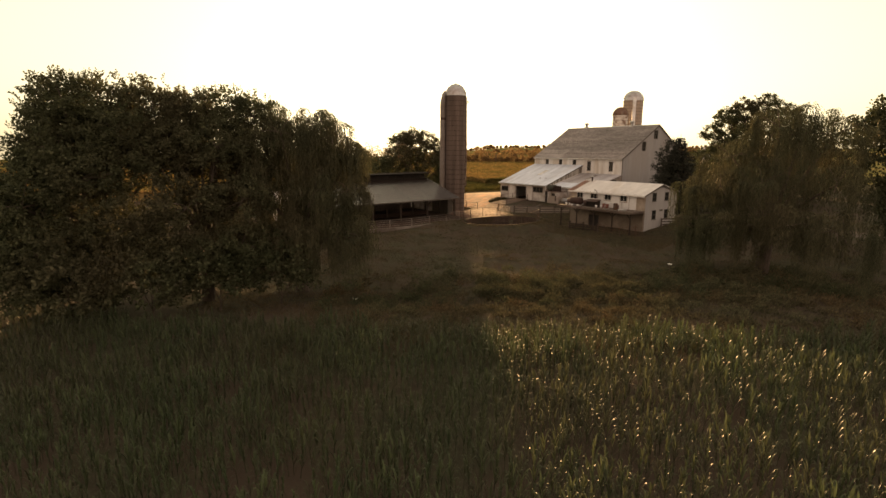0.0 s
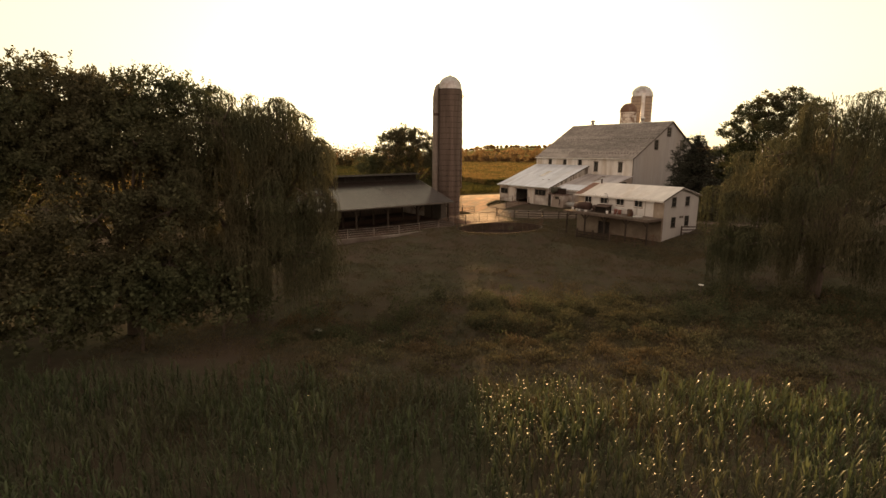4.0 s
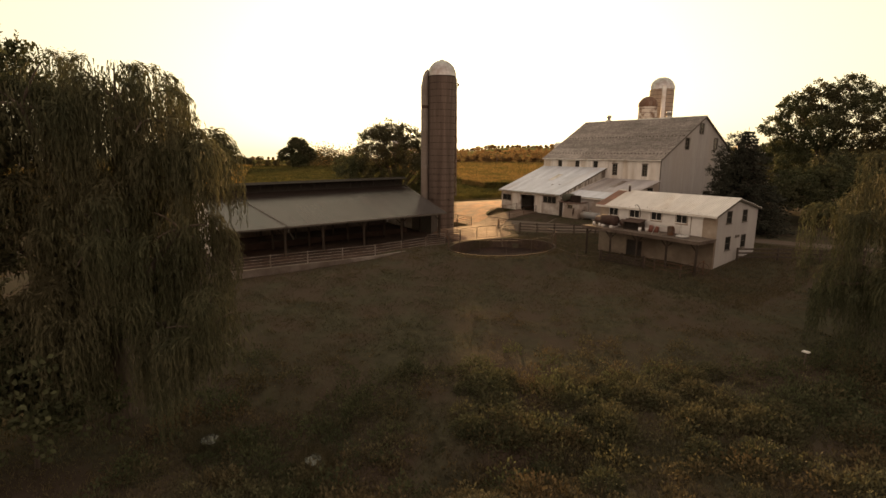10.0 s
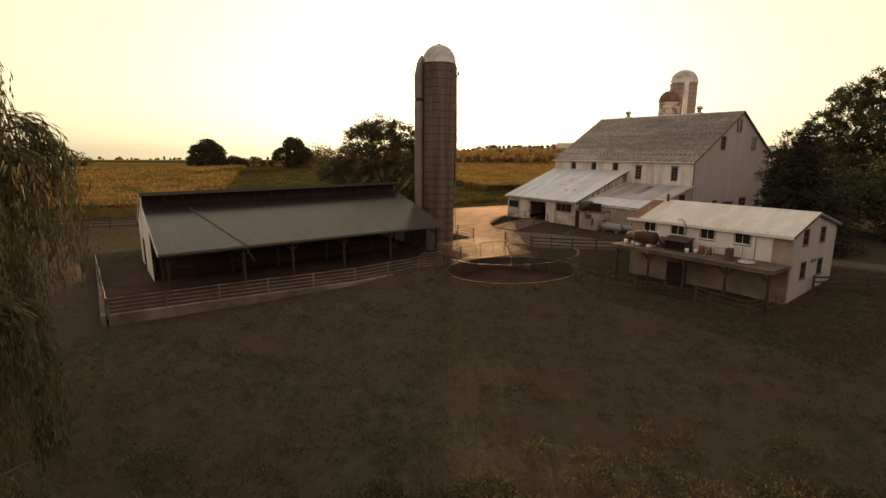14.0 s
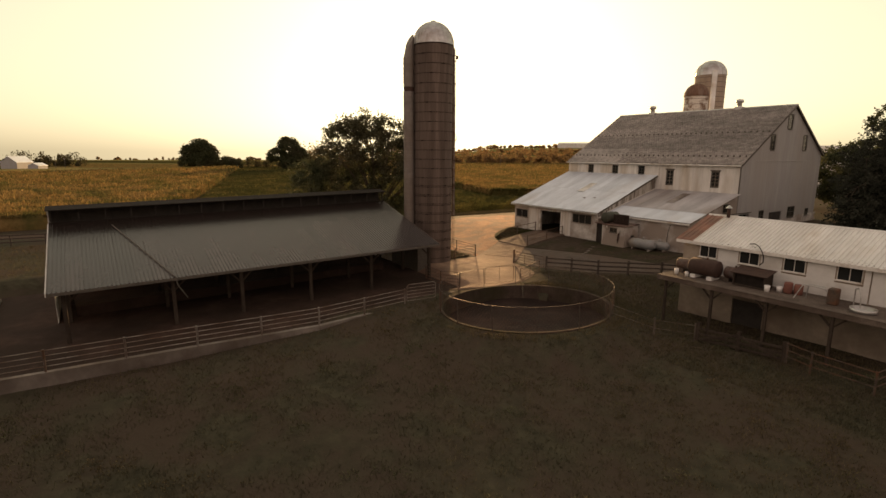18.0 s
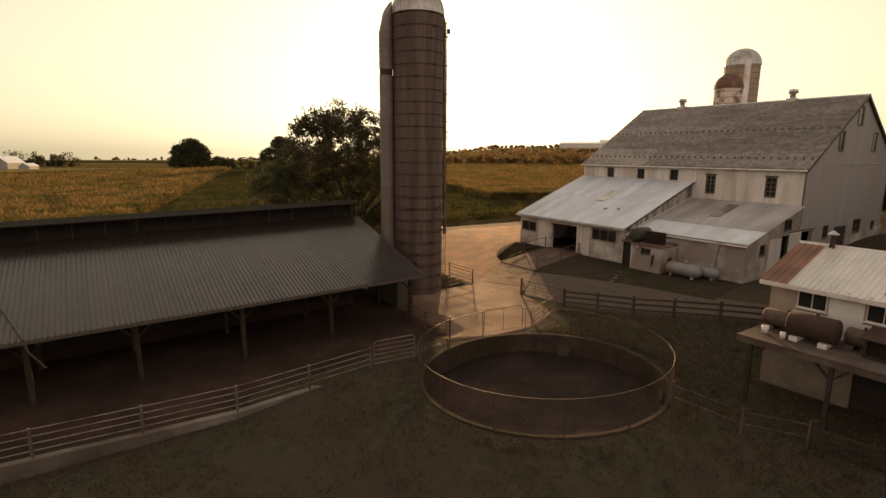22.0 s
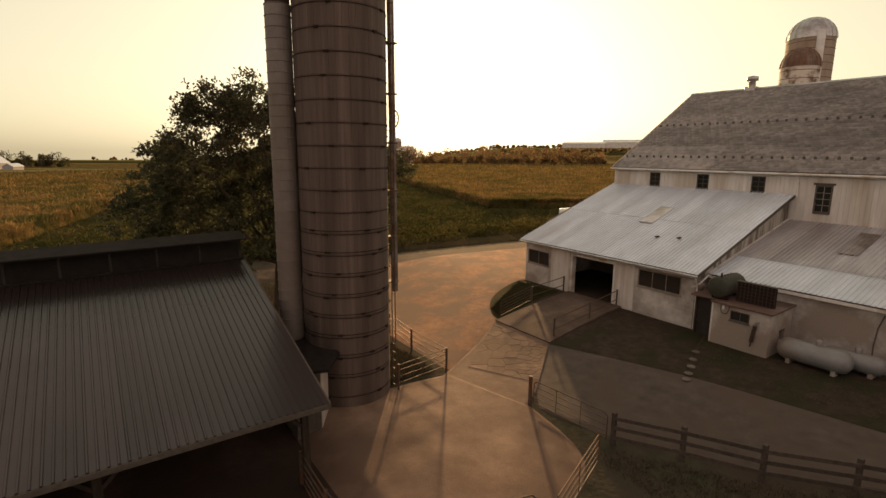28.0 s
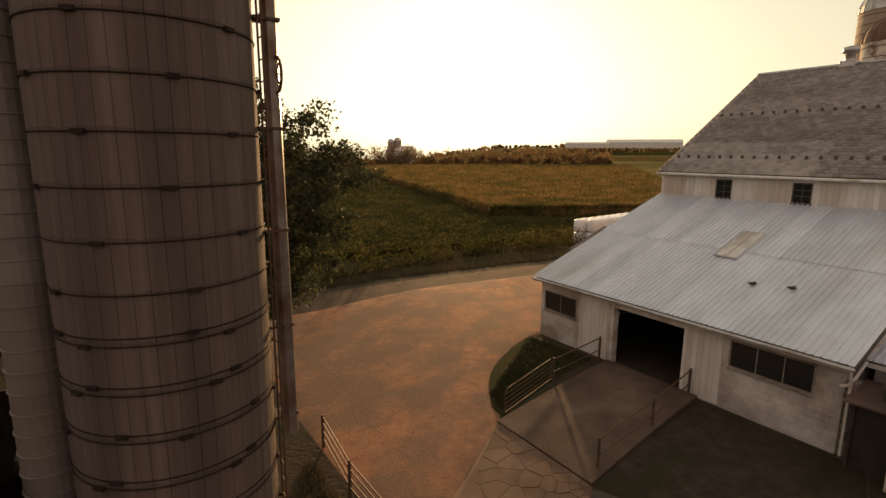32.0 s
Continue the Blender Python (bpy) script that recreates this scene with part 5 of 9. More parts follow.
    for i in range(18):
        t = 2 * math.pi * i / 18
        px, py = cx + cr * math.cos(t), cy + cr * math.sin(t)
        k = 0.5 + 0.5 * math.sin(t)                      # the hood leans up against the silo
        lo.append(b.verts.new((px, py, 17.9)))
        hi.append(b.verts.new((cx + cr * 0.9 * math.cos(t), cy + cr * 0.9 * math.sin(t) + 0.25 * (1 - k), 18.95 + 1.15 * k)))
    for i in range(18):
        b.faces.new((lo[i], lo[(i + 1) % 18], hi[(i + 1) % 18], hi[i]))
    b.faces.new(hi)
    part("chute_hood", b, M_CHUTE, silo)
    # blower pipe down the far side, with brackets and a ladder
    b = bmesh.new()
    pipe(b, [(0.52, 2.08, 3.55), (0.40, 2.02, 19.0), (0.2, 1.3, 20.6), (0.0, 0.5, 21.2)], 0.15, 10)
    part("blower_pipe", b, M_RAIL, silo)
    clamp = None
    for k in range(8):
        z = 4.0 + k * 2.0
        if clamp is None:
            clamp = part("pipe_clamp", bbox(0.24, 1.72, -0.03, 0.64, 2.22, 0.03, 0.005), M_STEEL, silo)
            clamp.location = (0, 0, z)
        else:
            again(clamp, (0, 0, z))
    b = bmesh.new()
    for x in (0.9, 1.18):
        tube(b, (x, 1.72, -0.9), (x, 1.72, 19.0), 0.022, n=5)
    part("ladder_rail", b, M_STEEL, silo)
    rung = None
    z = -0.6
    while z < 18.9:
        if rung is None:
            rung = rod("ladder_rung", (0.9, 1.72, 0), (1.18, 1.72, 0), 0.014, M_STEEL, silo, 5)
            rung.location = (0, 0, z)
        else:
            again(rung, (0, 0, z))
        z += 0.38
    b = bmesh.new()
    pipe(b, [(0.95, 1.55, 18.25), (1.22, 1.85, 18.4)], 0.018)
    box(b, 1.14, 1.78, 18.05, 1.30, 1.92, 18.36)
    part("yard_light", b, M_STEEL, silo)
    b = bmesh.new()
    for i in range(16):
        t0, t1 = 2 * math.pi * i / 16, 2 * math.pi * (i + 1) / 16
        tube(b, (0.55 + 0.34 * math.cos(t0), 2.12, 11.0 + 0.34 * math.sin(t0)), (0.55 + 0.34 * math.cos(t1), 2.12, 11.0 + 0.34 * math.sin(t1)), 0.03, n=5)
    for t in (0, 0.8, 1.6, 2.4):
        tube(b, (0.55 + 0.34 * math.cos(t), 2.12, 11.0 + 0.34 * math.sin(t)), (0.55 - 0.34 * math.cos(t), 2.12, 11.0 - 0.34 * math.sin(t)), 0.014, n=4)
    part("hand_wheel", b, M_STEEL, silo)


build_silo()


def build_feed_room():
    room = thing("feed_room", "small white board feed room with a dark roof at the silo foot", "shed")
    A, B = Vector((-4.4, -18.95)), Vector((-3.1, -19.72))
    plan = [A, B, Vector((-3.4, -20.55)), Vector((-8.3, -20.55)), Vector((-8.3, -19.0)), Vector((-5.2, -19.28))]
    # all faces plain dark; only the A-B side gets white boards
    part("wall", prism_bm([(q.x, q.y, -1.25) for q in plan], (0, 0, 2.75)), M_TRIM, room, "plain dark wall faces")
    d = (B - A).normalized()
    yaw = math.degrees(math.atan2(d.y, d.x))
    board = None
    for k in range(7):
        q = A + d * (k * 0.212)
        m = pose(q.x, q.y, -1.05, 0, 0, yaw)
        if board is None:
            board = part("board", bbox(0, 0.004, 0, 0.2, 0.03, 2.5, 0.004), M_WHITE, room)
            board.matrix_basis = m
        else:
            again(board, m=m)
    part("roof", prism_bm([(-8.4, -18.8, 1.9), (-4.0, -18.55, 1.62), (-2.8, -19.5, 1.55), (-3.2, -20.6, 1.55), (-8.4, -20.6, 1.85)], (0, 0, 0.12)), M_FELT, room)
    back = thing("bunker_wall", "low concrete bunker behind the silo with a dark cap", "bunker")
    part("wall", bbox(-16.5, -20.4, -1.2, -8.6, -20.1, 2.6, 0.02), M_PLASTER, back)
    part("cap", bbox(-16.6, -20.5, 2.6, -8.5, -20.0, 2.82, 0.02), M_TRIM, back)


build_feed_room()

# ---------------------------------------------------------------- the long cattle shed
def build_shed():
    shed = thing("cattle_shed", "long open-fronted cattle shed with a ribbed metal roof", "cattle shed", pose(0, -33.9, 0, 0.85, 0, 0))
    y0, y1 = -13.3, 13.25
    fx, fz, tx, tz = 0.3, 1.72, -9.6, 4.56
    rx, rz, bx, bz = -10.5, 5.74, -15.6, 2.9
    n = 30
    sw = (y1 - y0) / n
    up = Vector((tx - fx, 0, tz - fz))
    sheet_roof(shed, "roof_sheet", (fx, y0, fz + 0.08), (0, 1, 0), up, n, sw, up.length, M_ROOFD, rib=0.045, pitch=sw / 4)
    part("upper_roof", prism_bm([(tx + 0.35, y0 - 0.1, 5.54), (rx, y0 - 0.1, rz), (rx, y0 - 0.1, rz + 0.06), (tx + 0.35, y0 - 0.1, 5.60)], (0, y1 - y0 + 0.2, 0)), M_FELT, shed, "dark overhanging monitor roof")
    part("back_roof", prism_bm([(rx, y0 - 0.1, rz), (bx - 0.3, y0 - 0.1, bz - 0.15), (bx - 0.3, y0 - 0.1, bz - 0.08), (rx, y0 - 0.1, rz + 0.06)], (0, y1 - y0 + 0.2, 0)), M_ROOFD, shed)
    part("roof_deck", prism_bm([(fx - 0.1, y0 + 0.05, fz - 0.05), (tx, y0 + 0.05, tz - 0.06), (tx, y0 + 0.05, tz + 0.04), (fx - 0.1, y0 + 0.05, fz + 0.05)], (0, y1 - y0 - 0.1, 0)), M_WOODP, shed)
    part("vent_sill", bbox(tx - 0.08, y0, tz - 0.1, tx + 0.06, y1, tz + 0.14, 0.01), M_FELT, shed)
    # near-black panel, its colour standing in for the shade in the vent
    part("vent_back", bbox(rx - 0.15, y0, tz - 0.2, rx - 0.10, y1, rz - 0.05), M_SHADE, shed)
    # studs take the same near-black to sink into the vent's shade
    stud = None
    for k in range(17):
        y = y0 + 0.15 + k * (y1 - y0 - 0.3) / 16
        if stud is None:
            stud = part("vent_stud", bbox(tx - 0.05, -0.045, tz + 0.1, tx + 0.05, 0.045, 5.56, 0.005), M_SHADE, shed)
            stud.location = (0, y, 0)
        else:
            again(stud, (0, y, 0))
    part("fascia", bbox(fx - 0.04, y0, fz - 0.10, fx + 0.02, y1, fz + 0.07, 0.008), M_TRIM, shed)
    part("eave_beam", bbox(-0.62, y0 + 0.1, fz - 0.12, -0.42, y1 - 0.1, fz + 0.14, 0.01), M_WOODP, shed)
    # front posts with knee braces, inner posts
    ys = [12.7, 7.2, 2.2, -2.7, -6.9, -12.6]
    # posts and braces coloured darker to stand in for the shed's inner shade
    post = None
    for y in ys:
        if post is None:
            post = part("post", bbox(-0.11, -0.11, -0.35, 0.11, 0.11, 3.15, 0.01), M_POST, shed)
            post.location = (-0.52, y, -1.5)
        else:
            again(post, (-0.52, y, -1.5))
        for d in (-1, 1):
            if abs(y + d) > 13.2:
                continue
            b = bmesh.new()
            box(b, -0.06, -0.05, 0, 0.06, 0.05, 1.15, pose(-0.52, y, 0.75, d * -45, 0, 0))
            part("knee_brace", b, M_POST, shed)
        for x in (-5.0, -9.6):
            again(post, m=pose(x, y, -1.5) @ Matrix.Diagonal((1, 1, 1.42 if x > -6 else 1.8, 1)))
    part("back_wall", bbox(bx - 0.1, y0, -1.8, bx + 0.1, y1, 1.7), M_WOODP, shed, "dark weathered board wall")
    part("feed_bunk", bbox(-7.2, y0 + 1, -1.6, -6.2, y1 - 2, -0.75, 0.03), M_MUD, shed)
    # white gable end with a doorway, only the rear half closed
    g = thing_child("gable_wall", shed)
    lo = lambda x: fz + (x - fx) * (tz - fz) / (tx - fx) if x > tx else (rz - 0.05 if x > rx else rz + (x - rx) * (bz - rz) / (bx - rx)) - 0.06
    x = -5.4
    b = None
    while x > bx + 0.05:
        xa, xb = x - 0.245, x
        door = -13.4 < x - 0.1 < -10.9
        zb = 1.35 if door else -1.7
        zt = min(lo(xa), lo(xb)) - 0.1
        if zt - zb > 0.1:
            part("board", bbox(xa, y0 - 0.02, zb, xb - 0.01, y0 + 0.02, zt, 0.004), M_WHITE, g)
        x -= 0.245
    part("rake_board", prism_bm([(fx, y0 - 0.06, fz - 0.1), (tx, y0 - 0.06, tz - 0.1), (tx, y0 - 0.06, tz + 0.09), (fx, y0 - 0.06, fz + 0.09)], (0, 0.05, 0)), M_WTRIM, shed)
    part("rake_board", prism_bm([(rx, y0 - 0.12, rz - 0.16), (bx - 0.3, y0 - 0.12, bz - 0.3), (bx - 0.3, y0 - 0.12, bz - 0.1), (rx, y0 - 0.12, rz + 0.05)], (0, 0.05, 0)), M_WTRIM, shed)
    part("rake_board", prism_bm([(fx, y1 + 0.0, fz - 0.1), (tx, y1 + 0.0, tz - 0.1), (tx, y1 + 0.0, tz + 0.09), (fx, y1 + 0.0, fz + 0.09)], (0, 0.05, 0)), M_WOODP, shed)
    # a cable dips over the roof sheets
    b = bmesh.new()
    pts = []
    for k in range(13):
        t = k / 12
        xx = tx + 1.2 + (fx - tx - 1.2) * t
        zz = fz + (xx - fx) * (tz - fz) / (tx - fx) + 0.16
        pts.append((xx, -9.6 + 2.8 * t, zz))
    pipe(b, pts + [(0.35, -6.7, 1.3), (0.2, -6.2, 0.4)], 0.04, 5)
    part("cable", b, M_TRIM, shed)
    return shed


def thing_child(name, parent):
    o = new(name)
    o.empty_display_size = 0.2
    o.parent = parent
    return o


build_shed()

# pen floor
def build_pen_floor():
    xs, ys = np.linspace(-15.2, 4.4, 24), np.linspace(-51.2, -20.6, 34)
    gx, gy = np.meshgrid(xs, ys)
    gx = gx + (gx > 4.3) * np.interp(gy, (-51, -33, -27, -21), (-0.7, 0.9, 0.7, 0.1))
    gz = pen_floor_z(gy) + 0.015 * ripple(gx, gy, 1.1)
    v = np.stack([gx, gy, gz], -1).reshape(-1, 3)
    i = np.arange(33 * 24).reshape(33, 24)[:, :-1].ravel()
    f = np.stack([i, i + 1, i + 25, i + 24], -1)
    tagged(sheet_mesh("pen_floor", v, f, M_MUD, smooth=True), "muddy trampled concrete floor of the cattle pen", "floor", kind="structure")


build_pen_floor()

# ---------------------------------------------------------------- fences
def fence(name, label, pts, rails, post_h, material, rail_r=0.025, post_r=0.055, base=None, square=False, post_mat=None, group="", top_off=0.0, both_ends=True, category="fence"):
    """Posts at every point, round or board rails from post to post. rails: heights above the base."""
    f = thing(name, label, category, group=group)
    base = base or (lambda x, y: land_at(x, y))
    pts = [(x, y, base(x, y)) for x, y in pts]
    proto = None
    for x, y, z in pts:
        if proto is None:
            b = bmesh.new()
            if square:
                box(b, -post_r, -post_r, -0.3, post_r, post_r, post_h)
                bmesh.ops.bevel(b, geom=b.edges[:], offset=0.012, segments=1, affect="EDGES")
            else:
                tube(b, (0, 0, -0.3), (0, 0, post_h), post_r, post_r, 10)
            proto = part("post", b, post_mat or material, f)
            proto.location = (x, y, z)
        else:
            again(proto, (x, y, z))
    for (xa, ya, za), (xb, yb, zb) in zip(pts[:-1], pts[1:]):
        for h in rails:
            if square:
                d = Vector((xb - xa, yb - ya, zb - za))
                ln = d.length
                yaw, pit = math.atan2(d.y, d.x), math.asin(d.z / ln)
                m = Matrix.Translation((xa, ya, za + h)) @ Euler((0, -pit, yaw)).to_matrix().to_4x4()
                b = bbox(-0.03, -0.02 - post_r, -0.07, ln + 0.03, 0.02 - post_r, 0.07, 0.006)
                o = part("rail", b, material, f)
                o.matrix_basis = m
            else:
                rod("rail", (xa, ya, za + h), (xb, yb, zb + h), rail_r, material, f, 7)
    return f


def between(a, b, n):
    return [(a[0] + (b[0] - a[0]) * i / n, a[1] + (b[1] - a[1]) * i / n) for i in range(n + 1)]


def curb_top(x, y):
    return float(np.interp(y, (-50.8, -40, -36, -27, -22), (-1.52, -1.30, -1.26, -1.05, -0.95)))


# cattle pen: concrete curb and pipe rails along the pasture, and its west return
PEN = between((4.0, -50.8), (5.75, -33.5), 5)[:-1] + between((5.75, -33.5), (5.3, -27.0), 2)
def build_curb():
    c = thing("pen_curb", "low stained concrete curb under the pen rails", "curb", kind="structure")
    pts = PEN + [(4.9, -24.6), (4.5, -22.0)]
    for (xa, ya), (xb, yb) in zip(pts[:-1], pts[1:]):
        d = Vector((xb - xa, yb - ya, 0))
        nrm = Vector((-d.y, d.x, 0)).normalized() * 0.16
        b = bmesh.new()
        za, zb = curb_top(xa, ya), curb_top(xb, yb)
        vs = [b.verts.new((x + s * nrm.x, y + s * nrm.y, z)) for x, y, t in ((xa, ya, za), (xb, yb, zb)) for s, z in ((1, t - 1.2), (1, t), (-1, t), (-1, t - 1.2))]
        for q in ((0, 1, 2, 3), (7, 6, 5, 4), (0, 4, 5, 1), (1, 5, 6, 2), (2, 6, 7, 3)):
            b.faces.new([vs[i] for i in q])
        bmesh.ops.recalc_face_normals(b, faces=b.faces[:])
        part("curb_block", b, M_CONCD, c)
    part("curb_block", bbox(-14.0, -51.25, -3.0, 4.1, -50.95, -1.52, 0.02), M_CONCD, c)


build_curb()
fence("pen_fence", "galvanised four-rail pipe fence on the concrete curb", PEN, (0.28, 0.56, 0.84, 1.12), 1.17, M_RAIL, 0.019, 0.055, base=curb_top, group="pen fences")
fence("pen_fence", "galvanised four-rail pipe fence across the pen end", between((4.0, -50.85), (-13.6, -51.2), 7), (0.28, 0.56, 0.84, 1.12), 1.17, M_RAIL, 0.019, 0.055, base=curb_top, group="pen fences")


def tube_gate(name, label, a, b, bars, height, material, base_a, base_b, upright=2, group="", rail_r=0.022):
    """A welded tube gate between two points: round-cornered frame, bars and uprights."""
    g = thing(name, label, "gate", group=group)
    A, B = Vector((a[0], a[1], base_a)), Vector((b[0], b[1], base_b))
    bm = bmesh.new()
    up = Vector((0, 0, 1))
    d = (B - A)
    k = min(0.14 / d.length, 0.1)
    lo, hi = 0.18, height
    pipe(bm, [A + up * lo, A + up * (hi - 0.14), A + d * k + up * hi, B - d * k + up * hi, B + up * (hi - 0.14), B + up * lo, A + up * lo], rail_r, 7)
    part("frame", bm, material, g)
    for i in range(1, bars):
        z = lo + (hi - lo) * i / bars
        rod("bar", A + up * z, B + up * z, rail_r * 0.75, material, g, 6)
    for i in range(1, upright):
        rod("upright", A + d * (i / upright) + up * lo, A + d * (i / upright) + up * hi, rail_r * 0.7, material, g, 6)
    return g


tube_gate("pen_gate", "galvanised tube gate closing the pen beside the pit", (5.25, -26.8), (5.6, -24.6), 5, 1.35, M_RAIL, -1.0, -0.95, 1)
fence("shed_rail", "dark pipe rails between the shed and the pit", [(-0.8, -21.3), (1.5, -21.35), (4.1, -21.3)], (0.25, 0.5, 0.75, 1.0, 1.3), 1.35, M_STEEL, 0.022, 0.06)
fence("silo_rail", "dark pipe rails round the grass at the silo foot", [(-10.9, -12.6), (-7.9, -12.9), (-4.7, -12.85), (-4.3, -15.7)], (0.35, 0.65, 0.95, 1.2), 1.25, M_STEEL, 0.022, 0.055)
fence("ramp_rail", "rusty pipe handrail along the ramp", [(-4.1, -6.2), (-4.35, -3.05), (-4.85, 0.0)], (0.45, 1.02), 1.08, M_STEEL, 0.026, 0.05, base=lambda x, y: land_at(x, y) + 0.05, group="ramp rails")
fence("ramp_rail", "rusty pipe handrail along the ramp", [(-8.85, -3.3), (-9.1, -0.1)], (0.45, 1.02), 1.08, M_STEEL, 0.026, 0.05, base=lambda x, y: land_at(x, y) + 0.05, group="ramp rails")
tube_gate("ramp_gate", "dark steel tube gate standing open on the ramp", (-8.2, -6.5), (-8.85, -3.4), 5, 1.1, M_STEEL, land_at(-8.2, -6.5) + 0.05, land_at(-8.85, -3.4) + 0.05, 1)
fence("gate_post", "tall dark steel gate post at the drive", [(0.05, -11.9)], (), 1.35, M_STEEL, 0.02, 0.08, category="post")
tube_gate("drive_gate", "dark steel tube gate standing open along the drive", (0.15, -11.8), (3.6, -11.5), 4, 1.15, M_STEEL, land_at(0, -11.9), land_at(3.6, -11.5), 3, group="yard gates")
tube_gate("yard_gate", "dark steel tube gate between the drive and the pit", (4.3, -12.8), (5.85, -16.5), 4, 1.2, M_STEEL, land_at(4.3, -12.8), land_at(5.8, -16.4), 2, group="yard gates")
BOARDS = [(3.85, -11.45), (5.85, -10.4), (7.95, -9.45), (9.95, -8.1), (12.15, -6.75), (14.3, -5.6), (16.4, -4.5), (18.6, -3.4)]
fence("board_fence", "dark three-board paddock fence along the drive", BOARDS, (0.35, 0.72, 1.08), 1.28, M_BOARD, square=True, post_r=0.075)
fence("lot_fence", "weathered three-board fence at the house lot", [(29.6, -8.2), (32.2, -6.2), (34.8, -4.2), (37.4, -2.2)], (0.35, 0.72, 1.08), 1.2, M_BOARD, square=True, post_r=0.075)
fence("west_fence", "dark board fence along the far lane", between((-40.5, -74), (-34.5, -40), 11), (0.4, 0.8, 1.15), 1.25, M_BOARD, square=True, post_r=0.07)

# ---------------------------------------------------------------- the round slurry pit
def build_pit():
    pit = thing("slurry_pit", "round concrete slurry pit with a dark crusted floor", "slurry pit", pose(11.02, -20.93, 0.08, 1.43, -2.06, 0))
    n, r0, r1 = 30, 5.58, 5.80
    seg = bmesh.new()
    a = 2 * math.pi / n
    pts = []
    for t in (-a / 2 + 0.0008, 0, a / 2 - 0.0008):
        pts.append([seg.verts.new((r * math.cos(t), r * math.sin(t), z)) for r, z in ((r1, -2.6), (r1, -0.72), (r1 - 0.03, -0.68), (r0 + 0.03, -0.68), (r0, -0.72), (r0, -2.6))])
    for p, q in zip(pts[:-1], pts[1:]):
        for k in range(5):
            seg.faces.new((p[k], q[k], q[k + 1], p[k + 1]))
    seg.faces.new(pts[0])
    seg.faces.new(pts[-1][::-1])
    bmesh.ops.recalc_face_normals(seg, faces=seg.faces[:])
    first = part("wall_panel", seg, M_PIT, pit)
    for i in range(1, n):
        again(first, m=pose(0, 0, 0, 0, 0, math.degrees(i * a)))
    g = 40
    v = [(0, 0, -2.0)]
    for ring in range(1, 9):
        for i in range(g):
            t, r = 2 * math.pi * i / g, 5.6 * ring / 8
            v.append((r * math.cos(t), r * math.sin(t), -2.05 + 0.10 * math.sin(2.3 * r + 3 * t) * math.cos(1.7 * r - t) + 0.25 * (ring / 8) ** 3))
    tri = [(0, 1 + i, 1 + (i + 1) % g) for i in range(g)]
    for ring in range(7):
        for i in range(g):
            p, q = 1 + ring * g + i, 1 + ring * g + (i + 1) % g
            tri += [(p, p + g, q + g), (p, q + g, q)]
    sheet_mesh("slurry", v, tri, M_MANURE, pit, smooth=True)["label"] = "dark crusted slurry"
    # ring fence: posts, top rail, woven wire, gate
    fn = thing("ring_fence", "round woven wire fence with a pipe top rail", "fence", pose(11.02, -20.93, 0.08, 1.43, -2.06, 0))
    R, z0, z1 = 5.80, -0.72, 0.825
    gate0 = math.atan2(-17.0 + 21, 5.9 - 11.1)
    b = bmesh.new()
    m, k = 72, 6
    ring = []
    for i in range(m):
        t = 2 * math.pi * i / m
        ring.append([b.verts.new(((R + 0.013 * math.cos(e)) * math.cos(t), (R + 0.013 * math.cos(e)) * math.sin(t), z1 + 0.013 * math.sin(e))) for e in (2 * math.pi * j / k for j in range(k))])
    for i in range(m):
        for j in range(k):
            b.faces.new((ring[i][j], ring[(i + 1) % m][j], ring[(i + 1) % m][(j + 1) % k], ring[i][(j + 1) % k]))
    part("top_rail", b, M_PITRAIL, fn)
    post = None
    for i in range(14):
        t = gate0 + 0.02 + 2 * math.pi * i / 14
        p = (R * math.cos(t), R * math.sin(t), 0)
        if post is None:
            b = bmesh.new()
            tube(b, (0, 0, z0 - 0.2), (0, 0, z1 + 0.02), 0.022, n=8)
            post = part("post", b, M_PITRAIL, fn)
            post.location = p
        else:
            again(post, p)
    # wires of the diamond mesh
    k, hgt = 170, z1 - z0
    V, F = [], []
    for d in (1, -1):
        for i in range(k):
            t0 = 2 * math.pi * i / k
            for s in range(4):
                ta, tb = t0 + d * s * 0.055, t0 + d * (s + 1) * 0.055
                za, zb = z0 + hgt * s / 4, z0 + hgt * (s + 1) / 4
                q = len(V)
                for t, z in ((ta, za), (tb, zb)):
                    c, sn = math.cos(t), math.sin(t)
                    V += [((R + 0.004) * c, (R + 0.004) * sn, z - 0.003), ((R - 0.004) * c, (R - 0.004) * sn, z - 0.003), (R * c, R * sn, z + 0.004)]
                for e in range(3):
                    F.append((q + e, q + (e + 1) % 3, q + 3 + (e + 1) % 3, q + 3 + e))
    tagged(sheet_mesh("woven_wire", V, F, M_STEEL, fn), "thin dark diamond wire mesh", kind="stuff")
    tube_gate("chain_gate", "wire mesh gate in the pit fence", (5.15, -19.6), (5.75, -17.15), 1, 1.52, M_STEEL, -0.78, -0.74, 2)


build_pit()
# wire and board fence between the pit and the dairy
fence("wire_fence", "two-strand wire fence from the pit to the dairy", [(16.6, -19.0), (18.7, -17.6), (20.6, -16.5)], (0.45, 0.95), 1.1, M_RAIL, 0.008, 0.05, post_mat=M_WOODP)


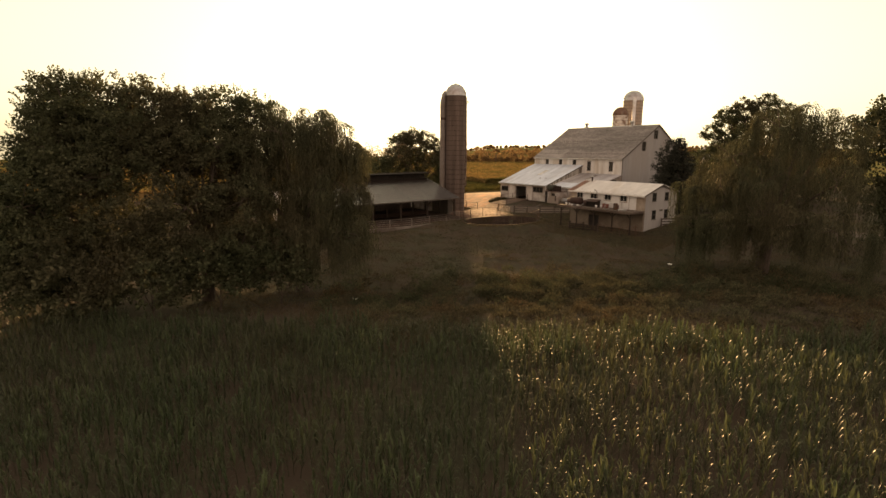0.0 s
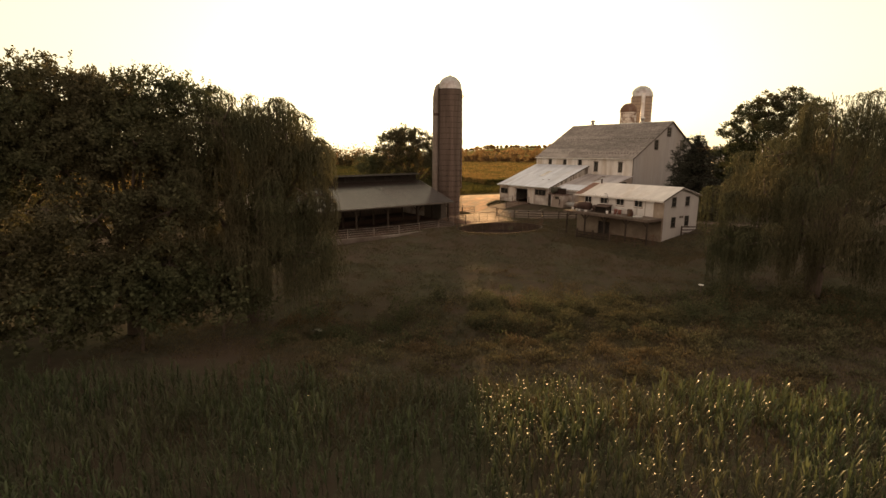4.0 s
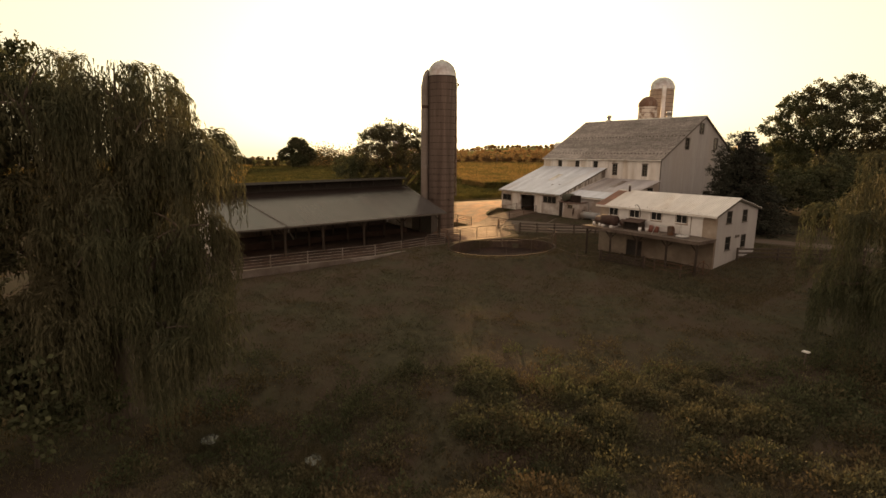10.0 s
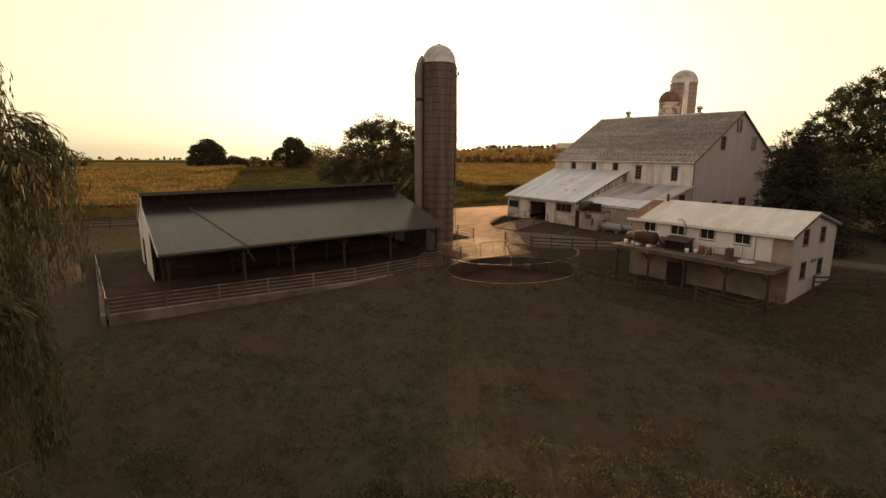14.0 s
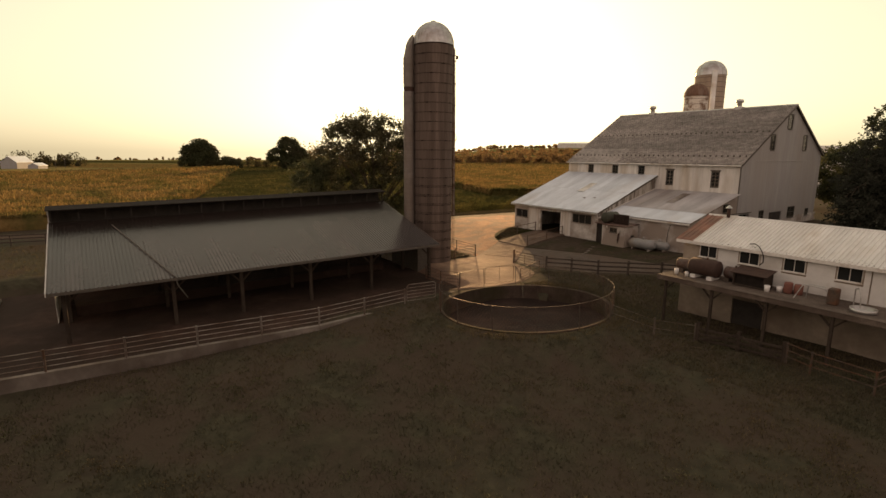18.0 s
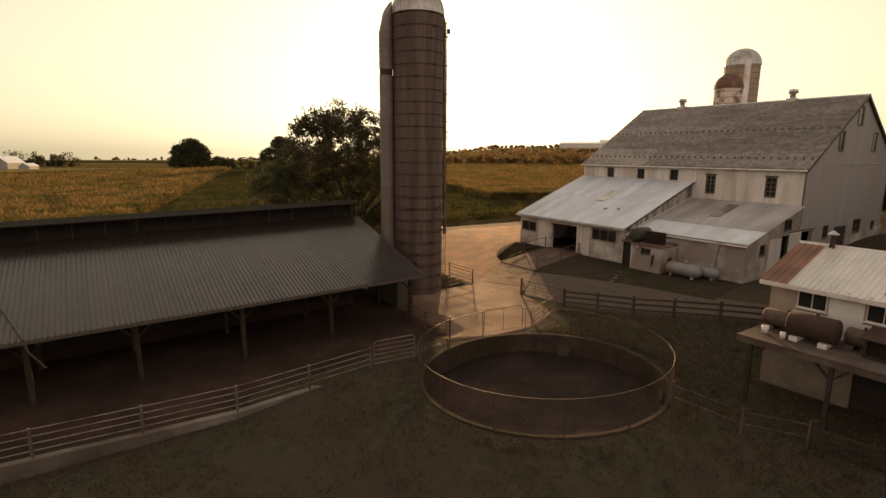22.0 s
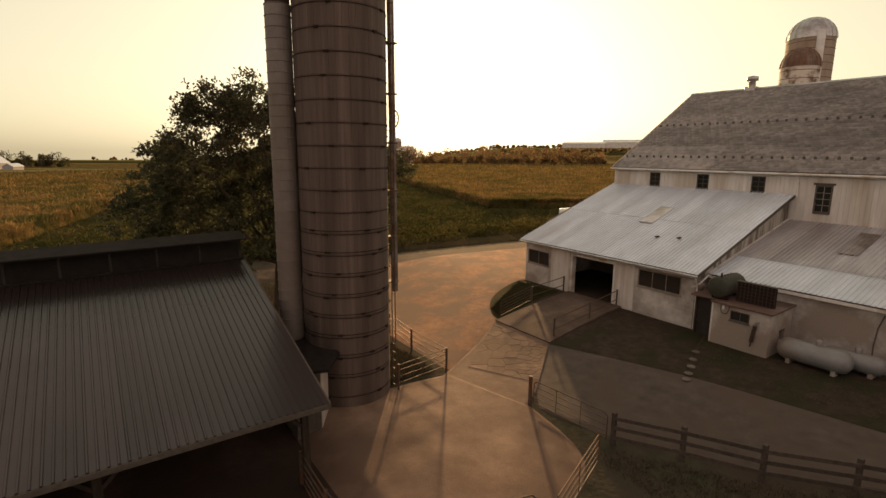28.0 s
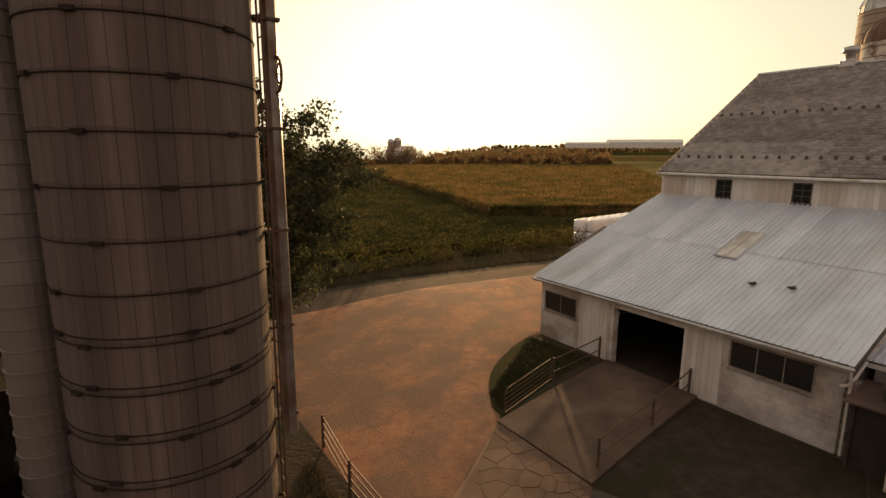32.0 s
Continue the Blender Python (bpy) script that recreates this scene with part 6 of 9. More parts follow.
def build_board_gate():
    g = thing("board_gate", "weathered wooden board gate with a diagonal brace", "gate")
    a, b = Vector((20.75, -16.5, -1.15)), Vector((24.95, -15.75, -1.2))
    ln = (b - a).length
    yaw = math.atan2(b.y - a.y, b.x - a.x)
    g.matrix_world = Matrix.Translation(a) @ Euler((0, 0, yaw)).to_matrix().to_4x4()
    for x in (0, ln / 2, ln):
        part("post", bbox(x - 0.09, -0.09, -0.4, x + 0.09, 0.09, 1.25, 0.015), M_POST, g)
    for z in (0.25, 0.55, 0.85):
        part("board", bbox(0.1, -0.13, z, ln - 0.1, -0.095, z + 0.14, 0.005), M_POST, g)
    for x0, x1 in ((0.15, ln / 2 - 0.1), (ln - 0.15, ln / 2 + 0.1)):
        d = Vector((x1 - x0, 0, 0.75))
        bm = bmesh.new()
        box(bm, 0, -0.165, -0.06, d.length, -0.132, 0.06, Matrix.Translation((x0, 0, 0.27)) @ Euler((0, -math.atan2(0.75, x1 - x0), 0)).to_matrix().to_4x4())
        part("brace", bm, M_POST, g)


build_board_gate()
fence("dairy_rail", "rusty pipe rails at the dairy corner", [(25.1, -15.8), (26.3, -16.1), (28.9, -16.3), (29.4, -13.6)], (0.4, 0.75, 1.1), 1.15, M_STEEL, 0.024, 0.05)

# ---------------------------------------------------------------- the dairy house with its deck
def build_dairy():
    d = thing("dairy_house", "two-storey cream and white dairy house with a metal roof", "dairy house")
    x0, x1, y0, y1, yr = 16.9, 29.35, -12.1, -4.55, -8.45
    ze, zr, zb = 4.05, 5.36, 4.4
    tall = lambda y: (ze + (y - y0) * (zr - ze) / (yr - y0) if y < yr else zr + (y - yr) * (zb - zr) / (y1 - yr)) - 0.08
    wins = [(18.0, 19.15), (20.5, 21.68), (22.95, 24.1), (25.55, 26.7)]
    # lower storey takes the darker copy, toned for shade below the deck
    wall_with_holes("lower_wall", x0, x1, -1.6, 1.8, y0, y0 + 0.3, [(20.4, 22.2, -1.3, 0.75)], M_CREAM_SHADED, d)
    wall_with_holes("upper_wall", x0, x1, 1.8, 3.98, y0 + 0.02, y0 + 0.3, [(a, b, 3.02, 3.92) for a, b in wins] + [(27.05, 28.1, 2.0, 3.9)], M_CREAM, d)
    gw = [(-10.35, -9.4, 3.2, 4.35), (-7.5, -6.55, 3.2, 4.35), (-10.2, -9.25, 0.75, 2.0), (-7.35, -6.4, 0.75, 2.0)]
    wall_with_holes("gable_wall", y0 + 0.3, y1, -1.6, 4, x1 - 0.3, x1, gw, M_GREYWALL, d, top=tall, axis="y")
    wall_with_holes("gable_wall", y0 + 0.3, y1, -1.6, 4, x0, x0 + 0.3, [], M_CREAM, d, top=tall, axis="y")
    wall_with_holes("back_wall", x0 + 0.3, x1 - 0.3, -1.6, zb - 0.1, y1 - 0.3, y1, [], M_CREAM, d)
    part("mid_floor", bbox(x0 + 0.3, y0 + 0.3, 1.7, x1 - 0.3, y1 - 0.3, 1.95), M_SHADE, d)
    # near-black panel coloured as the shade behind the low doorway
    part("low_door_shade", bbox(20.4, y0 + 0.12, -1.3, 22.2, y0 + 0.18, 0.75), M_SHADE, d, "dark panel for the shade in the stable doorway")
    for a, b in wins:
        window_unit(d, "window", b - a - 0.1, 0.80, FACE_FRONT((a + b) / 2, y0 + 0.02, 3.07), (2, 1), 0.035, M_WTRIM)
    for a, b, c, e in gw:
        window_unit(d, "window", b - a - 0.1, e - c - 0.1, FACE_EAST(x1 - 0.02, (a + b) / 2, c + 0.05), (1, 2), 0.05, M_TRIM)
    part("vent", bbox(x1, -8.5, 1.8, x1 + 0.05, -7.75, 2.05, 0.01), M_TRIM, d)
    part("door", bbox(27.07, y0 + 0.04, 2.02, 28.08, y0 + 0.10, 3.88, 0.01), M_CLAP, d, "white panelled door")
    part("door_frame", bbox(28.08, y0 - 0.02, 2.0, 28.17, y0 + 0.06, 3.95, 0.01), M_WTRIM, d)
    # clapboards of the upper storey
    z = 2.02
    cache = {}
    while z < 3.95:
        edges = [17.9]
        for a, b in wins:
            if z + 0.14 > 2.98 and z < 3.98:
                edges += [a - 0.06, b + 0.06]
        edges += [27.02]
        for xa, xb in zip(edges[::2], edges[1::2]):
            key = round(xb - xa, 2)
            if key < 0.05:
                continue
            if key not in cache:
                bm = bmesh.new()
                prism(bm, [(0, 0, 0), (0, -0.028, 0.0), (0, -0.008, 0.15), (0, 0, 0.15)], (key, 0, 0))
                cache[key] = part("clapboard", bm, M_CLAP, d)
                cache[key].location = (xa, y0 + 0.02, z)
            else:
                again(cache[key], (xa, y0 + 0.02, z))
        z += 0.142
    # roof
    o = 0.30
    up = Vector((0, 1, (zr - ze) / (yr - y0)))
    ln = (yr - y0 + o) * math.hypot(1, up.z)
    start = Vector((17.65, y0 - o, ze - o * up.z + 0.06))
    n = 13
    sw = (x1 + 0.2 - 17.65) / n
    sheet_roof(d, "roof_sheet", start, (1, 0, 0), up, n, sw, ln, M_ROOFW, rib=0.05, pitch=sw / 4)
    sheet_roof(d, "roof_sheet", Vector((16.45, y0 - o, ze - o * up.z + 0.055)), (1, 0, 0), up, 2, 0.598, ln, M_RUSTROOF, rib=0.035, pitch=0.299)
    upb = Vector((0, -1, (zr - zb) / (y1 - yr)))
    lnb = (y1 - yr + o) * math.hypot(1, upb.z)
    sheet_roof(d, "roof_sheet", Vector((x1 + 0.2, y1 + o, zb - o * upb.z + 0.06)), (-1, 0, 0), upb, n + 1, sw, lnb, M_ROOFW, rib=0.035, pitch=sw / 3)
    part("ridge_cap", prism_bm([(16.45, yr - 0.14, zr + 0.02), (16.45, yr, zr + 0.13), (16.45, yr + 0.14, zr + 0.02)], (13.1, 0, 0)), M_ROOFW, d)
    part("roof_deck", prism_bm([(16.6, y0 - 0.2, ze - 0.12), (16.6, yr, zr - 0.10), (16.6, yr, zr + 0.02), (16.6, y0 - 0.2, ze - 0.04)], (x1 - 16.5, 0, 0)), M_WOODP, d)
    part("fascia", bbox(16.5, y0 - 0.31, ze - 0.24, x1 + 0.2, y0 - 0.26, ze - 0.04, 0.008), M_WTRIM, d)
    for a, b, za, zc in ((y0 - o, yr, ze - o * up.z, zr), (yr, y1 + o, zr, zb - o * upb.z)):
        part("barge_board", prism_bm([(x1 + 0.18, a, za - 0.12), (x1 + 0.18, b, zc - 0.12), (x1 + 0.18, b, zc + 0.06), (x1 + 0.18, a, za + 0.06)], (0.04, 0, 0)), M_TRIM, d)
    bm = bmesh.new()
    lathe(bm, [(0.11, -0.3), (0.11, 0.60)], 12, (17.9, yr - 0.2))
    bmesh.ops.translate(bm, verts=bm.verts[:], vec=(0, 0, zr))
    pipe_ob = part("stove_pipe", bm, M_RUST, d)
    bm = bmesh.new()
    lathe(bm, [(0.0, 0.62), (0.23, 0.62), (0.23, 0.65), (0.0, 0.84)], 12, (17.9, yr - 0.2))
    bmesh.ops.translate(bm, verts=bm.verts[:], vec=(0, 0, zr))
    part("rain_cap", bm, M_GALV, pipe_ob, "bright metal rain cap")
    bm = bmesh.new()
    pipe(bm, [(21.72, y0 - 0.06, 3.12), (21.98, y0 - 0.22, 3.35), (22.02, y0 - 0.38, 3.75), (21.9, y0 - 0.40, 4.05), (21.65, y0 - 0.22, 4.26), (21.3, y0 + 0.05, 4.33), (20.95, y0 + 0.2, 4.26)], 0.028, 8)
    part("exhaust_pipe", bm, M_FELT, d, "black bent exhaust pipe over the eave")
    # wind-blown litter along the eave
    r = random.Random(4)
    bm = bmesh.new()
    for k in range(120):
        x, q = r.uniform(17.9, 29.0), abs(r.gauss(0, 0.22))
        s = r.uniform(0.012, 0.032)
        z = ze - o * up.z + 0.10 + q * up.z
        box(bm, x, y0 - o + q, z, x + s, y0 - o + q + s * 0.8, z + 0.02)
    tagged(part("roof_litter", bm, M_SOIL, d, "dead leaves caught along the eave"), kind="stuff")
    # deck
    dk = thing("dairy_deck", "raised weathered timber deck along the dairy", "deck")
    n = 44
    board = None
    for k in range(20):
        y = -15.0 + k * 0.1455
        if board is None:
            board = part("deck_board", bbox(0, 0, 0, 12.6, 0.138, 0.045, 0.005), M_DECKB, dk)
            board.location = (16.95, y, 1.96)
        else:
            again(board, (16.95 + random.uniform(-0.03, 0.03), y, 1.96 + random.uniform(-0.003, 0.003)))
    part("front_beam", bbox(16.95, -14.98, 1.70, 29.5, -14.86, 1.958, 0.01), M_DECKB, dk)
    part("end_beam", bbox(16.95, -14.86, 1.72, 17.05, y0 - 0.02, 1.955, 0.01), M_DECKB, dk)
    part("end_beam", bbox(29.4, -14.86, 1.72, 29.5, y0 - 0.02, 1.955, 0.01), M_DECKB, dk)
    joist = None
    for k in range(14):
        x = 17.6 + k * 0.85
        if joist is None:
            joist = part("joist", bbox(-0.04, -14.86, 1.74, 0.04, y0 - 0.02, 1.955), M_DECKB, dk)
            joist.location = (x, 0, 0)
        else:
            again(joist, (x, 0, 0))
    # deck posts in the darker wood, toned for the shade underneath
    for x in (17.5, 20.45, 23.45, 26.5, 29.3):
        part("post", bbox(x - 0.075, -14.85, land_at(x, -14.8) - 0.3, x + 0.075, -14.70, 1.72, 0.01), M_POST, dk)
        for s in (-1, 1):
            if 17.2 < x + s * 0.7 < 29.4:
                bm = bmesh.new()
                box(bm, -0.04, -0.04, 0, 0.04, 0.04, 0.85, pose(x + s * 0.62, -14.78, 1.72, 0, 180 + s * 45, 0))
                part("knee_brace", bm, M_POST, dk)
    Z = 2.005

    def lying_tank(name, label, x, y, r, ln, material, group=""):
        t = thing(name, label, "tank", pose(x, y, Z), group=group)
        bm = bmesh.new()
        lathe(bm, [(0.0, -ln / 2), (r * 0.93, -ln / 2 + 0.015), (r, -ln / 2 + 0.06), (r, ln / 2 - 0.06), (r * 0.93, ln / 2 - 0.015), (0.0, ln / 2)], 24)
        bmesh.ops.transform(bm, matrix=pose(0, 0, r + 0.16, 0, 90, 0), verts=bm.verts[:])
        part("body", bm, material, t, smooth=True)
        for s in (-1, 1):
            part("block", bbox(s * ln * 0.3 - 0.16, -r * 0.9, 0, s * ln * 0.3 + 0.16, r * 0.9, 0.2, 0.01), M_PAIL if material is M_RUST else M_WOODP, t)
        bm = bmesh.new()
        tube(bm, (0.1, 0, 2 * r + 0.1), (0.1, 0, 2 * r + 0.28), 0.06, n=10)
        part("filler_cap", bm, M_STEEL, t)

    lying_tank("steel_tank", "mottled grey and rust steel tank lying on the deck", 17.95, -12.85, 0.36, 1.7, M_RUSTT)
    lying_tank("steel_tank", "large dark rusty fuel tank on white blocks", 19.25, -13.55, 0.52, 1.75, M_RUST)
    lying_tank("steel_tank", "small rusty grey cylinder tank on the deck", 20.7, -12.95, 0.36, 0.95, M_RUSTT)
    bx = thing("tool_chest", "dark wooden chest with a sloping rusty lid", "chest", pose(21.9, -13.2, Z))
    # solid near-black block, the shade of the open chest put into colour
    part("box", bbox(-0.85, -0.34, 0.06, 0.85, 0.5, 0.70, 0.01), M_FELT, bx, "solid block coloured dark for the shaded inside")
    for a in (-0.88, 0.80):
        part("side", prism_bm([(a, -0.5, 0), (a, 0.5, 0), (a, 0.5, 0.95), (a, -0.5, 0.74)], (0.08, 0, 0)), M_POST, bx)
    part("sill", bbox(-0.80, -0.5, 0, 0.80, -0.42, 0.10, 0.01), M_POST, bx)
    part("lid", prism_bm([(-1.0, -0.62, 0.74), (-1.0, 0.6, 0.98), (-1.0, 0.6, 1.03), (-1.0, -0.62, 0.79)], (2.0, 0, 0)), M_RUST, bx)
    for x, y, mt, r, h, nm, lb in ((17.6, -13.9, M_PAIL, 0.14, 0.34, "pail", "white plastic pail on the deck"), (18.35, -14.0, M_PAIL, 0.11, 0.28, "pail", "white plastic pail on the deck"), (22.95, -13.75, M_PAIL, 0.15, 0.36, "pail", "white plastic pail on the deck"), (23.35, -13.2, M_PAIL, 0.16, 0.3, "pail", "white plastic pail on the deck")):
        t = thing(nm, lb, "pail", pose(x, y, Z), group="pails on the deck")
        bm = bmesh.new()
        lathe(bm, [(0.0, 0.0), (r * 0.85, 0.0), (r, h), (r * 0.94, h), (r * 0.82, 0.03), (0, 0.03)], 14)
        part("bucket", bm, mt, t, smooth=True)
    for x, y, h in ((23.75, -13.1, 0.62), (24.2, -12.95, 0.56), (25.7, -12.75, 0.55)):
        t = thing("barrel", "grimy dark red plastic barrel on the deck", "barrel", pose(x, y, Z), group="barrels on the deck")
        bm = bmesh.new()
        lathe(bm, [(0, 0), (0.19, 0), (0.22, 0.06), (0.22, h - 0.06), (0.19, h), (0, h - 0.02)], 16)
        part("body", bm, M_ORANGE, t, smooth=True)
        bm = bmesh.new()
        lathe(bm, [(0.225, h * 0.5 - 0.02), (0.235, h * 0.5), (0.225, h * 0.5 + 0.02)], 16)
        part("rib", bm, M_ORANGE, t)
    fr = thing("small_pump", "tubular steel frame holding a small pump", "pump", pose(25.3, -13.6, Z))
    bm = bmesh.new()
    pipe(bm, [(-0.95, -0.3, 0), (-0.6, -0.2, 0.82), (0.35, -0.2, 0.78), (0.6, -0.1, 0.55)], 0.03)
    pipe(bm, [(-0.6, 0.3, 0), (-0.5, 0.25, 0.8), (0.3, 0.2, 0.78)], 0.03)
    part("frame", bm, M_GALV, fr)
    part("motor", bbox(0.5, -0.2, 0.0, 0.95, 0.25, 0.85, 0.04), M_STEEL, fr)
    b2 = thing("stock_tank", "round shallow water tub with a standpipe", "tub", pose(27.4, -13.9, Z))
    bm = bmesh.new()
    lathe(bm, [(0, 0.03), (0.5, 0.03), (0.52, 0.2), (0.56, 0.2), (0.55, 0.0), (0, 0)], 22)
    part("tub", bm, M_GALV, b2, smooth=True)
    bm = bmesh.new()
    pipe(bm, [(-0.55, 0.45, 0), (-0.55, 0.45, 1.0), (-0.35, 0.3, 1.08), (-0.2, 0.1, 0.7), (-0.15, 0.05, 0.15)], 0.03)
    part("standpipe", bm, M_GALV, b2)
    w = thing("wagon_wheel", "old steel implement wheel leaning on the rail", "wheel", pose(29.55, -13.9, land_at(29.5, -13.9), 0, 0, 12))
    bm = bmesh.new()
    for i in range(20):
        t0, t1 = 2 * math.pi * i / 20, 2 * math.pi * (i + 1) / 20
        tube(bm, (0.5 * math.cos(t0), 0, 0.55 + 0.5 * math.sin(t0)), (0.5 * math.cos(t1), 0, 0.55 + 0.5 * math.sin(t1)), 0.03, n=5)
    part("rim", bm, M_STEEL, w)
    for i in range(4):
        t = math.pi * i / 4
        rod("spoke", (0.5 * math.cos(t), 0, 0.55 + 0.5 * math.sin(t)), (-0.5 * math.cos(t), 0, 0.55 - 0.5 * math.sin(t)), 0.012, M_STEEL, w, 5)


build_dairy()


def build_gas_tanks():
    for x, y, r, l, lb in ((5.85, -0.35, 0.5, 2.9, "long silvery gas tank lying on concrete feet"), (7.0, 0.55, 0.42, 2.4, "second silvery gas tank close to the stable wall")):
        t = thing("gas_tank", lb, "gas tank", pose(x, y, land_at(x, y), 0, 0, 1), group="gas tanks")
        bm = bmesh.new()
        lathe(bm, [(0, -l / 2), (r * 0.5, -l / 2 + 0.06), (r * 0.86, -l / 2 + 0.2), (r, -l / 2 + 0.42), (r, l / 2 - 0.42), (r * 0.86, l / 2 - 0.2), (r * 0.5, l / 2 - 0.06), (0, l / 2)], 22)
        bmesh.ops.transform(bm, matrix=pose(0, 0, r + 0.14, 0, 90, 0), verts=bm.verts[:])
        part("body", bm, M_TANK, t, smooth=True)
        for s in (-1, 1):
            part("foot", bbox(s * l * 0.3 - 0.09, -r * 0.7, -0.2, s * l * 0.3 + 0.09, r * 0.7, 0.3, 0.01), M_CONC, t)
        bm = bmesh.new()
        lathe(bm, [(0.14, 0.0), (0.14, 0.2), (0.1, 0.26), (0, 0.28)], 12)
        bmesh.ops.translate(bm, verts=bm.verts[:], vec=(0.15, 0, 2 * r + 0.1))
        part("valve_dome", bm, M_TANK, t, smooth=True)
    for k, (x, y) in enumerate(((1.81, -2.65), (2.18, -3.5), (2.5, -4.2), (2.77, -4.85), (2.99, -5.4))):
        s = thing("stepping_stone", "pale round stepping stone in the bed", "stone", pose(x, y, land_at(x, y) + 0.05, 0, 0, 40 * k), group="stepping stones")
        bm = bmesh.new()
        lathe(bm, [(0, -0.02), (0.17, -0.02), (0.20, 0.02), (0.17, 0.05), (0, 0.055)], 7)
        part("slab", bm, M_CONCD, s)


build_gas_tanks()

# ---------------------------------------------------------------- farther buildings
def build_far_silos():
    for x, y, r, zt, dome, mt, dm, nm, lb in ((-13.8, 44.7, 2.42, 22.9, 2.5, M_STAVEF, M_GALV, "barn_silo", "brown silo with a silver ribbed dome behind the barn"), (-11.1, 36.2, 1.76, 18.7, 2.0, M_STAVEF, M_DOME, "barn_silo", "peeling whitewashed silo with a rusty dome behind the barn")):
        s = thing(nm, lb, "silo", pose(x, y, 0), group="silos behind the barn")
        bm = bmesh.new()
        lathe(bm, [(r, -1), (r, zt)], 32)
        part("shaft", bm, M_STAVEB if dm is M_GALV else mt, s, smooth=True)
        hoop = None
        for k in range(14):
            z = zt - 0.4 - k * 0.8
            if hoop is None:
                b = bmesh.new()
                lathe(b, [(r, -0.03), (r + 0.03, 0), (r, 0.03)], 32)
                hoop = part("hoop", b, M_STEEL, s)
                hoop.location = (0, 0, z)
            else:
                again(hoop, (0, 0, z))
        for i in range(20):
            b = bmesh.new()
            t0, t1 = 2 * math.pi * i / 20, 2 * math.pi * (i + 1) / 20
            prof = [((r + 0.08) * math.cos(k * math.pi / 14), zt + dome * math.sin(k * math.pi / 14)) for k in range(7)] + [(0.05, zt + dome)]
            col = [[b.verts.new((q * math.cos(t), q * math.sin(t), z)) for q, z in prof] for t in (t0, t1)]
            col.append([b.verts.new(((q + 0.04) * math.cos(t1), (q + 0.04) * math.sin(t1), z + 0.01)) for q, z in prof])
            for k in range(len(prof) - 1):
                b.faces.new((col[0][k], col[1][k], col[1][k + 1], col[0][k + 1]))
                b.faces.new((col[1][k], col[2][k], col[2][k + 1], col[1][k + 1]))
            part("dome_panel", b, dm, s)
        if dm is M_GALV:
            bm = bmesh.new()
            tube(bm, (1.7, -1.85, 2), (1.7, -1.85, zt + 0.6), 0.42, n=14)
            part("chute", bm, M_ROOFW, s, "white covered chute", smooth=True)


build_far_silos()

# ================================================================ plants and distance
rng = np.random.default_rng(20)


def axis_point(s, u):
    """Plan place from the distance s towards the corn and u across."""
    return 0.819 * s + 0.574 * u, -0.574 * s + 0.819 * u


# ---- cracked slab at the foot of the ramp
def build_cracked_slab():
    r = random.Random(8)
    slab = thing("pavement", "cracked and sunken concrete slab with earth in its joints", "pavement", kind="structure")
    outline = [Vector(p) for p in ((-8.1, -6.95), (-3.75, -6.95), (-1.15, -10.25), (-4.5, -11.7))]
    seeds = []
    worn = (outline[2] - outline[1]).normalized()
    for _ in range(2600):
        p = Vector((r.uniform(-8.1, -1.0), r.uniform(-12, -7)))
        if not all((outline[i] - p).cross(outline[(i + 1) % 4] - p) < 0 for i in range(4)):
            continue
        inward = abs(worn.cross(p - outline[1]))
        apart = 0.24 + 0.55 * min(max(inward - 0.5, 0) / 1.2, 1) * r.uniform(0.45, 1.3)
        if all((p - q).length > apart for q in seeds):
            seeds.append(p)
    for p in seeds:
        poly = outline[::-1]
        for q in seeds:
            if q is p:
                continue
            mid, d = (p + q) / 2, (q - p).normalized()
            out = []
            for a, b in zip(poly, poly[1:] + poly[:1]):
                da, db = (a - mid).dot(d) + 0.010, (b - mid).dot(d) + 0.010
                if da <= 0:
                    out.append(a)
                if da * db < 0:
                    out.append(a + (b - a) * (da / (da - db)))
            poly = out
            if len(poly) < 3:
                break
        if len(poly) < 3:
            continue
        lift = r.uniform(0.058, 0.066)
        tilt = Vector((r.uniform(-0.006, 0.006), r.uniform(-0.006, 0.006)))
        bm = bmesh.new()
        top = [bm.verts.new((v.x, v.y, land_at(v.x, v.y) + lift + (v - p).dot(tilt))) for v in poly]
        low = [bm.verts.new((v.co.x, v.co.y, v.co.z - 0.12)) for v in top]
        bm.faces.new(top)
        for i in range(len(top)):
            j = (i + 1) % len(top)
            bm.faces.new((top[i], low[i], low[j], top[j]))
        part("slab_piece", bm, M_APRON, slab)


build_cracked_slab()


# ---- leaf clouds
def unit(v):
    return v / np.maximum(np.linalg.norm(v, axis=-1, keepdims=True), 1e-6)


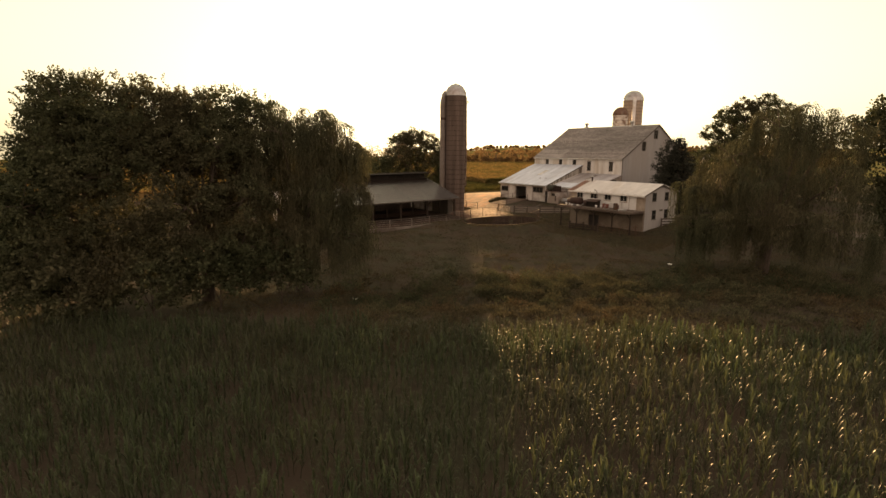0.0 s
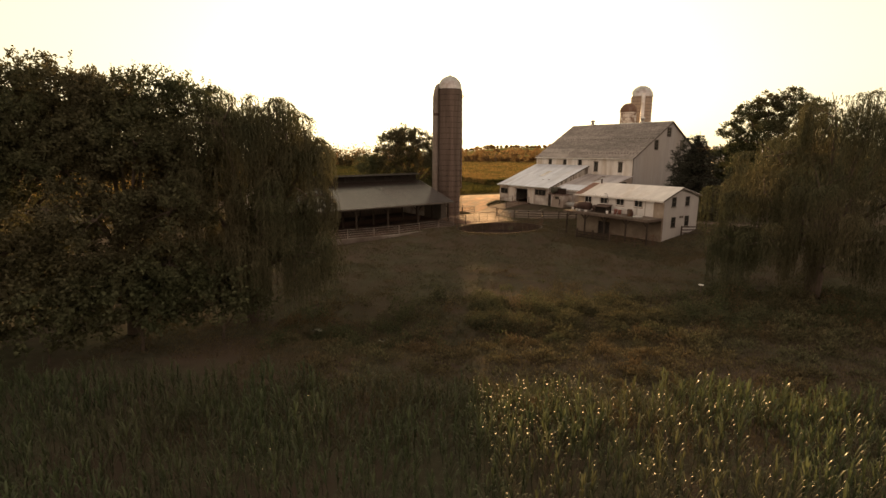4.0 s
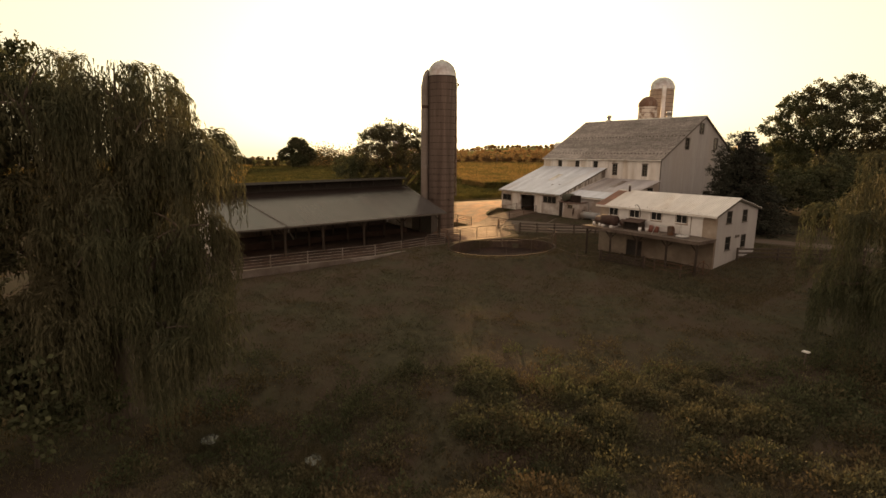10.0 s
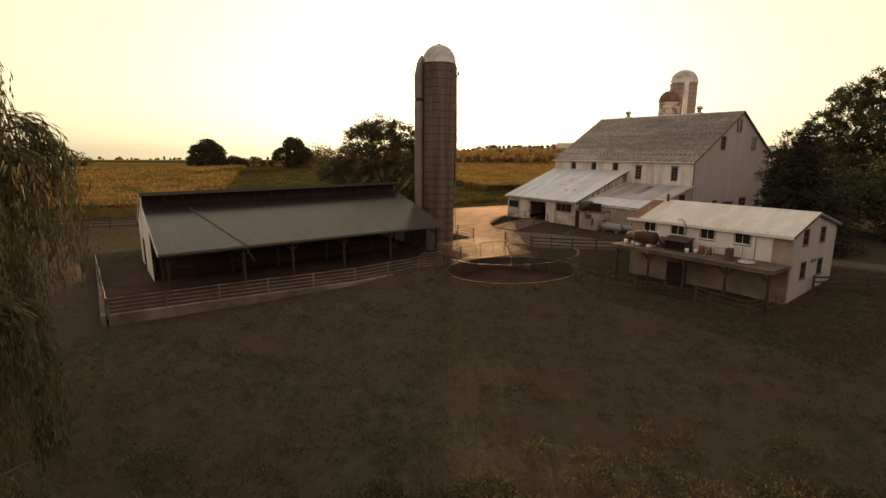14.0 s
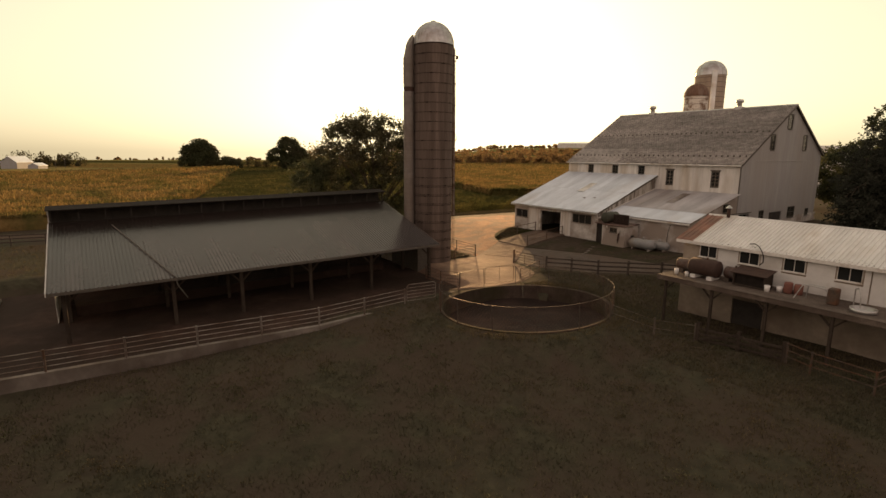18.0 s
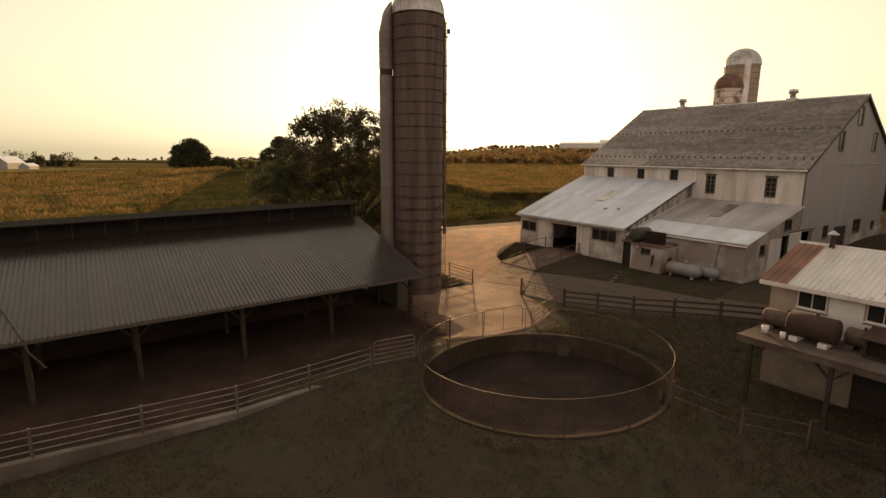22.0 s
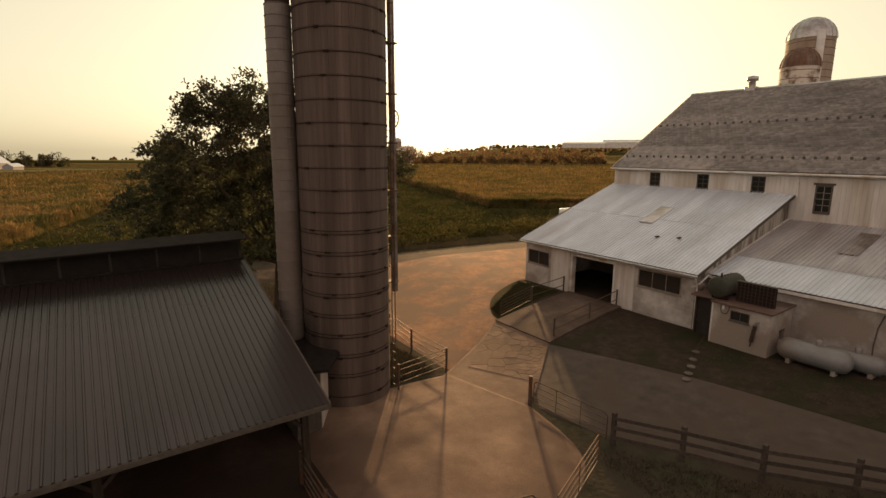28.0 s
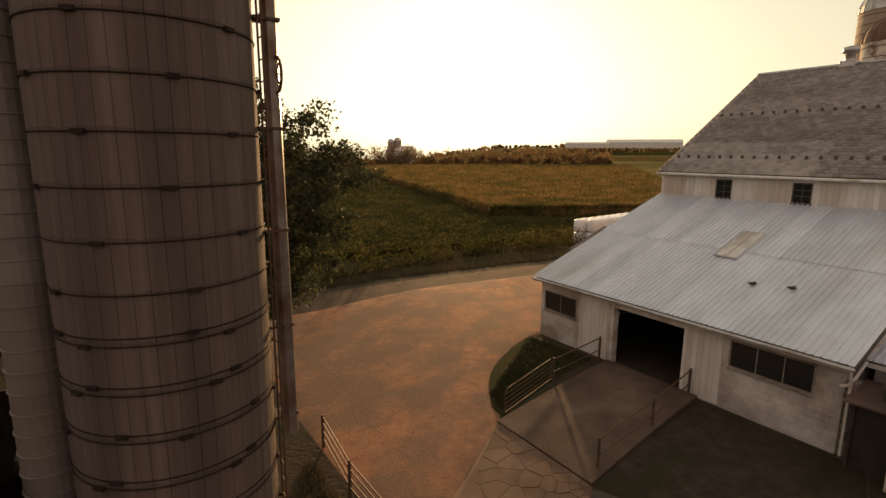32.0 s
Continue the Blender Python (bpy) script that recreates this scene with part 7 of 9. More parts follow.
def leaf_cloud(p, length, width, along=None, stray=0.35, simple=False):
    """One bent diamond of two triangles for every place; along: the way the leaf points."""
    n = len(p)
    a = unit(rng.normal(size=(n, 3))) if along is None else unit(along + stray * rng.normal(size=(n, 3)))
    b = unit(np.cross(a, rng.normal(size=(n, 3))))
    length = np.broadcast_to(length, n)[:, None] * rng.uniform(0.7, 1.3, (n, 1))
    width = np.broadcast_to(width, n)[:, None] * rng.uniform(0.7, 1.3, (n, 1))
    c = np.cross(a, b)
    if simple:
        v = np.stack([p - b * width * 0.5, p + b * width * 0.5, p + a * length], 1)
        return v.reshape(-1, 3), np.arange(n * 3).reshape(-1, 3)
    v = np.stack([p, p + a * length * 0.55 + b * width * 0.5 + c * width * 0.2, p + a * length, p + a * length * 0.55 - b * width * 0.5 + c * width * 0.2], 1)
    i = np.arange(n)[:, None] * 4
    f = np.concatenate([i + (0, 1, 2), i + (0, 2, 3)], 0)
    return v.reshape(-1, 3), f


def joined(parts):
    vs, fs, k = [], [], 0
    for v, f in parts:
        vs.append(v)
        fs.append(f + k)
        k += len(v)
    return np.concatenate(vs), np.concatenate(fs)


def shell(n, fill=0.55, low=-0.75):
    """Directions and depths in a ball, thinner inside and below."""
    d = unit(rng.normal(size=(n * 2 + 24, 3)))
    d = d[d[:, 2] > low][:n]
    return d * (rng.uniform(fill, 1.0, (len(d), 1)) ** 0.6)


def limb(bm, p, q, r0, r1, sag=0.0, n=7, steps=4):
    p, q = Vector(p), Vector(q)
    last, lr = p, r0
    for i in range(1, steps + 1):
        t = i / steps
        c = p.lerp(q, t) + Vector((0, 0, sag * math.sin(t * math.pi)))
        r = r0 + (r1 - r0) * t
        tube(bm, last, c, lr, r, n, caps=False)
        last, lr = c, r


def skeleton(parent, base, fork, lobes, r0):
    bm = bmesh.new()
    limb(bm, (base[0], base[1], base[2] - 0.3), fork, r0 * 1.25, r0 * 0.75, 0.0, 10, 5)
    part("trunk", bm, M_BARK, parent, smooth=True)
    for c, r in lobes:
        bm = bmesh.new()
        limb(bm, fork, c, r0 * 0.45, r0 * 0.12, 0.06 * (Vector(c) - Vector(fork)).length, 7, 5)
        for k in range(4):
            d = shell(1)[0] * r * 0.8
            limb(bm, c, (c[0] + d[0], c[1] + d[1], c[2] + d[2]), r0 * 0.12, 0.02, 0.1, 5, 3)
        part("limb", bm, M_BARK, parent, smooth=True)


def willow(base, lobes, label, strands=230, fork_h=4.0, r0=0.55, floor=0.3):
    """lobes: centre, radius, length of the hanging shoots."""
    tree = thing("willow_tree", label, "tree", pose(*base))
    b = np.array(base)
    local = [((c[0] - b[0], c[1] - b[1], c[2] - b[2]), r) for c, r, hang in lobes]
    skeleton(tree, (0, 0, 0), (0.3, 0.2, fork_h), local, r0)
    clouds = []
    for c, r, hang in lobes:
        mops = max(int(strands * 0.034 * (r / 3.0) ** 1.6), 4)
        each = 34
        n = mops * each
        d = unit(rng.normal(size=(mops, 3)))
        d[:, 2] = np.abs(d[:, 2]) * 1.1 - 0.25
        d = unit(d)
        top = np.array(c) + d * r * np.array((0.92, 0.92, 0.8)) * (rng.uniform(0.35, 1.0, (mops, 1)) ** 0.4)
        reach = np.repeat(hang * rng.uniform(0.35, 1.0, mops), each) * rng.uniform(0.55, 1.05, n)
        out = np.repeat(d[:, :2], each, 0) * 0.75 + rng.normal(size=(n, 2)) * 0.55
        arch = np.repeat(rng.uniform(0.35, 0.85, mops), each) * rng.uniform(0.5, 1.25, n)
        out = out / np.maximum(np.linalg.norm(out, axis=1, keepdims=True), 0.05)
        start = np.repeat(top, each, 0) + rng.normal(size=(n, 3)) * np.array((0.16, 0.16, 0.10))
        reach = np.minimum(reach, start[:, 2] - b[2] - floor + rng.uniform(-0.3, 0.7, n)).clip(0.4)
        per = 32
        run = np.linspace(0, 1, per)[None, :] ** 1.1 * (reach + arch)[:, None]
        turn = np.clip(run / (1.35 * arch[:, None]), 0, 1) * 1.5708
        fall = np.maximum(run - 1.35 * arch[:, None], 0)
        p = np.empty((n, per, 3))
        sway = 1 + 0.06 * fall * rng.normal(size=(n, 1))
        p[..., 0] = start[:, :1] + out[:, :1] * arch[:, None] * np.sin(turn) * sway
        p[..., 1] = start[:, 1:2] + out[:, 1:2] * arch[:, None] * np.sin(turn) * sway
        p[..., 2] = start[:, 2:3] - arch[:, None] * 0.75 * (1 - np.cos(turn)) - fall
        p = p + rng.normal(size=p.shape) * 0.03
        along = np.empty_like(p)
        along[..., 0] = out[:, :1] * np.cos(turn)
        along[..., 1] = out[:, 1:2] * np.cos(turn)
        along[..., 2] = -np.sin(turn) - 0.25
        clouds.append(leaf_cloud(p.reshape(-1, 3), 0.27, 0.042, along.reshape(-1, 3), 0.20))
        inner = np.array(c) + shell(int(1300 * (r / 3) ** 2), 0.1, -0.95) * np.array((0.85, 0.85, 0.75)) * r + np.array((0, 0, -0.3))
        clouds.append(leaf_cloud(inner, 0.36, 0.07, np.broadcast_to((0, 0, -1.0), inner.shape), 0.25, True))
    v, f = joined(clouds)
    sheet_mesh("crown", v - b, f, M_WILLOW, tree)
    return tree


def broadleaf(base, lobes, label, name="tree", leaf=0.26, clusters=42, per=34, material=None, fork_h=3.0, r0=0.35, spread=0.55, sprays=4, twig=0.6):
    tree = thing(name, label, "tree", pose(*base))
    b = np.array(base)
    skeleton(tree, (0, 0, 0), (0.1, 0.1, fork_h), [((c[0] - b[0], c[1] - b[1], c[2] - b[2]), r) for c, r in lobes], r0)
    clouds = []
    for c, r in lobes:
        n = max(int(clusters * (r / 2.2) ** 2), 6)
        centre = np.array(c) + shell(n, 0.35) * np.array((1, 1, 0.85)) * r
        size = spread * rng.uniform(0.6, 1.3, n)
        p = centre[:, None] + unit(rng.normal(size=(n, per, 3))) * (rng.uniform(0, 1, (n, per, 1)) ** 0.5) * size[:, None, None] * np.array((1, 1, 0.7))
        clouds.append(leaf_cloud(p.reshape(-1, 3), leaf, leaf * 0.62))
        # leafy twigs that stand out of the crown
        m = int(sprays * r * r)
        if m:
            d = unit(shell(m, 0.9, -0.3))
            m = len(d)
            way = unit(d + np.array((0, 0, 0.7)) + rng.normal(size=(m, 3)) * 0.25)
            t = np.linspace(0, 1, 12)[None, :, None] * rng.uniform(0.5, 1.15, (m, 1, 1)) * twig
            q = np.array(c) + d[:, None] * np.array((1, 1, 0.85)) * r * 0.93 + way[:, None] * t + rng.normal(size=(m, 12, 3)) * 0.05 * twig
            clouds.append(leaf_cloud(q.reshape(-1, 3), leaf * 0.85, leaf * 0.45, np.repeat(way, 12, 0), 0.8))
    v, f = joined(clouds)
    sheet_mesh("crown", v - b, f, material or M_LEAF, tree)
    return tree


def conifer(base, height, radius, label):
    tree = thing("spruce_tree", label, "tree", pose(*base))
    bm = bmesh.new()
    tube(bm, (0, 0, -0.3), (0, 0, height), 0.24, 0.03, 8)
    part("trunk", bm, M_BARK, tree, smooth=True)
    clouds = []
    levels = int(height / 0.36)
    bm = bmesh.new()
    for k in range(levels):
        z = 0.7 + k * (height - 0.9) / levels
        reach = radius * (1 - z / height) ** 0.75 * rng.uniform(0.82, 1.12) + 0.15
        n = max(int(5 + reach * 3.2), 4)
        az = rng.uniform(0, 2 * np.pi, n)
        ln = reach * rng.uniform(0.65, 1.1, n)
        m = max(int(10 + reach * 15), 10)
        t = rng.uniform(0.08, 1.0, (n, m))
        d = np.stack([np.cos(az), np.sin(az)], -1)
        p = np.empty((n, m, 3))
        side = rng.normal(size=(n, m)) * 0.16 * (1.15 - t)
        p[..., 0] = d[:, :1] * ln[:, None] * t - d[:, 1:2] * side * ln[:, None]
        p[..., 1] = d[:, 1:2] * ln[:, None] * t + d[:, :1] * side * ln[:, None]
        p[..., 2] = z - 0.28 * ln[:, None] * t + 0.30 * ln[:, None] * np.clip(t - 0.7, 0, 1) - rng.uniform(0, 0.22, (n, m)) * ln[:, None] ** 0.5
        al = np.concatenate([np.broadcast_to(d[:, None], (n, m, 2)), np.full((n, m, 1), -0.25)], -1)
        clouds.append(leaf_cloud(p.reshape(-1, 3), 0.34, 0.13, al.reshape(-1, 3)))
        for a, l in zip(az, ln):
            tube(bm, (0, 0, z), (math.cos(a) * l * 0.9, math.sin(a) * l * 0.9, z - 0.2 * l), 0.03, 0.008, 4, False)
    part("branch", bm, M_BARK, tree)
    v, f = joined(clouds)
    sheet_mesh("crown", v, f, M_NEEDLE, tree)
    return tree


def at_ground(x, y):
    return (x, y, land_at(x, y))


willow(at_ground(25.2, -57.0), [
    ((27.4, -56.0, 11.2), 2.7, 6.5), ((28.8, -53.6, 9.0), 1.9, 5.0), ((26.6, -53.5, 9.7), 1.6, 4.0), ((24.8, -55.4, 10.8), 3.0, 8.0), ((24.4, -58.8, 11.8), 2.8, 8.5),
    ((27.4, -59.0, 10.8), 2.6, 8.5), ((29.2, -57.0, 6.2), 2.2, 6.0), ((22.0, -56.0, 7.4), 3.0, 8.0), ((28.6, -54.3, 4.4), 1.6, 6.0),
    ((26.5, -60.8, 6.6), 2.8, 8.0), ((31.5, -54.0, 2.4), 2.2, 4.6), ((30.0, -54.4, 6.2), 1.6, 5.5), ((28.4, -55.0, 8.2), 2.1, 6.5), ((28.8, -55.2, 10.4), 2.1, 6.0), ((28.8, -57.4, 3.4), 2.2, 5.0), ((28.6, -58.8, 2.8), 2.3, 5.0), ((26.4, -56.2, 4.0), 2.6, 6.0), ((23.4, -57.4, 3.2), 2.8, 5.0), ((25.8, -61.4, 2.4), 2.6, 4.8)],
    "large weeping willow with drooping dark green shoots beside the pond", strands=330)
broadleaf(at_ground(23.6, -64.6), [
    ((24.8, -62.6, 12.2), 2.4), ((25.2, -60.4, 12.0), 2.2), ((24.6, -64.4, 12.0), 2.3), ((22.8, -65.2, 11.6), 2.6), ((26.8, -63.8, 9.6), 2.6), ((26.4, -61.4, 9.2), 2.4), ((24.4, -67.4, 8.0), 2.9),
    ((27.6, -66.2, 5.2), 2.6), ((28.4, -62.4, 5.6), 2.3), ((28.8, -62.8, 2.4), 2.4), ((21.4, -62.6, 8.4), 2.8), ((24.2, -60.6, 8.0), 2.7), ((25.0, -64.6, 4.4), 2.9), ((28.2, -65.8, 1.6), 2.4), ((26.4, -69.0, 3.0), 2.8), ((24.4, -63.6, 9.4), 3.3), ((23.8, -66.2, 9.4), 2.9), ((25.4, -61.4, 6.0), 3.2)],
    "dense dark maple crowded against the weeping willow", name="maple_tree", leaf=0.21, clusters=46, per=58, r0=0.45, fork_h=4.0, spread=0.62, sprays=7, twig=0.6)
broadleaf(at_ground(18.6, -72.6), [
    ((19.0, -70.4, 12.9), 2.8), ((21.6, -67.4, 12.7), 2.7), ((23.2, -65.4, 12.2), 2.3), ((20.6, -73.0, 12.6), 2.9), ((16.8, -73.4, 12.4), 2.7), ((22.4, -69.6, 10.6), 3.0), ((17.0, -69.4, 10.4), 3.0),
    ((21.6, -73.8, 9.4), 3.1), ((16.4, -74.0, 10.0), 2.7), ((19.2, -74.4, 8.2), 2.6), ((24.2, -72.4, 7.2), 3.2), ((24.2, -76.0, 5.4), 3.0), ((20.0, -74.0, 6.0), 3.6),
    ((25.8, -70.2, 3.6), 3.0), ((25.6, -75.4, 2.0), 3.2), ((12.6, -72.6, 7.0), 3.4), ((21.0, -78.8, 3.6), 3.0), ((22.0, -71.6, 2.0), 3.4), ((23.4, -77.6, 0.8), 2.6), ((18.0, -76.6, 1.6), 3.4), ((26.6, -72.8, 0.2), 2.4), ((26.2, -75.8, -0.2), 2.2), ((21.8, -66.6, 8.4), 2.9), ((20.4, -69.6, 9.4), 3.6), ((19.8, -72.0, 8.4), 3.4)],
    "tall dark broadleaf tree at the corn field's edge", leaf=0.24, clusters=52, per=50, r0=0.5, fork_h=4.0, spread=0.68, sprays=7, twig=0.6)
for k, (x, y) in enumerate(((29.4, -60.0), (29.0, -64.6), (28.8, -69.2), (28.4, -74.0))):
    broadleaf(at_ground(x - 1.0, y), [((x, y, 0.4), 2.5), ((x - 1.6, y - 1.4, 1.6), 2.3), ((x - 0.6, y + 1.6, -0.4), 2.0)],
              "dark thicket of scrub under the willows", name="shrub", leaf=0.28, clusters=50, per=34, fork_h=0.6, r0=0.10, spread=0.6)
willow(at_ground(47.2, -19.0), [
    ((47.4, -19.2, 11.9), 3.1, 6.5), ((44.4, -21.2, 9.2), 2.8, 6.5), ((42.5, -23.4, 6.2), 2.0, 5.0), ((44.9, -23.8, 6.4), 2.5, 6.5), ((50.0, -20.8, 11.2), 3.2, 7.5),
    ((45.2, -16.8, 9.8), 3.0, 7.0), ((51.0, -17.0, 11.0), 3.2, 7.5), ((48.4, -23.6, 7.0), 2.9, 7.5), ((43.0, -19.2, 6.4), 2.5, 6.5), ((53.0, -20.8, 7.0), 3.0, 7.5),
    ((43.0, -24.6, 2.6), 1.8, 4.5), ((46.6, -25.8, 3.0), 2.2, 5.0), ((51.4, -25.0, 3.6), 2.6, 5.5), ((41.8, -22.0, 2.0), 1.7, 4.0), ((45.6, -21.0, 3.0), 2.6, 5.0), ((49.6, -22.4, 3.0), 2.8, 5.0), ((54.4, -24.0, 3.4), 2.8, 5.5)],
    "broad weeping willow with trailing shoots at the pasture's edge", strands=200)
broadleaf(at_ground(56.0, -8.5), [((53.4, -8.0, 13.4), 2.6), ((51.2, -8.6, 11.6), 2.2), ((56, -8.5, 12.5), 3.2), ((53.4, -10.4, 10.0), 3.0), ((58.6, -11.0, 9.8), 3.2), ((57.0, -5.4, 9.0), 3.2), ((55.0, -9.8, 5.8), 3.4), ((59.4, -8.0, 5.4), 3.2), ((56.6, -11.0, 2.6), 3.2)],
          "dark broadleaf tree behind the willow", leaf=0.34, clusters=50, spread=0.7)
broadleaf(at_ground(21.6, 31.0), [
    ((18.2, 29.0, 16.2), 2.3), ((20.6, 30.4, 18.0), 2.2), ((23.6, 31.6, 18.2), 2.5), ((26.6, 33.4, 16.4), 2.6), ((16.4, 28.2, 13.4), 2.2), ((19.8, 32.6, 15.0), 2.8),
    ((24.8, 29.8, 14.6), 2.8), ((22.2, 28.6, 12.8), 2.8), ((17.4, 30.6, 10.8), 2.7), ((28.2, 32.6, 12.6), 2.9), ((20.4, 30.0, 9.2), 3.0), ((24.6, 32.0, 10.0), 3.2), ((18.6, 28.0, 7.0), 2.6), ((23.0, 29.6, 6.4), 3.0), ((27.6, 31.0, 7.4), 3.0)],
    "tall oak with an open crown behind the barn", name="oak_tree", leaf=0.28, clusters=46, per=60, r0=0.5, fork_h=6.0, spread=0.72)
broadleaf(at_ground(27.0, 19.0), [((24.6, 15.6, 4.4), 2.8), ((27.6, 18.4, 5.6), 3.0), ((31.0, 18.4, 5.0), 3.0), ((33.4, 22.0, 6.0), 3.2), ((26.0, 22.6, 7.4), 3.0), ((36.2, 20.4, 5.4), 3.0), ((28.6, 15.6, 2.6), 2.4), ((22.6, 20.4, 5.0), 3.0), ((33.0, 17.4, 2.4), 2.6)],
          "dark clump of small trees behind the farmhouse garden", leaf=0.34, clusters=50, fork_h=2.0, r0=0.22, spread=0.7)
broadleaf(at_ground(9.0, 46.0), [((6.6, 44.6, 8.4), 3.2), ((9.6, 47.0, 9.6), 3.2), ((12.4, 44.0, 7.2), 3.4), ((7.4, 47.4, 4.4), 3.4), ((12.0, 46.4, 3.6), 3.4), ((3.6, 45.4, 5.0), 3.0), ((15.0, 45.0, 4.6), 3.2)],
          "rounded maple between the barn and the white house", leaf=0.40, clusters=46, spread=0.8)
broadleaf(at_ground(30.0, 36.0), [((29.0, 35.0, 9.4), 3.4), ((32.6, 37.4, 8.6), 3.4), ((27.0, 38.4, 6.4), 3.2), ((30.4, 34.4, 4.4), 3.4), ((35.4, 35.4, 5.4), 3.4)],
          "dark garden tree beside the oak", leaf=0.40, clusters=46, spread=0.8)
broadleaf(at_ground(21.2, 6.0), [((20.9, 5.6, 9.3), 1.6), ((21.6, 6.5, 10.8), 1.4), ((20.7, 5.4, 7.2), 1.8), ((21.4, 6.2, 8.4), 1.8), ((21.0, 5.2, 5.0), 1.9)],
          "dark evergreen crowded against the spruce", name="evergreen_tree", leaf=0.16, clusters=60, per=44, material=M_NEEDLE, fork_h=2.0, r0=0.18, spread=0.5, sprays=12, twig=0.5)
conifer(at_ground(22.2, 7.2), 12.6 - land_at(22, 6.8), 6.0, "dense dark spruce beside the barn gable")
broadleaf(at_ground(-20.2, -16.2), [
    ((-19.2, -14.4, 11.4), 2.6), ((-20.8, -16.6, 12.6), 2.4), ((-18.4, -17.4, 10.4), 2.7), ((-22.6, -18.8, 11.2), 2.6), ((-21.2, -12.6, 9.2), 2.6), ((-17.8, -12.0, 8.2), 2.4),
    ((-23.6, -15.4, 8.6), 2.7), ((-19.8, -21.0, 9.0), 2.7), ((-16.8, -15.0, 7.0), 2.6), ((-20.4, -17.0, 6.8), 2.9), ((-18.8, -10.4, 10.2), 1.9), ((-19.0, -10.2, 6.4), 2.4), ((-18.4, -8.6, 8.2), 2.0),
    ((-20.2, -19.6, 12.0), 2.1), ((-18.8, -12.0, 3.6), 2.2), ((-18.4, -10.6, 5.4), 2.2), ((-22.0, -21.0, 6.2), 2.7), ((-17.8, -18.4, 4.4), 2.5), ((-18.2, -13.6, 3.0), 2.4), ((-19.6, -19.6, 3.0), 2.4)],
    "leafy walnut tree behind the cattle shed, gaps in its crown", name="walnut_tree", leaf=0.22, clusters=42, per=60, r0=0.34, spread=0.62, sprays=5, twig=0.45)
broadleaf(at_ground(-25.4, -24.0), [((-23.7, -21.2, 7.6), 1.7), ((-25.6, -22.8, 7.0), 1.8), ((-22.6, -24.0, 5.4), 1.9), ((-25.0, -19.8, 5.8), 1.9), ((-23.8, -22.0, 3.4), 2.2), ((-21.0, -20.8, 3.2), 2.2)],
          "smaller bushy tree by the farm lane", leaf=0.22, clusters=44, per=56, fork_h=1.6, r0=0.2, spread=0.6, sprays=10, twig=0.7)
broadleaf(at_ground(-306, 12), [((-306.0, 12.0, 12.4), 5.6), ((-303.4, 16.4, 9.4), 5.2), ((-308.6, 7.4, 9.2), 5.4), ((-305.0, 12.0, 4.2), 6.4), ((-302.6, 18.4, 3.6), 4.8), ((-308.0, 5.0, 3.4), 4.8), ((-299.4, 26.0, 3.4), 3.8), ((-297.2, 31.0, 2.6), 3.2)],
          "lone round field tree with bushes at its foot", leaf=0.8, clusters=13, per=50, fork_h=3, r0=0.6, spread=1.9)
broadleaf(at_ground(-272, 55), [((-272.0, 55.0, 13.4), 6.1), ((-269.6, 59.9, 7.9), 5.6), ((-274.4, 48.9, 7.3), 5.6), ((-270.8, 55.0, 3.9), 5.6)],
          "distant field tree at the end of the crops", leaf=0.8, clusters=14, per=46, fork_h=3, r0=0.5, spread=1.8)


# ---- distant hedges and woods
def treeline(label, s, u0, u1, height, count, wobble=14, leaf=1.3, material=M_FARTREE_HAZED):
    clouds = []
    for k in range(count):
        u = u0 + (u1 - u0) * (k + rng.uniform(0, 1)) / count
        x, y = axis_point(s + rng.uniform(-wobble, wobble), u)
        z = land_at(x, y)
        h = height * rng.choice((0.35, 0.5, 0.7, 0.9, 1.25)) * rng.uniform(0.8, 1.1)
        w = h * rng.choice((0.24, 0.4, 0.5, 0.62))
        n = 160
        q = shell(n, 0.12, -1.0)
        p = np.array((x, y, z + h * 0.52)) + q * np.array((w, w, h * 0.5)) * (1 - 0.25 * q[:, 2:3])
        clouds.append(leaf_cloud(p, leaf * 0.85, leaf * 0.9, simple=True))
    v, f = joined(clouds)
    return tagged(sheet_mesh("hedgerow_trees", v, f, material), label, "trees", kind="stuff")


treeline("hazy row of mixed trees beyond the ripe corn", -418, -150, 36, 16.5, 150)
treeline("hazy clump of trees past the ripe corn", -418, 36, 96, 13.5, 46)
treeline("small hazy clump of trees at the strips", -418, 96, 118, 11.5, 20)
treeline("field trees beside the soybeans", -290, -150, -120, 9, 14, 8, 1.0, M_WOODS)
treeline("taller field trees beyond the walnut", -290, -116, -70, 15.5, 34, 8, 1.0, M_WOODS)
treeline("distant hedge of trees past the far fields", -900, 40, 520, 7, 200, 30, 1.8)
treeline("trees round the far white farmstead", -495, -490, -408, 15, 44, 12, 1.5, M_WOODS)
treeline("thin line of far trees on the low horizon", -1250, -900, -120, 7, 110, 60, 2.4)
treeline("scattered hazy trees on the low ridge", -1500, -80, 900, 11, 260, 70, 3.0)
treeline("woods behind the barn", -140, 250, 420, 14, 44, 30, 1.6, M_WOODS)
treeline("woods beyond the garden", 10, 150, 300, 14, 40, 30, 1.6, M_WOODS)
treeline("woods far behind the willows", -60, -420, -260, 13, 40, 30, 1.8, M_WOODS)


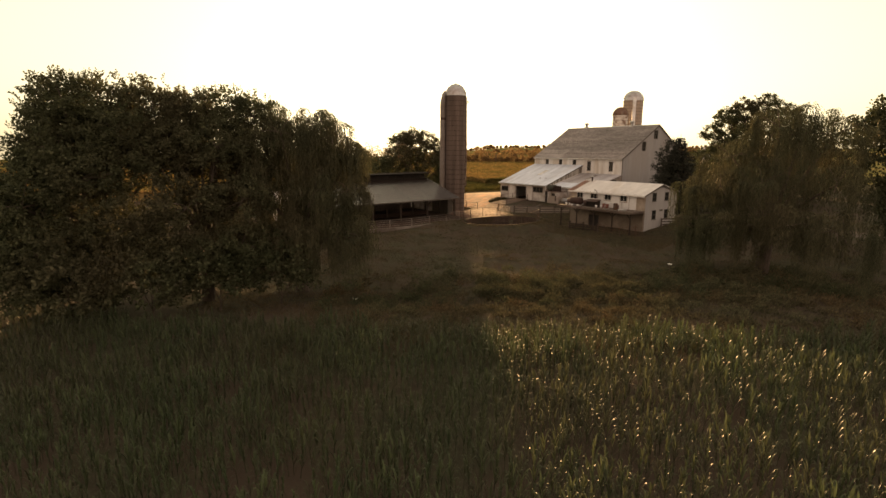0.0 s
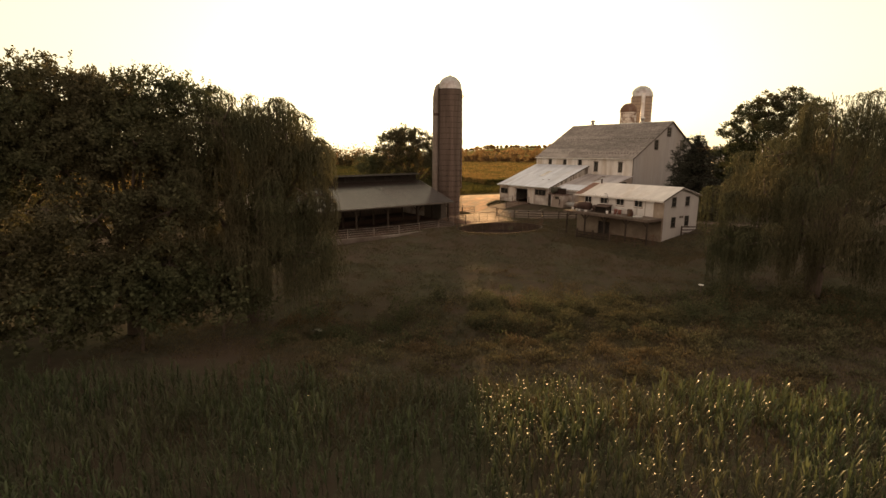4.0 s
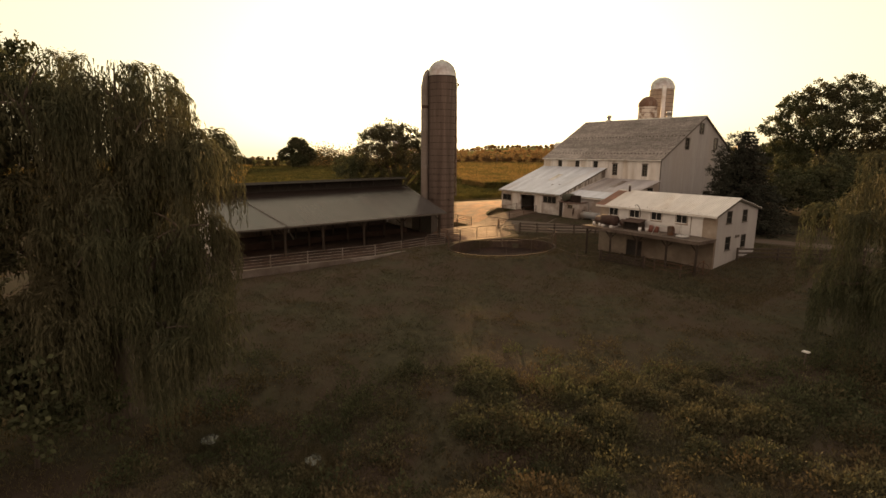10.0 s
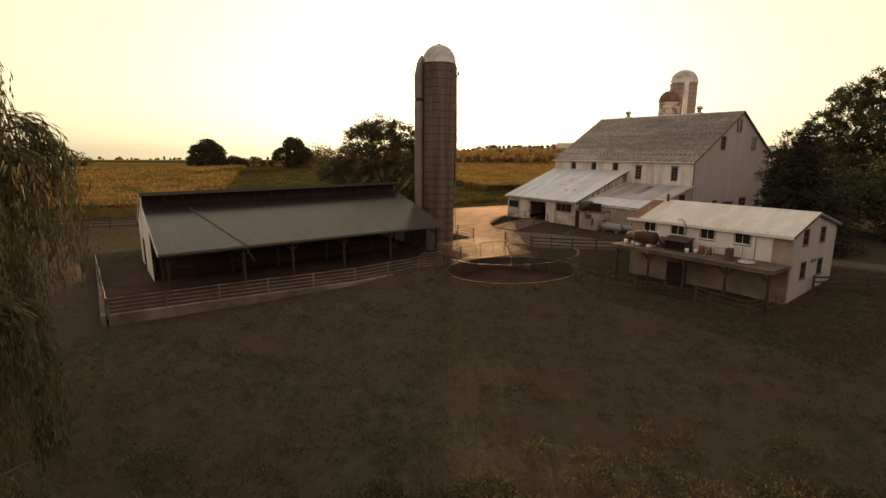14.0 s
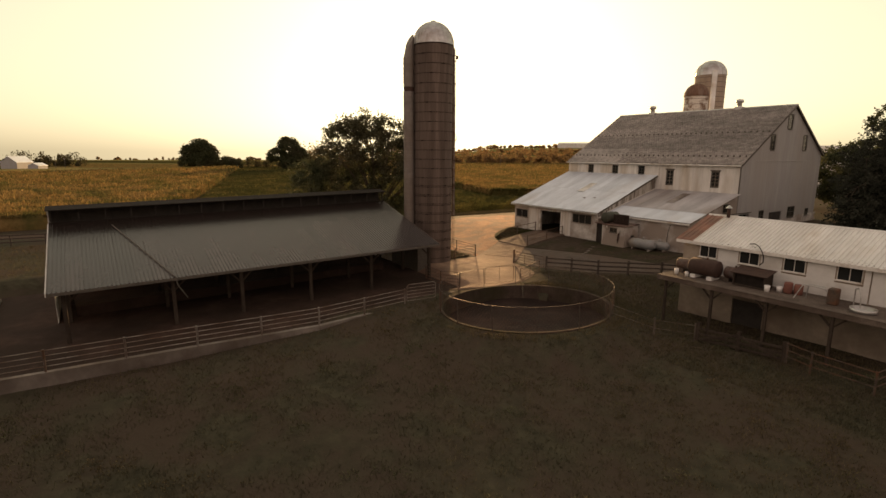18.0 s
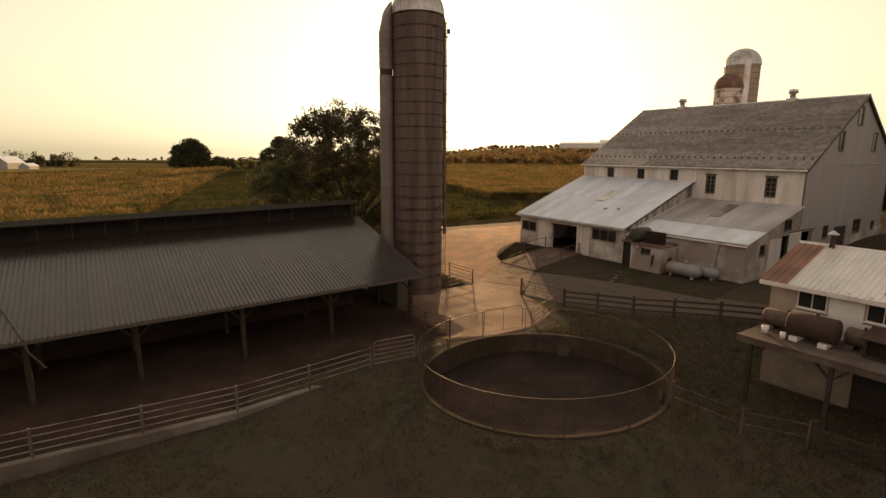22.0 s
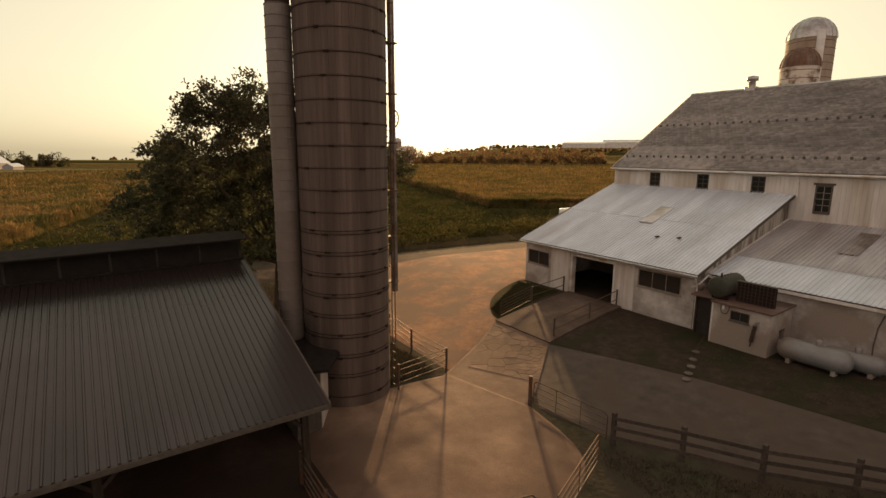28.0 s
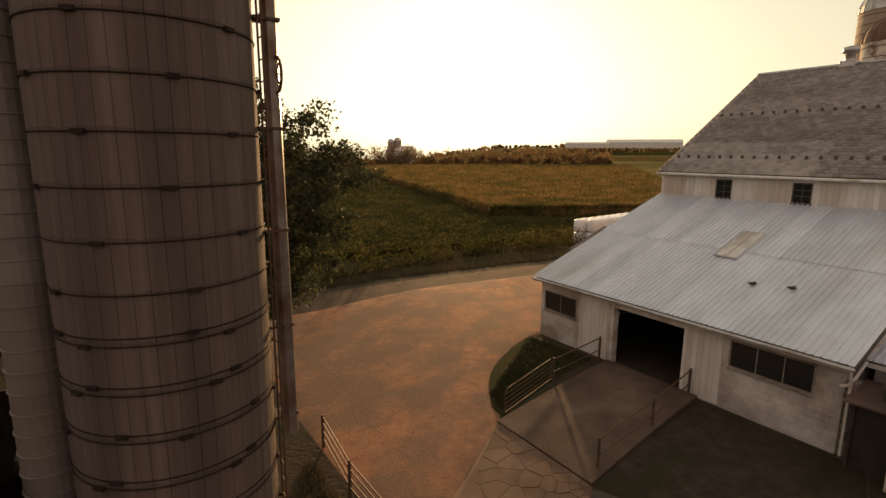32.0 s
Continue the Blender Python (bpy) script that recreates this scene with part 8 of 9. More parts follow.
# ---- crops
def corn_kind(seed, leaves, tall):
    """One maize plant before tasselling: a stalk, arching lower leaves and an upright whorl of pointed blades."""
    r = random.Random(seed)
    vs, fs = [], []
    for rad, z in ((0.016, 0.0), (0.006, tall * 0.85)):
        for k in range(3):
            a = k * 2.094
            vs.append((rad * math.cos(a), rad * math.sin(a), z))
    for k in range(3):
        j = (k + 1) % 3
        fs += [(k, j, 3 + j), (k, 3 + j, 3 + k)]
    az = r.uniform(0, 6.28)
    for k in range(leaves):
        t = k / (leaves - 1)
        z = tall * (0.25 + 0.55 * t)
        az += math.pi + r.uniform(-0.7, 0.7)
        span = r.uniform(0.50, 0.78) * (0.95 - 0.20 * t * t)
        lean = (1.15 - 0.62 * t) * r.uniform(0.75, 1.25)
        droop = (0.42 - 0.27 * t) * r.uniform(0.5, 1.5) + (0.22 if r.random() < 0.4 else 0)
        ca, sa = math.cos(az), math.sin(az)
        profile = ((0.03, 0.0, 0.018), (0.18, 0.36, 0.028), (0.36, 0.68, 0.024), (0.56, 0.90 - 0.4 * droop, 0.014), (0.78, 1.05 - 2.3 * droop, 0.0))
        o = len(vs)
        for d, dz, w in profile:
            x, y, zz = d * span * lean * ca, d * span * lean * sa, z + dz * span
            if w:
                vs += [(x - sa * w, y + ca * w, zz + 0.014), (x + sa * w, y - ca * w, zz + 0.014)]
            else:
                vs.append((x, y, zz))
        for j in (0, 2, 4):
            fs += [(o + j, o + j + 1, o + j + 3), (o + j, o + j + 3, o + j + 2)]
        fs.append((o + 6, o + 7, o + 8))
    return np.array(vs), np.array(fs)


def planted(kinds, x, y, z, scale):
    clouds = []
    which = rng.integers(0, len(kinds), len(x))
    for k, (v, f) in enumerate(kinds):
        m = np.flatnonzero(which == k)
        a = rng.uniform(0, 2 * np.pi, len(m))
        lean = rng.normal(size=(len(m), 2)) * 0.05
        c, s_ = np.cos(a)[:, None], np.sin(a)[:, None]
        sc = scale[m][:, None]
        p = np.empty((len(m), len(v), 3))
        p[..., 2] = v[None, :, 2] * sc
        p[..., 0] = (v[None, :, 0] * c - v[None, :, 1] * s_) * sc + lean[:, :1] * p[..., 2] + x[m][:, None]
        p[..., 1] = (v[None, :, 0] * s_ + v[None, :, 1] * c) * sc + lean[:, 1:] * p[..., 2] + y[m][:, None]
        p[..., 2] += z[m][:, None]
        clouds.append((p.reshape(-1, 3), (f[None] + (np.arange(len(m)) * len(v))[:, None, None]).reshape(-1, 3)))
    return joined(clouds)


CORN = [corn_kind(k, 9, 1.75 + 0.06 * (k % 3)) for k in range(7)]


def near_corn():
    xs, ys = [], []
    for row in np.arange(65.1, 91.5, 0.76):
        w = np.arange(-46, 26, 0.27)
        w = w + rng.uniform(-0.10, 0.10, len(w))
        q = row + rng.uniform(-0.09, 0.09, len(w))
        edge = 69.2 - 0.11 * (w + 5) + 0.25 * np.sin(w * 0.9)
        keep = (q > edge) & (w > -28 - 1.1 * (84 - q)) & (w < 16 + 0.6 * (77 - q))
        q, w = q[keep], w[keep]
        xs.append((q + w) * 0.7071)
        ys.append((w - q) * 0.7071)
    for row in np.arange(92.0, 106, 1.1):       # thinner where the field runs on behind the start
        w = np.arange(-46, 26, 0.55) + rng.uniform(-0.2, 0.2, 131)
        q = row + rng.uniform(-0.3, 0.3, len(w))
        xs.append((q + w) * 0.7071)
        ys.append((w - q) * 0.7071)
    x, y = np.concatenate(xs), np.concatenate(ys)
    keep = rng.uniform(0, 1, len(x)) < 0.80 + 0.22 * ripple(x + 9, y + 2, 0.8)
    x, y = x[keep], y[keep]
    scale = rng.uniform(0.66, 1.04, len(x)) * (1 + 0.10 * ripple(x, y, 0.35) + 0.14 * ripple(x + 4, y, 1.3))
    v, f = planted(CORN, x, y, land(x, y) - 0.03, scale)
    tagged(sheet_mesh("corn_field", v, f, M_CORN), "dense green corn with glinting arched leaves", "corn", kind="stuff")


near_corn()


def quad_points(q, n, bias=1.0):
    q = np.array(q, float)
    a, b = rng.uniform(0, 1, (n, 1)) ** bias, rng.uniform(0, 1, (n, 1))
    return (q[0] * (1 - b) + q[1] * b) * (1 - a) + (q[3] * (1 - b) + q[2] * b) * a


def canopy(name, label, category, q, height, material, n=(90, 120), rough=0.25, bias=1.0):
    """The closed top of a standing crop with its side faces; the first edge of q is the near one."""
    q = np.array(q, float)
    a = (np.linspace(0, 1, n[1]) ** bias)[:, None, None]
    b = np.linspace(0, 1, n[0])[None, :, None]
    g = (q[0] * (1 - b) + q[1] * b) * (1 - a) + (q[3] * (1 - b) + q[2] * b) * a
    z = land(g[..., 0], g[..., 1])
    top = z + height + rough * rng.uniform(-1, 1, z.shape) + 0.12 * ripple(g[..., 0], g[..., 1], 0.06)
    edge = np.zeros(z.shape, bool)
    edge[[0, -1]] = True
    edge[:, [0, -1]] = True
    top[edge] = z[edge] - 0.2
    g = g + np.where(edge[..., None], 0, rng.uniform(-0.12, 0.12, g.shape))
    v = np.concatenate([g, top[..., None]], -1).reshape(-1, 3)
    m = n[0]
    i = np.arange((n[1] - 1) * m).reshape(n[1] - 1, m)[:, :-1].ravel()
    f = np.stack([i, i + 1, i + m + 1, i + m], -1)
    return tagged(sheet_mesh(name, v, f, material), label, category, kind="stuff")


def spikes(name, label, category, q, count, height, size, material, bias=1.6, lean=0.5):
    p = quad_points(q, count, bias)
    z = land(p[:, 0], p[:, 1]) + height
    d = np.concatenate([rng.normal(size=(count, 2)) * lean, np.ones((count, 1))], 1)
    near = 1 + 2.2 * np.clip(np.hypot(p[:, 0], p[:, 1]) / 300, 0, 1)
    v, f = leaf_cloud(np.concatenate([p, z[:, None]], -1), size * near, size * 0.36 * near, d, simple=True)
    return tagged(sheet_mesh(name, v, f, material), label, category, kind="stuff")


RIGHT_CORN = [(-57, 33), (-40, 70), (-250, 330), (-395, 150)]
LEFT_CORN = [(-49, -37), (-56, -150), (-209, -106), (-269, 25)]
SOY = [(-44, -37), (-34.5, 60), (-300, 112), (-320, 38)]
canopy("ripe_corn", "field of ripening golden corn", "corn", RIGHT_CORN, 2.1, M_FIELD, bias=1.7)
spikes("corn_tops", "golden tops of ripening corn", "corn", RIGHT_CORN, 70000, 1.85, 0.52, M_FIELD, 2.0)
canopy("ripe_corn", "wide field of yellowing corn behind the shed", "corn", LEFT_CORN, 1.9, M_FIELD, bias=1.7)
spikes("corn_tops", "yellowing tops of standing corn", "corn", LEFT_CORN, 60000, 1.65, 0.50, M_FIELD, 1.8)
canopy("soybean_field", "low green soybean crop beyond the lane", "soybeans", SOY, 0.70, M_SOY, n=(150, 150), rough=0.30, bias=1.8)
spikes("soybean_leaves", "leafy tops of the soybean rows", "soybeans", SOY, 45000, 0.62, 0.30, M_SOY, 2.8, 1.2)


def corn_edge():
    """Whole plants along the near faces of the ripe corn."""
    a, b = np.array(RIGHT_CORN[0]), np.array(RIGHT_CORN[1])
    c = np.array(RIGHT_CORN[3])
    p1 = a + (b - a) * rng.uniform(0, 1, (450, 1)) + (c - a) / np.linalg.norm(c - a) * rng.uniform(-0.8, 3, (450, 1))
    p2 = a + (c - a) * (rng.uniform(0, 0.4, (500, 1)) ** 1.4) + (b - a) / np.linalg.norm(b - a) * rng.uniform(-0.8, 2, (500, 1))
    a2, c2 = np.array(LEFT_CORN[0]), np.array(LEFT_CORN[3])
    p3 = a2 + (c2 - a2) * (rng.uniform(0, 0.5, (260, 1)) ** 1.4) + rng.uniform(-1.0, 1.0, (260, 2))
    p = np.concatenate([p1, p2, p3])
    v, f = planted(CORN, p[:, 0], p[:, 1], land(p[:, 0], p[:, 1]), rng.uniform(1.0, 1.3, len(p)))
    tagged(sheet_mesh("corn_edge", v, f, M_FIELD), "tall ripening corn plants at the field's edge", "corn", kind="stuff")


corn_edge()


# strips of farmland towards the horizon
def far_strip(label, s0, s1, u0, u1, material, lift):
    a = [axis_point(s0, u) for u in np.linspace(u0, u1, 6)]
    b = [axis_point(s1, u * s1 / s0) for u in np.linspace(u0, u1, 6)]
    strip("field", a, b, material, lift, label, "field", n=40, across=14)


far_strip("green hay strip on the low plain", -345, -430, -420, -60, M_SOY, 0.5)
far_strip("stubble strip on the low plain", -460, -640, -620, -40, M_FIELD, 0.6)
far_strip("green strip below the ridge", -690, -860, -900, 60, M_SOY, 0.7)
far_strip("contour strip of ripe crop on the ridge", -560, -690, 60, 420, M_FIELD, 0.8)
far_strip("green contour strip on the ridge", -740, -860, 60, 560, M_SOY, 0.9)


# ---- pasture: blades, weeds, pond
def tufts(name, label, category, p, height, blades, material, width=0.03, lift=0.0):
    n = len(p)
    z = land(p[:, 0], p[:, 1]) + lift
    h = np.repeat(np.broadcast_to(height, n), blades) * rng.uniform(0.5, 1.25, n * blades)
    base = np.repeat(np.concatenate([p, z[:, None] - 0.02], -1), blades, 0)
    base[:, :2] += rng.normal(size=(n * blades, 2)) * 0.10
    d = np.concatenate([rng.normal(size=(n * blades, 2)) * 0.45, np.ones((n * blades, 1))], 1)
    side = unit(np.cross(d, rng.normal(size=d.shape))) * width * 0.5
    tip = base + unit(d) * h[:, None]
    v = np.stack([base - side, base + side, tip], 1).reshape(-1, 3)
    f = np.arange(len(v)).reshape(-1, 3)
    return tagged(sheet_mesh(name, v, f, material), label, category, kind="stuff")


def scatter(n, s0, s1, u0, u1):
    s_, u_ = rng.uniform(s0, s1, n), rng.uniform(u0, u1, n)
    return np.stack(axis_point(s_, u_), -1)


def clear_of_yard(p):
    x, y = p[:, 0], p[:, 1]
    pen = (x > -18) & (x < 4.6) & (y > -54) & (y < -20)
    pit = np.hypot(x - 11.1, y + 21) < 6.3
    yard = (y > -21.5) & (x < 6.6) | (y > -14.5) & (x < 34)
    return p[~(pen | pit | yard)]


p = clear_of_yard(scatter(92000, 16, 62, -40, 24))
patchy = ripple(p[:, 0], p[:, 1], 0.9) + 0.7 * ripple(p[:, 0] + 9, p[:, 1], 0.33) + rng.normal(size=len(p)) * 0.5
p = p[patchy > -0.35]
tufts("pasture_grass", "short grazed pasture grass in uneven tufts", "grass", p, 0.17, 3, M_BLADE, 0.038)
p = scatter(34000, 52, 72, -30, 20)
tufts("rough_grass", "long rough grass along the wet hollow", "grass", p, 0.24, 3, M_BLADE, 0.036)


def weed_clumps(name, label, places, leaf, material, per=120):
    clouds = []
    for x, y, r, h in places:
        z = land_at(x, y)
        n = int(per * (r / 0.8) ** 2)
        q = shell(n, 0.25, -0.2)
        q[:, 2] = np.abs(q[:, 2])
        lump = 1 + 0.22 * np.sin(np.arctan2(q[:, 1], q[:, 0]) * 5 + x)
        pt = np.array((x, y, z)) + q * np.array((r, r, h)) * lump[:, None]
        clouds.append(leaf_cloud(pt, leaf, leaf * 0.5, q + np.array((0, 0, 0.5))))
    v, f = joined(clouds)
    return tagged(sheet_mesh(name, v, f, material), label, "weeds", kind="stuff")


spots = []
for k in range(540):
    s_ = rng.normal(53.5, 3.4)
    u_ = rng.uniform(-30, 16)
    x, y = axis_point(s_, u_)
    if math.hypot(x - 32.9, y + 50.4) < 1.1 or math.hypot(x - 29.5, y + 54) < 1.0 or abs(s_ - 57.2) < 1.0 and abs(u_ + 16.2) < 2.6:
        continue
    big = rng.uniform(0, 1) ** 2.2
    spots.append((x, y, 0.35 + 0.85 * big, 0.30 + 0.95 * big))
weed_clumps("weeds", "bushy weeds crowding the wet hollow", spots[::2], 0.15, M_WEED, 190)
weed_clumps("brambles", "dark leafy brambles in the wet hollow", spots[1::2], 0.15, M_LEAF, 180)
ragged = []
for k in range(620):
    x, y = axis_point(rng.uniform(55, 70), rng.uniform(-26, 20))
    if math.hypot(x - 32.9, y + 50.4) < 1.1:
        continue
    big = rng.uniform(0, 1) ** 1.8
    ragged.append((x, y, 0.30 + 0.55 * big, 0.25 + 0.50 * big))
weed_clumps("ragged_weeds", "ragged weeds between the hollow and the corn", ragged, 0.16, M_WEED, 170)
hummocks = []
for x, y in clear_of_yard(scatter(1500, 18, 60, -38, 24)):
    if ripple(x, y, 0.5) + rng.normal() * 0.6 > 0:
        size = rng.uniform(0, 1) ** 2
        hummocks.append((x, y, 0.22 + 0.34 * size, 0.12 + 0.20 * size))
weed_clumps("hummocks", "low leafy hummocks the cattle leave uneaten", hummocks, 0.10, M_WEED, 190)
bush_spots = [(35, -37.2, 0.9, 0.9), (36.4, -36.4, 0.7, 0.7), (38.4, -36.0, 1.2, 1.1), (39.6, -35.2, 0.9, 0.8), (41.6, -35.6, 1.1, 0.8), (43.2, -34.0, 1.0, 0.9), (44.6, -36.6, 1.2, 0.9), (31.4, -40.4, 1.2, 0.9), (33.0, -39.8, 0.8, 0.7), (39.8, -43.6, 0.9, 0.7), (42.0, -43.0, 0.8, 0.7), (46.4, -32.0, 1.2, 1.0), (47.6, -30.6, 1.0, 0.9), (29.6, -43.6, 0.9, 0.8)]
for k in range(34):
    x, y = axis_point(rng.uniform(49.5, 57), rng.uniform(-16, 20))
    if math.hypot(x - 32.9, y + 50.4) > 3:
        size = rng.uniform(0.5, 1.15)
        bush_spots.append((x, y, size, size * rng.uniform(0.7, 1.05)))


def bush(x, y, r, h):
    b = thing("bush", "rounded pasture bush with fine leaves", "bush", pose(x, y, land_at(x, y)), group="bushes in the hollow")
    bm = bmesh.new()
    for k in range(5):
        d = shell(1)[0]
        limb(bm, (0, 0, -0.1), (d[0] * r * 0.6, d[1] * r * 0.6, abs(d[2]) * h * 0.7 + 0.1), 0.02, 0.006, 0.05, 4, 2)
    part("stems", bm, M_BARK, b)
    q = shell(int(900 * r), 0.3, -0.2)
    q[:, 2] = np.abs(q[:, 2])
    v, f = leaf_cloud(q * np.array((r, r, h)), 0.13, 0.075, q)
    sheet_mesh("leaves", v, f, M_WILLOW, b)


for spot in bush_spots:
    bush(*spot)


def pond(cx, cy, rx, ry, z, label):
    n = 40
    v = [(cx, cy, z)]
    for k in range(n):
        a = 2 * math.pi * k / n
        r = 1 + 0.16 * math.sin(3 * a + 1) + 0.08 * math.sin(5 * a)
        v.append((cx + rx * r * math.cos(a), cy + ry * r * math.sin(a), z))
    f = [(0, k + 1, (k + 1) % n + 1) for k in range(n)]
    tagged(sheet_mesh("water", v, f, M_WATER, smooth=True), label, "pond", kind="structure")
    m = 240
    a, r = rng.uniform(0, 2 * np.pi, m), rng.uniform(0.85, 2.2, m)
    tufts("reeds", "upright reeds at the pond's edge", "reeds", np.stack([cx + rx * r * np.cos(a), cy + ry * r * np.sin(a)], -1), 0.55, 5, M_BLADE, 0.025)


pond(32.9, -50.4, 0.55, 0.36, land_at(32.9, -50.4) + 0.16, "small dark pool holding a patch of bright sky")
pond(29.5, -54.0, 0.40, 0.46, land_at(29.5, -54.0) + 0.16, "narrow dark pool under the willow")


# rough growth round the yard
def ring_tufts():
    a = rng.uniform(0, 2 * np.pi, 700)
    r = rng.uniform(5.9, 6.7, 700)
    p = np.stack([11.02 + r * np.cos(a), -20.93 + r * np.sin(a)], -1)
    p = p[~((p[:, 0] < 6.4) & (p[:, 1] > -23))]
    tufts("rim_weeds", "tufts of grass round the slurry pit", "grass", p, 0.22, 6, M_BLADE)
    p = np.stack([rng.uniform(4, 36, 42000), rng.uniform(-20, 0, 42000)], -1)
    x, y = p[:, 0], p[:, 1]
    drive = np.interp(x, (4, 8, 12, 16, 22, 34), (-11.5, -9.3, -6.3, -3.7, -1.5, 2.3)) - 0.25
    dairy = (x > 16.7) & (x < 29.5) & (y > -12.3) & (y < -4.4)
    keep = (y < drive) & ~dairy & (np.hypot(x - 11.1, y + 21) > 6.2) & ((x > 6.4) | (y > -12.6))
    tufts("paddock_grass", "short dull grass in the small paddock", "grass", p[keep], 0.17, 3, M_BLADE, 0.036)
    p = quad_points([(-13.0, -0.6), (-9.4, -0.6), (-8.6, -6.2), (-9.8, -5.8)], 5000)
    tufts("lawn_grass", "mown grass on the curved lawn patch", "grass", p, 0.07, 5, M_LAWN, 0.024, 0.05)
    p = quad_points([(-30.6, -10), (-26.6, 20), (-31.6, 44), (-34.5, -10)], 6000)
    tufts("verge_grass", "rough grass verge along the lane", "grass", p, 0.40, 6, M_BLADE)


ring_tufts()


bank = []
for k in range(150):
    t = k / 149
    y = -36 + 92 * t + rng.uniform(-0.4, 0.4)
    x = float(np.interp(y, (-40, -30, -10, 0), (-46.5, -42, -35, -34.0))) + 0.9 * math.sin(t * 21) + rng.uniform(-0.7, 0.7)
    bank.append((x, y, rng.uniform(0.7, 1.2), rng.uniform(1.15, 2.1)))
mounds = []
for x, y in quad_points([(-42, -32), (-36, 46), (-70, 42), (-78, -22)], 1200, 1.3):
    mounds.append((x, y, rng.uniform(0.55, 1.05), rng.uniform(0.75, 1.45)))
weed_clumps("soybean_plants", "bushy soybean plants in uneven rows", mounds, 0.28, M_SOY, 50)
weed_clumps("weed_bank", "tall leafy weeds along the edge of the soybeans", bank, 0.24, M_SOY, 110)
p = quad_points([(-18, -66), (-18, -14), (-26, -14), (-39, -66)], 7000)
tufts("rough_grass", "unmown grass between the lane and the shed", "grass", p, 0.35, 3, M_BLADE)
p = quad_points([(-10.6, -13.2), (-5.2, -13.2), (-5.0, -16.0), (-6.0, -16.4)], 1500)
tufts("silo_grass", "bright tufts of grass inside the rails at the silo foot", "grass", p, 0.25, 5, M_BLADE)
p = quad_points([(1.0, -0.4), (9.6, -0.6), (9.6, -3.2), (2.4, -4.4)], 600)
tufts("bed_weeds", "sparse low weeds in the bare bed", "weeds", p, 0.10, 4, M_BLADE, 0.02, 0.055)


def yard_stones():
    """Loose pebbles and clods on the dirt yard."""
    q = quad_points([(-23.5, 6), (-14.4, 4), (-5.2, -12.6), (-23.5, -11)], 240)
    q = q[(q[:, 0] < -9.6) | (q[:, 1] < -7)]
    ico = bmesh.new()
    bmesh.ops.create_icosphere(ico, subdivisions=1, radius=1.0)
    bv = np.array([v.co[:] for v in ico.verts])
    bf = np.array([[v.index for v in f.verts] for f in ico.faces])
    ico.free()
    size = rng.uniform(0.012, 0.038, (len(q), 1, 1)) * rng.choice((1, 1, 1.6), (len(q), 1, 1))
    v = bv[None] * size * rng.uniform(0.6, 1.2, (len(q), 1, 3)) + rng.normal(size=(len(q), len(bv), 3)) * 0.004
    v[..., :2] += q[:, None]
    v[..., 2] += (land(q[:, 0], q[:, 1]) + 0.035)[:, None]
    f = bf[None] + (np.arange(len(q)) * len(bv))[:, None, None]
    tagged(sheet_mesh("pebbles", v.reshape(-1, 3), f.reshape(-1, 3), M_STONE), "loose pebbles scattered over the dirt yard", "pebbles", kind="stuff")


yard_stones()


def marker_post():
    x, y = 42.0, -26.2
    z = land_at(x, y)
    m = thing("marker_post", "leaning wooden stake with a white cap", "post", pose(x, y, z))
    bm = bmesh.new()
    tube(bm, (0, 0, -0.2), (0.06, 0.03, 1.0), 0.05, 0.04, 7)
    part("stake", bm, M_WOODP, m)
    part("cap", bbox(-0.14, -0.10, 0.98, 0.22, 0.14, 1.06, 0.015), M_PAIL, m, "white plastic cap")


marker_post()


# ---- wrapped bales beyond the stable wing
def bale():
    b = thing("wrapped_bale", "round silage bale in white plastic wrap", "bale", group="stack of wrapped bales")
    bm = bmesh.new()
    lathe(bm, [(0.0, 0), (0.58, 0.0), (0.72, 0.07), (0.78, 0.24), (0.80, 0.72), (0.78, 1.2), (0.72, 1.37), (0.58, 1.44), (0.0, 1.45)], 22)
    part("wrap", bm, M_BALE, b, smooth=True)
    return b


first_bale = bale()
bale_places = []
for i in range(9):
    for j in range(2):
        for level in range(2):
            bale_places.append((-33.4 - 0.3 * i + 1.62 * j + 0.05 * math.sin(5 * i + j), 26.3 + 1.63 * i + 0.3 * j + 0.04 * math.sin(3 * i + level), level))
for k, (x, y, level) in enumerate(bale_places):
    m = pose(x, y, land_at(x, y) + level * 1.45, 0, 0, 37 * k)
    if k == 0:
        first_bale.matrix_world = m
    else:
        copy_thing(first_bale, m)


# ---- far buildings
def far_barn(name, label, category, s, u, length, depth, wall_h, roof_h, turn, wall, roofing, doors=3, silo=0):
    x, y = axis_point(s, u)
    b = thing(name, label, category, pose(x, y, land_at(x, y), 0, 0, turn))
    hl, hd = length / 2, depth / 2
    part("wall", bbox(-hl, -hd, -2.0, hl, hd, wall_h), wall, b)
    bm = bmesh.new()
    prism(bm, [(-hl, -hd, wall_h), (-hl, 0, wall_h + roof_h), (-hl, hd, wall_h)], (length, 0, 0))
    part("gable", bm, wall, b)
    for sgn in (-1, 1):
        bm = bmesh.new()
        prism(bm, [(-hl - 0.4, sgn * (hd + 0.4), wall_h - 0.05), (-hl - 0.4, 0, wall_h + roof_h + 0.25), (-hl - 0.4, 0, wall_h + roof_h + 0.45), (-hl - 0.4, sgn * (hd + 0.4), wall_h + 0.15)], (length + 0.8, 0, 0))
        part("roof", bm, roofing, b)
    for k in range(doors):
        cx = -hl + length * (k + 0.5) / doors
        part("window", bbox(cx - 0.55, -hd - 0.06, wall_h * 0.35, cx + 0.55, -hd + 0.02, wall_h * 0.35 + 1.5), M_SHADE, b)
    return b


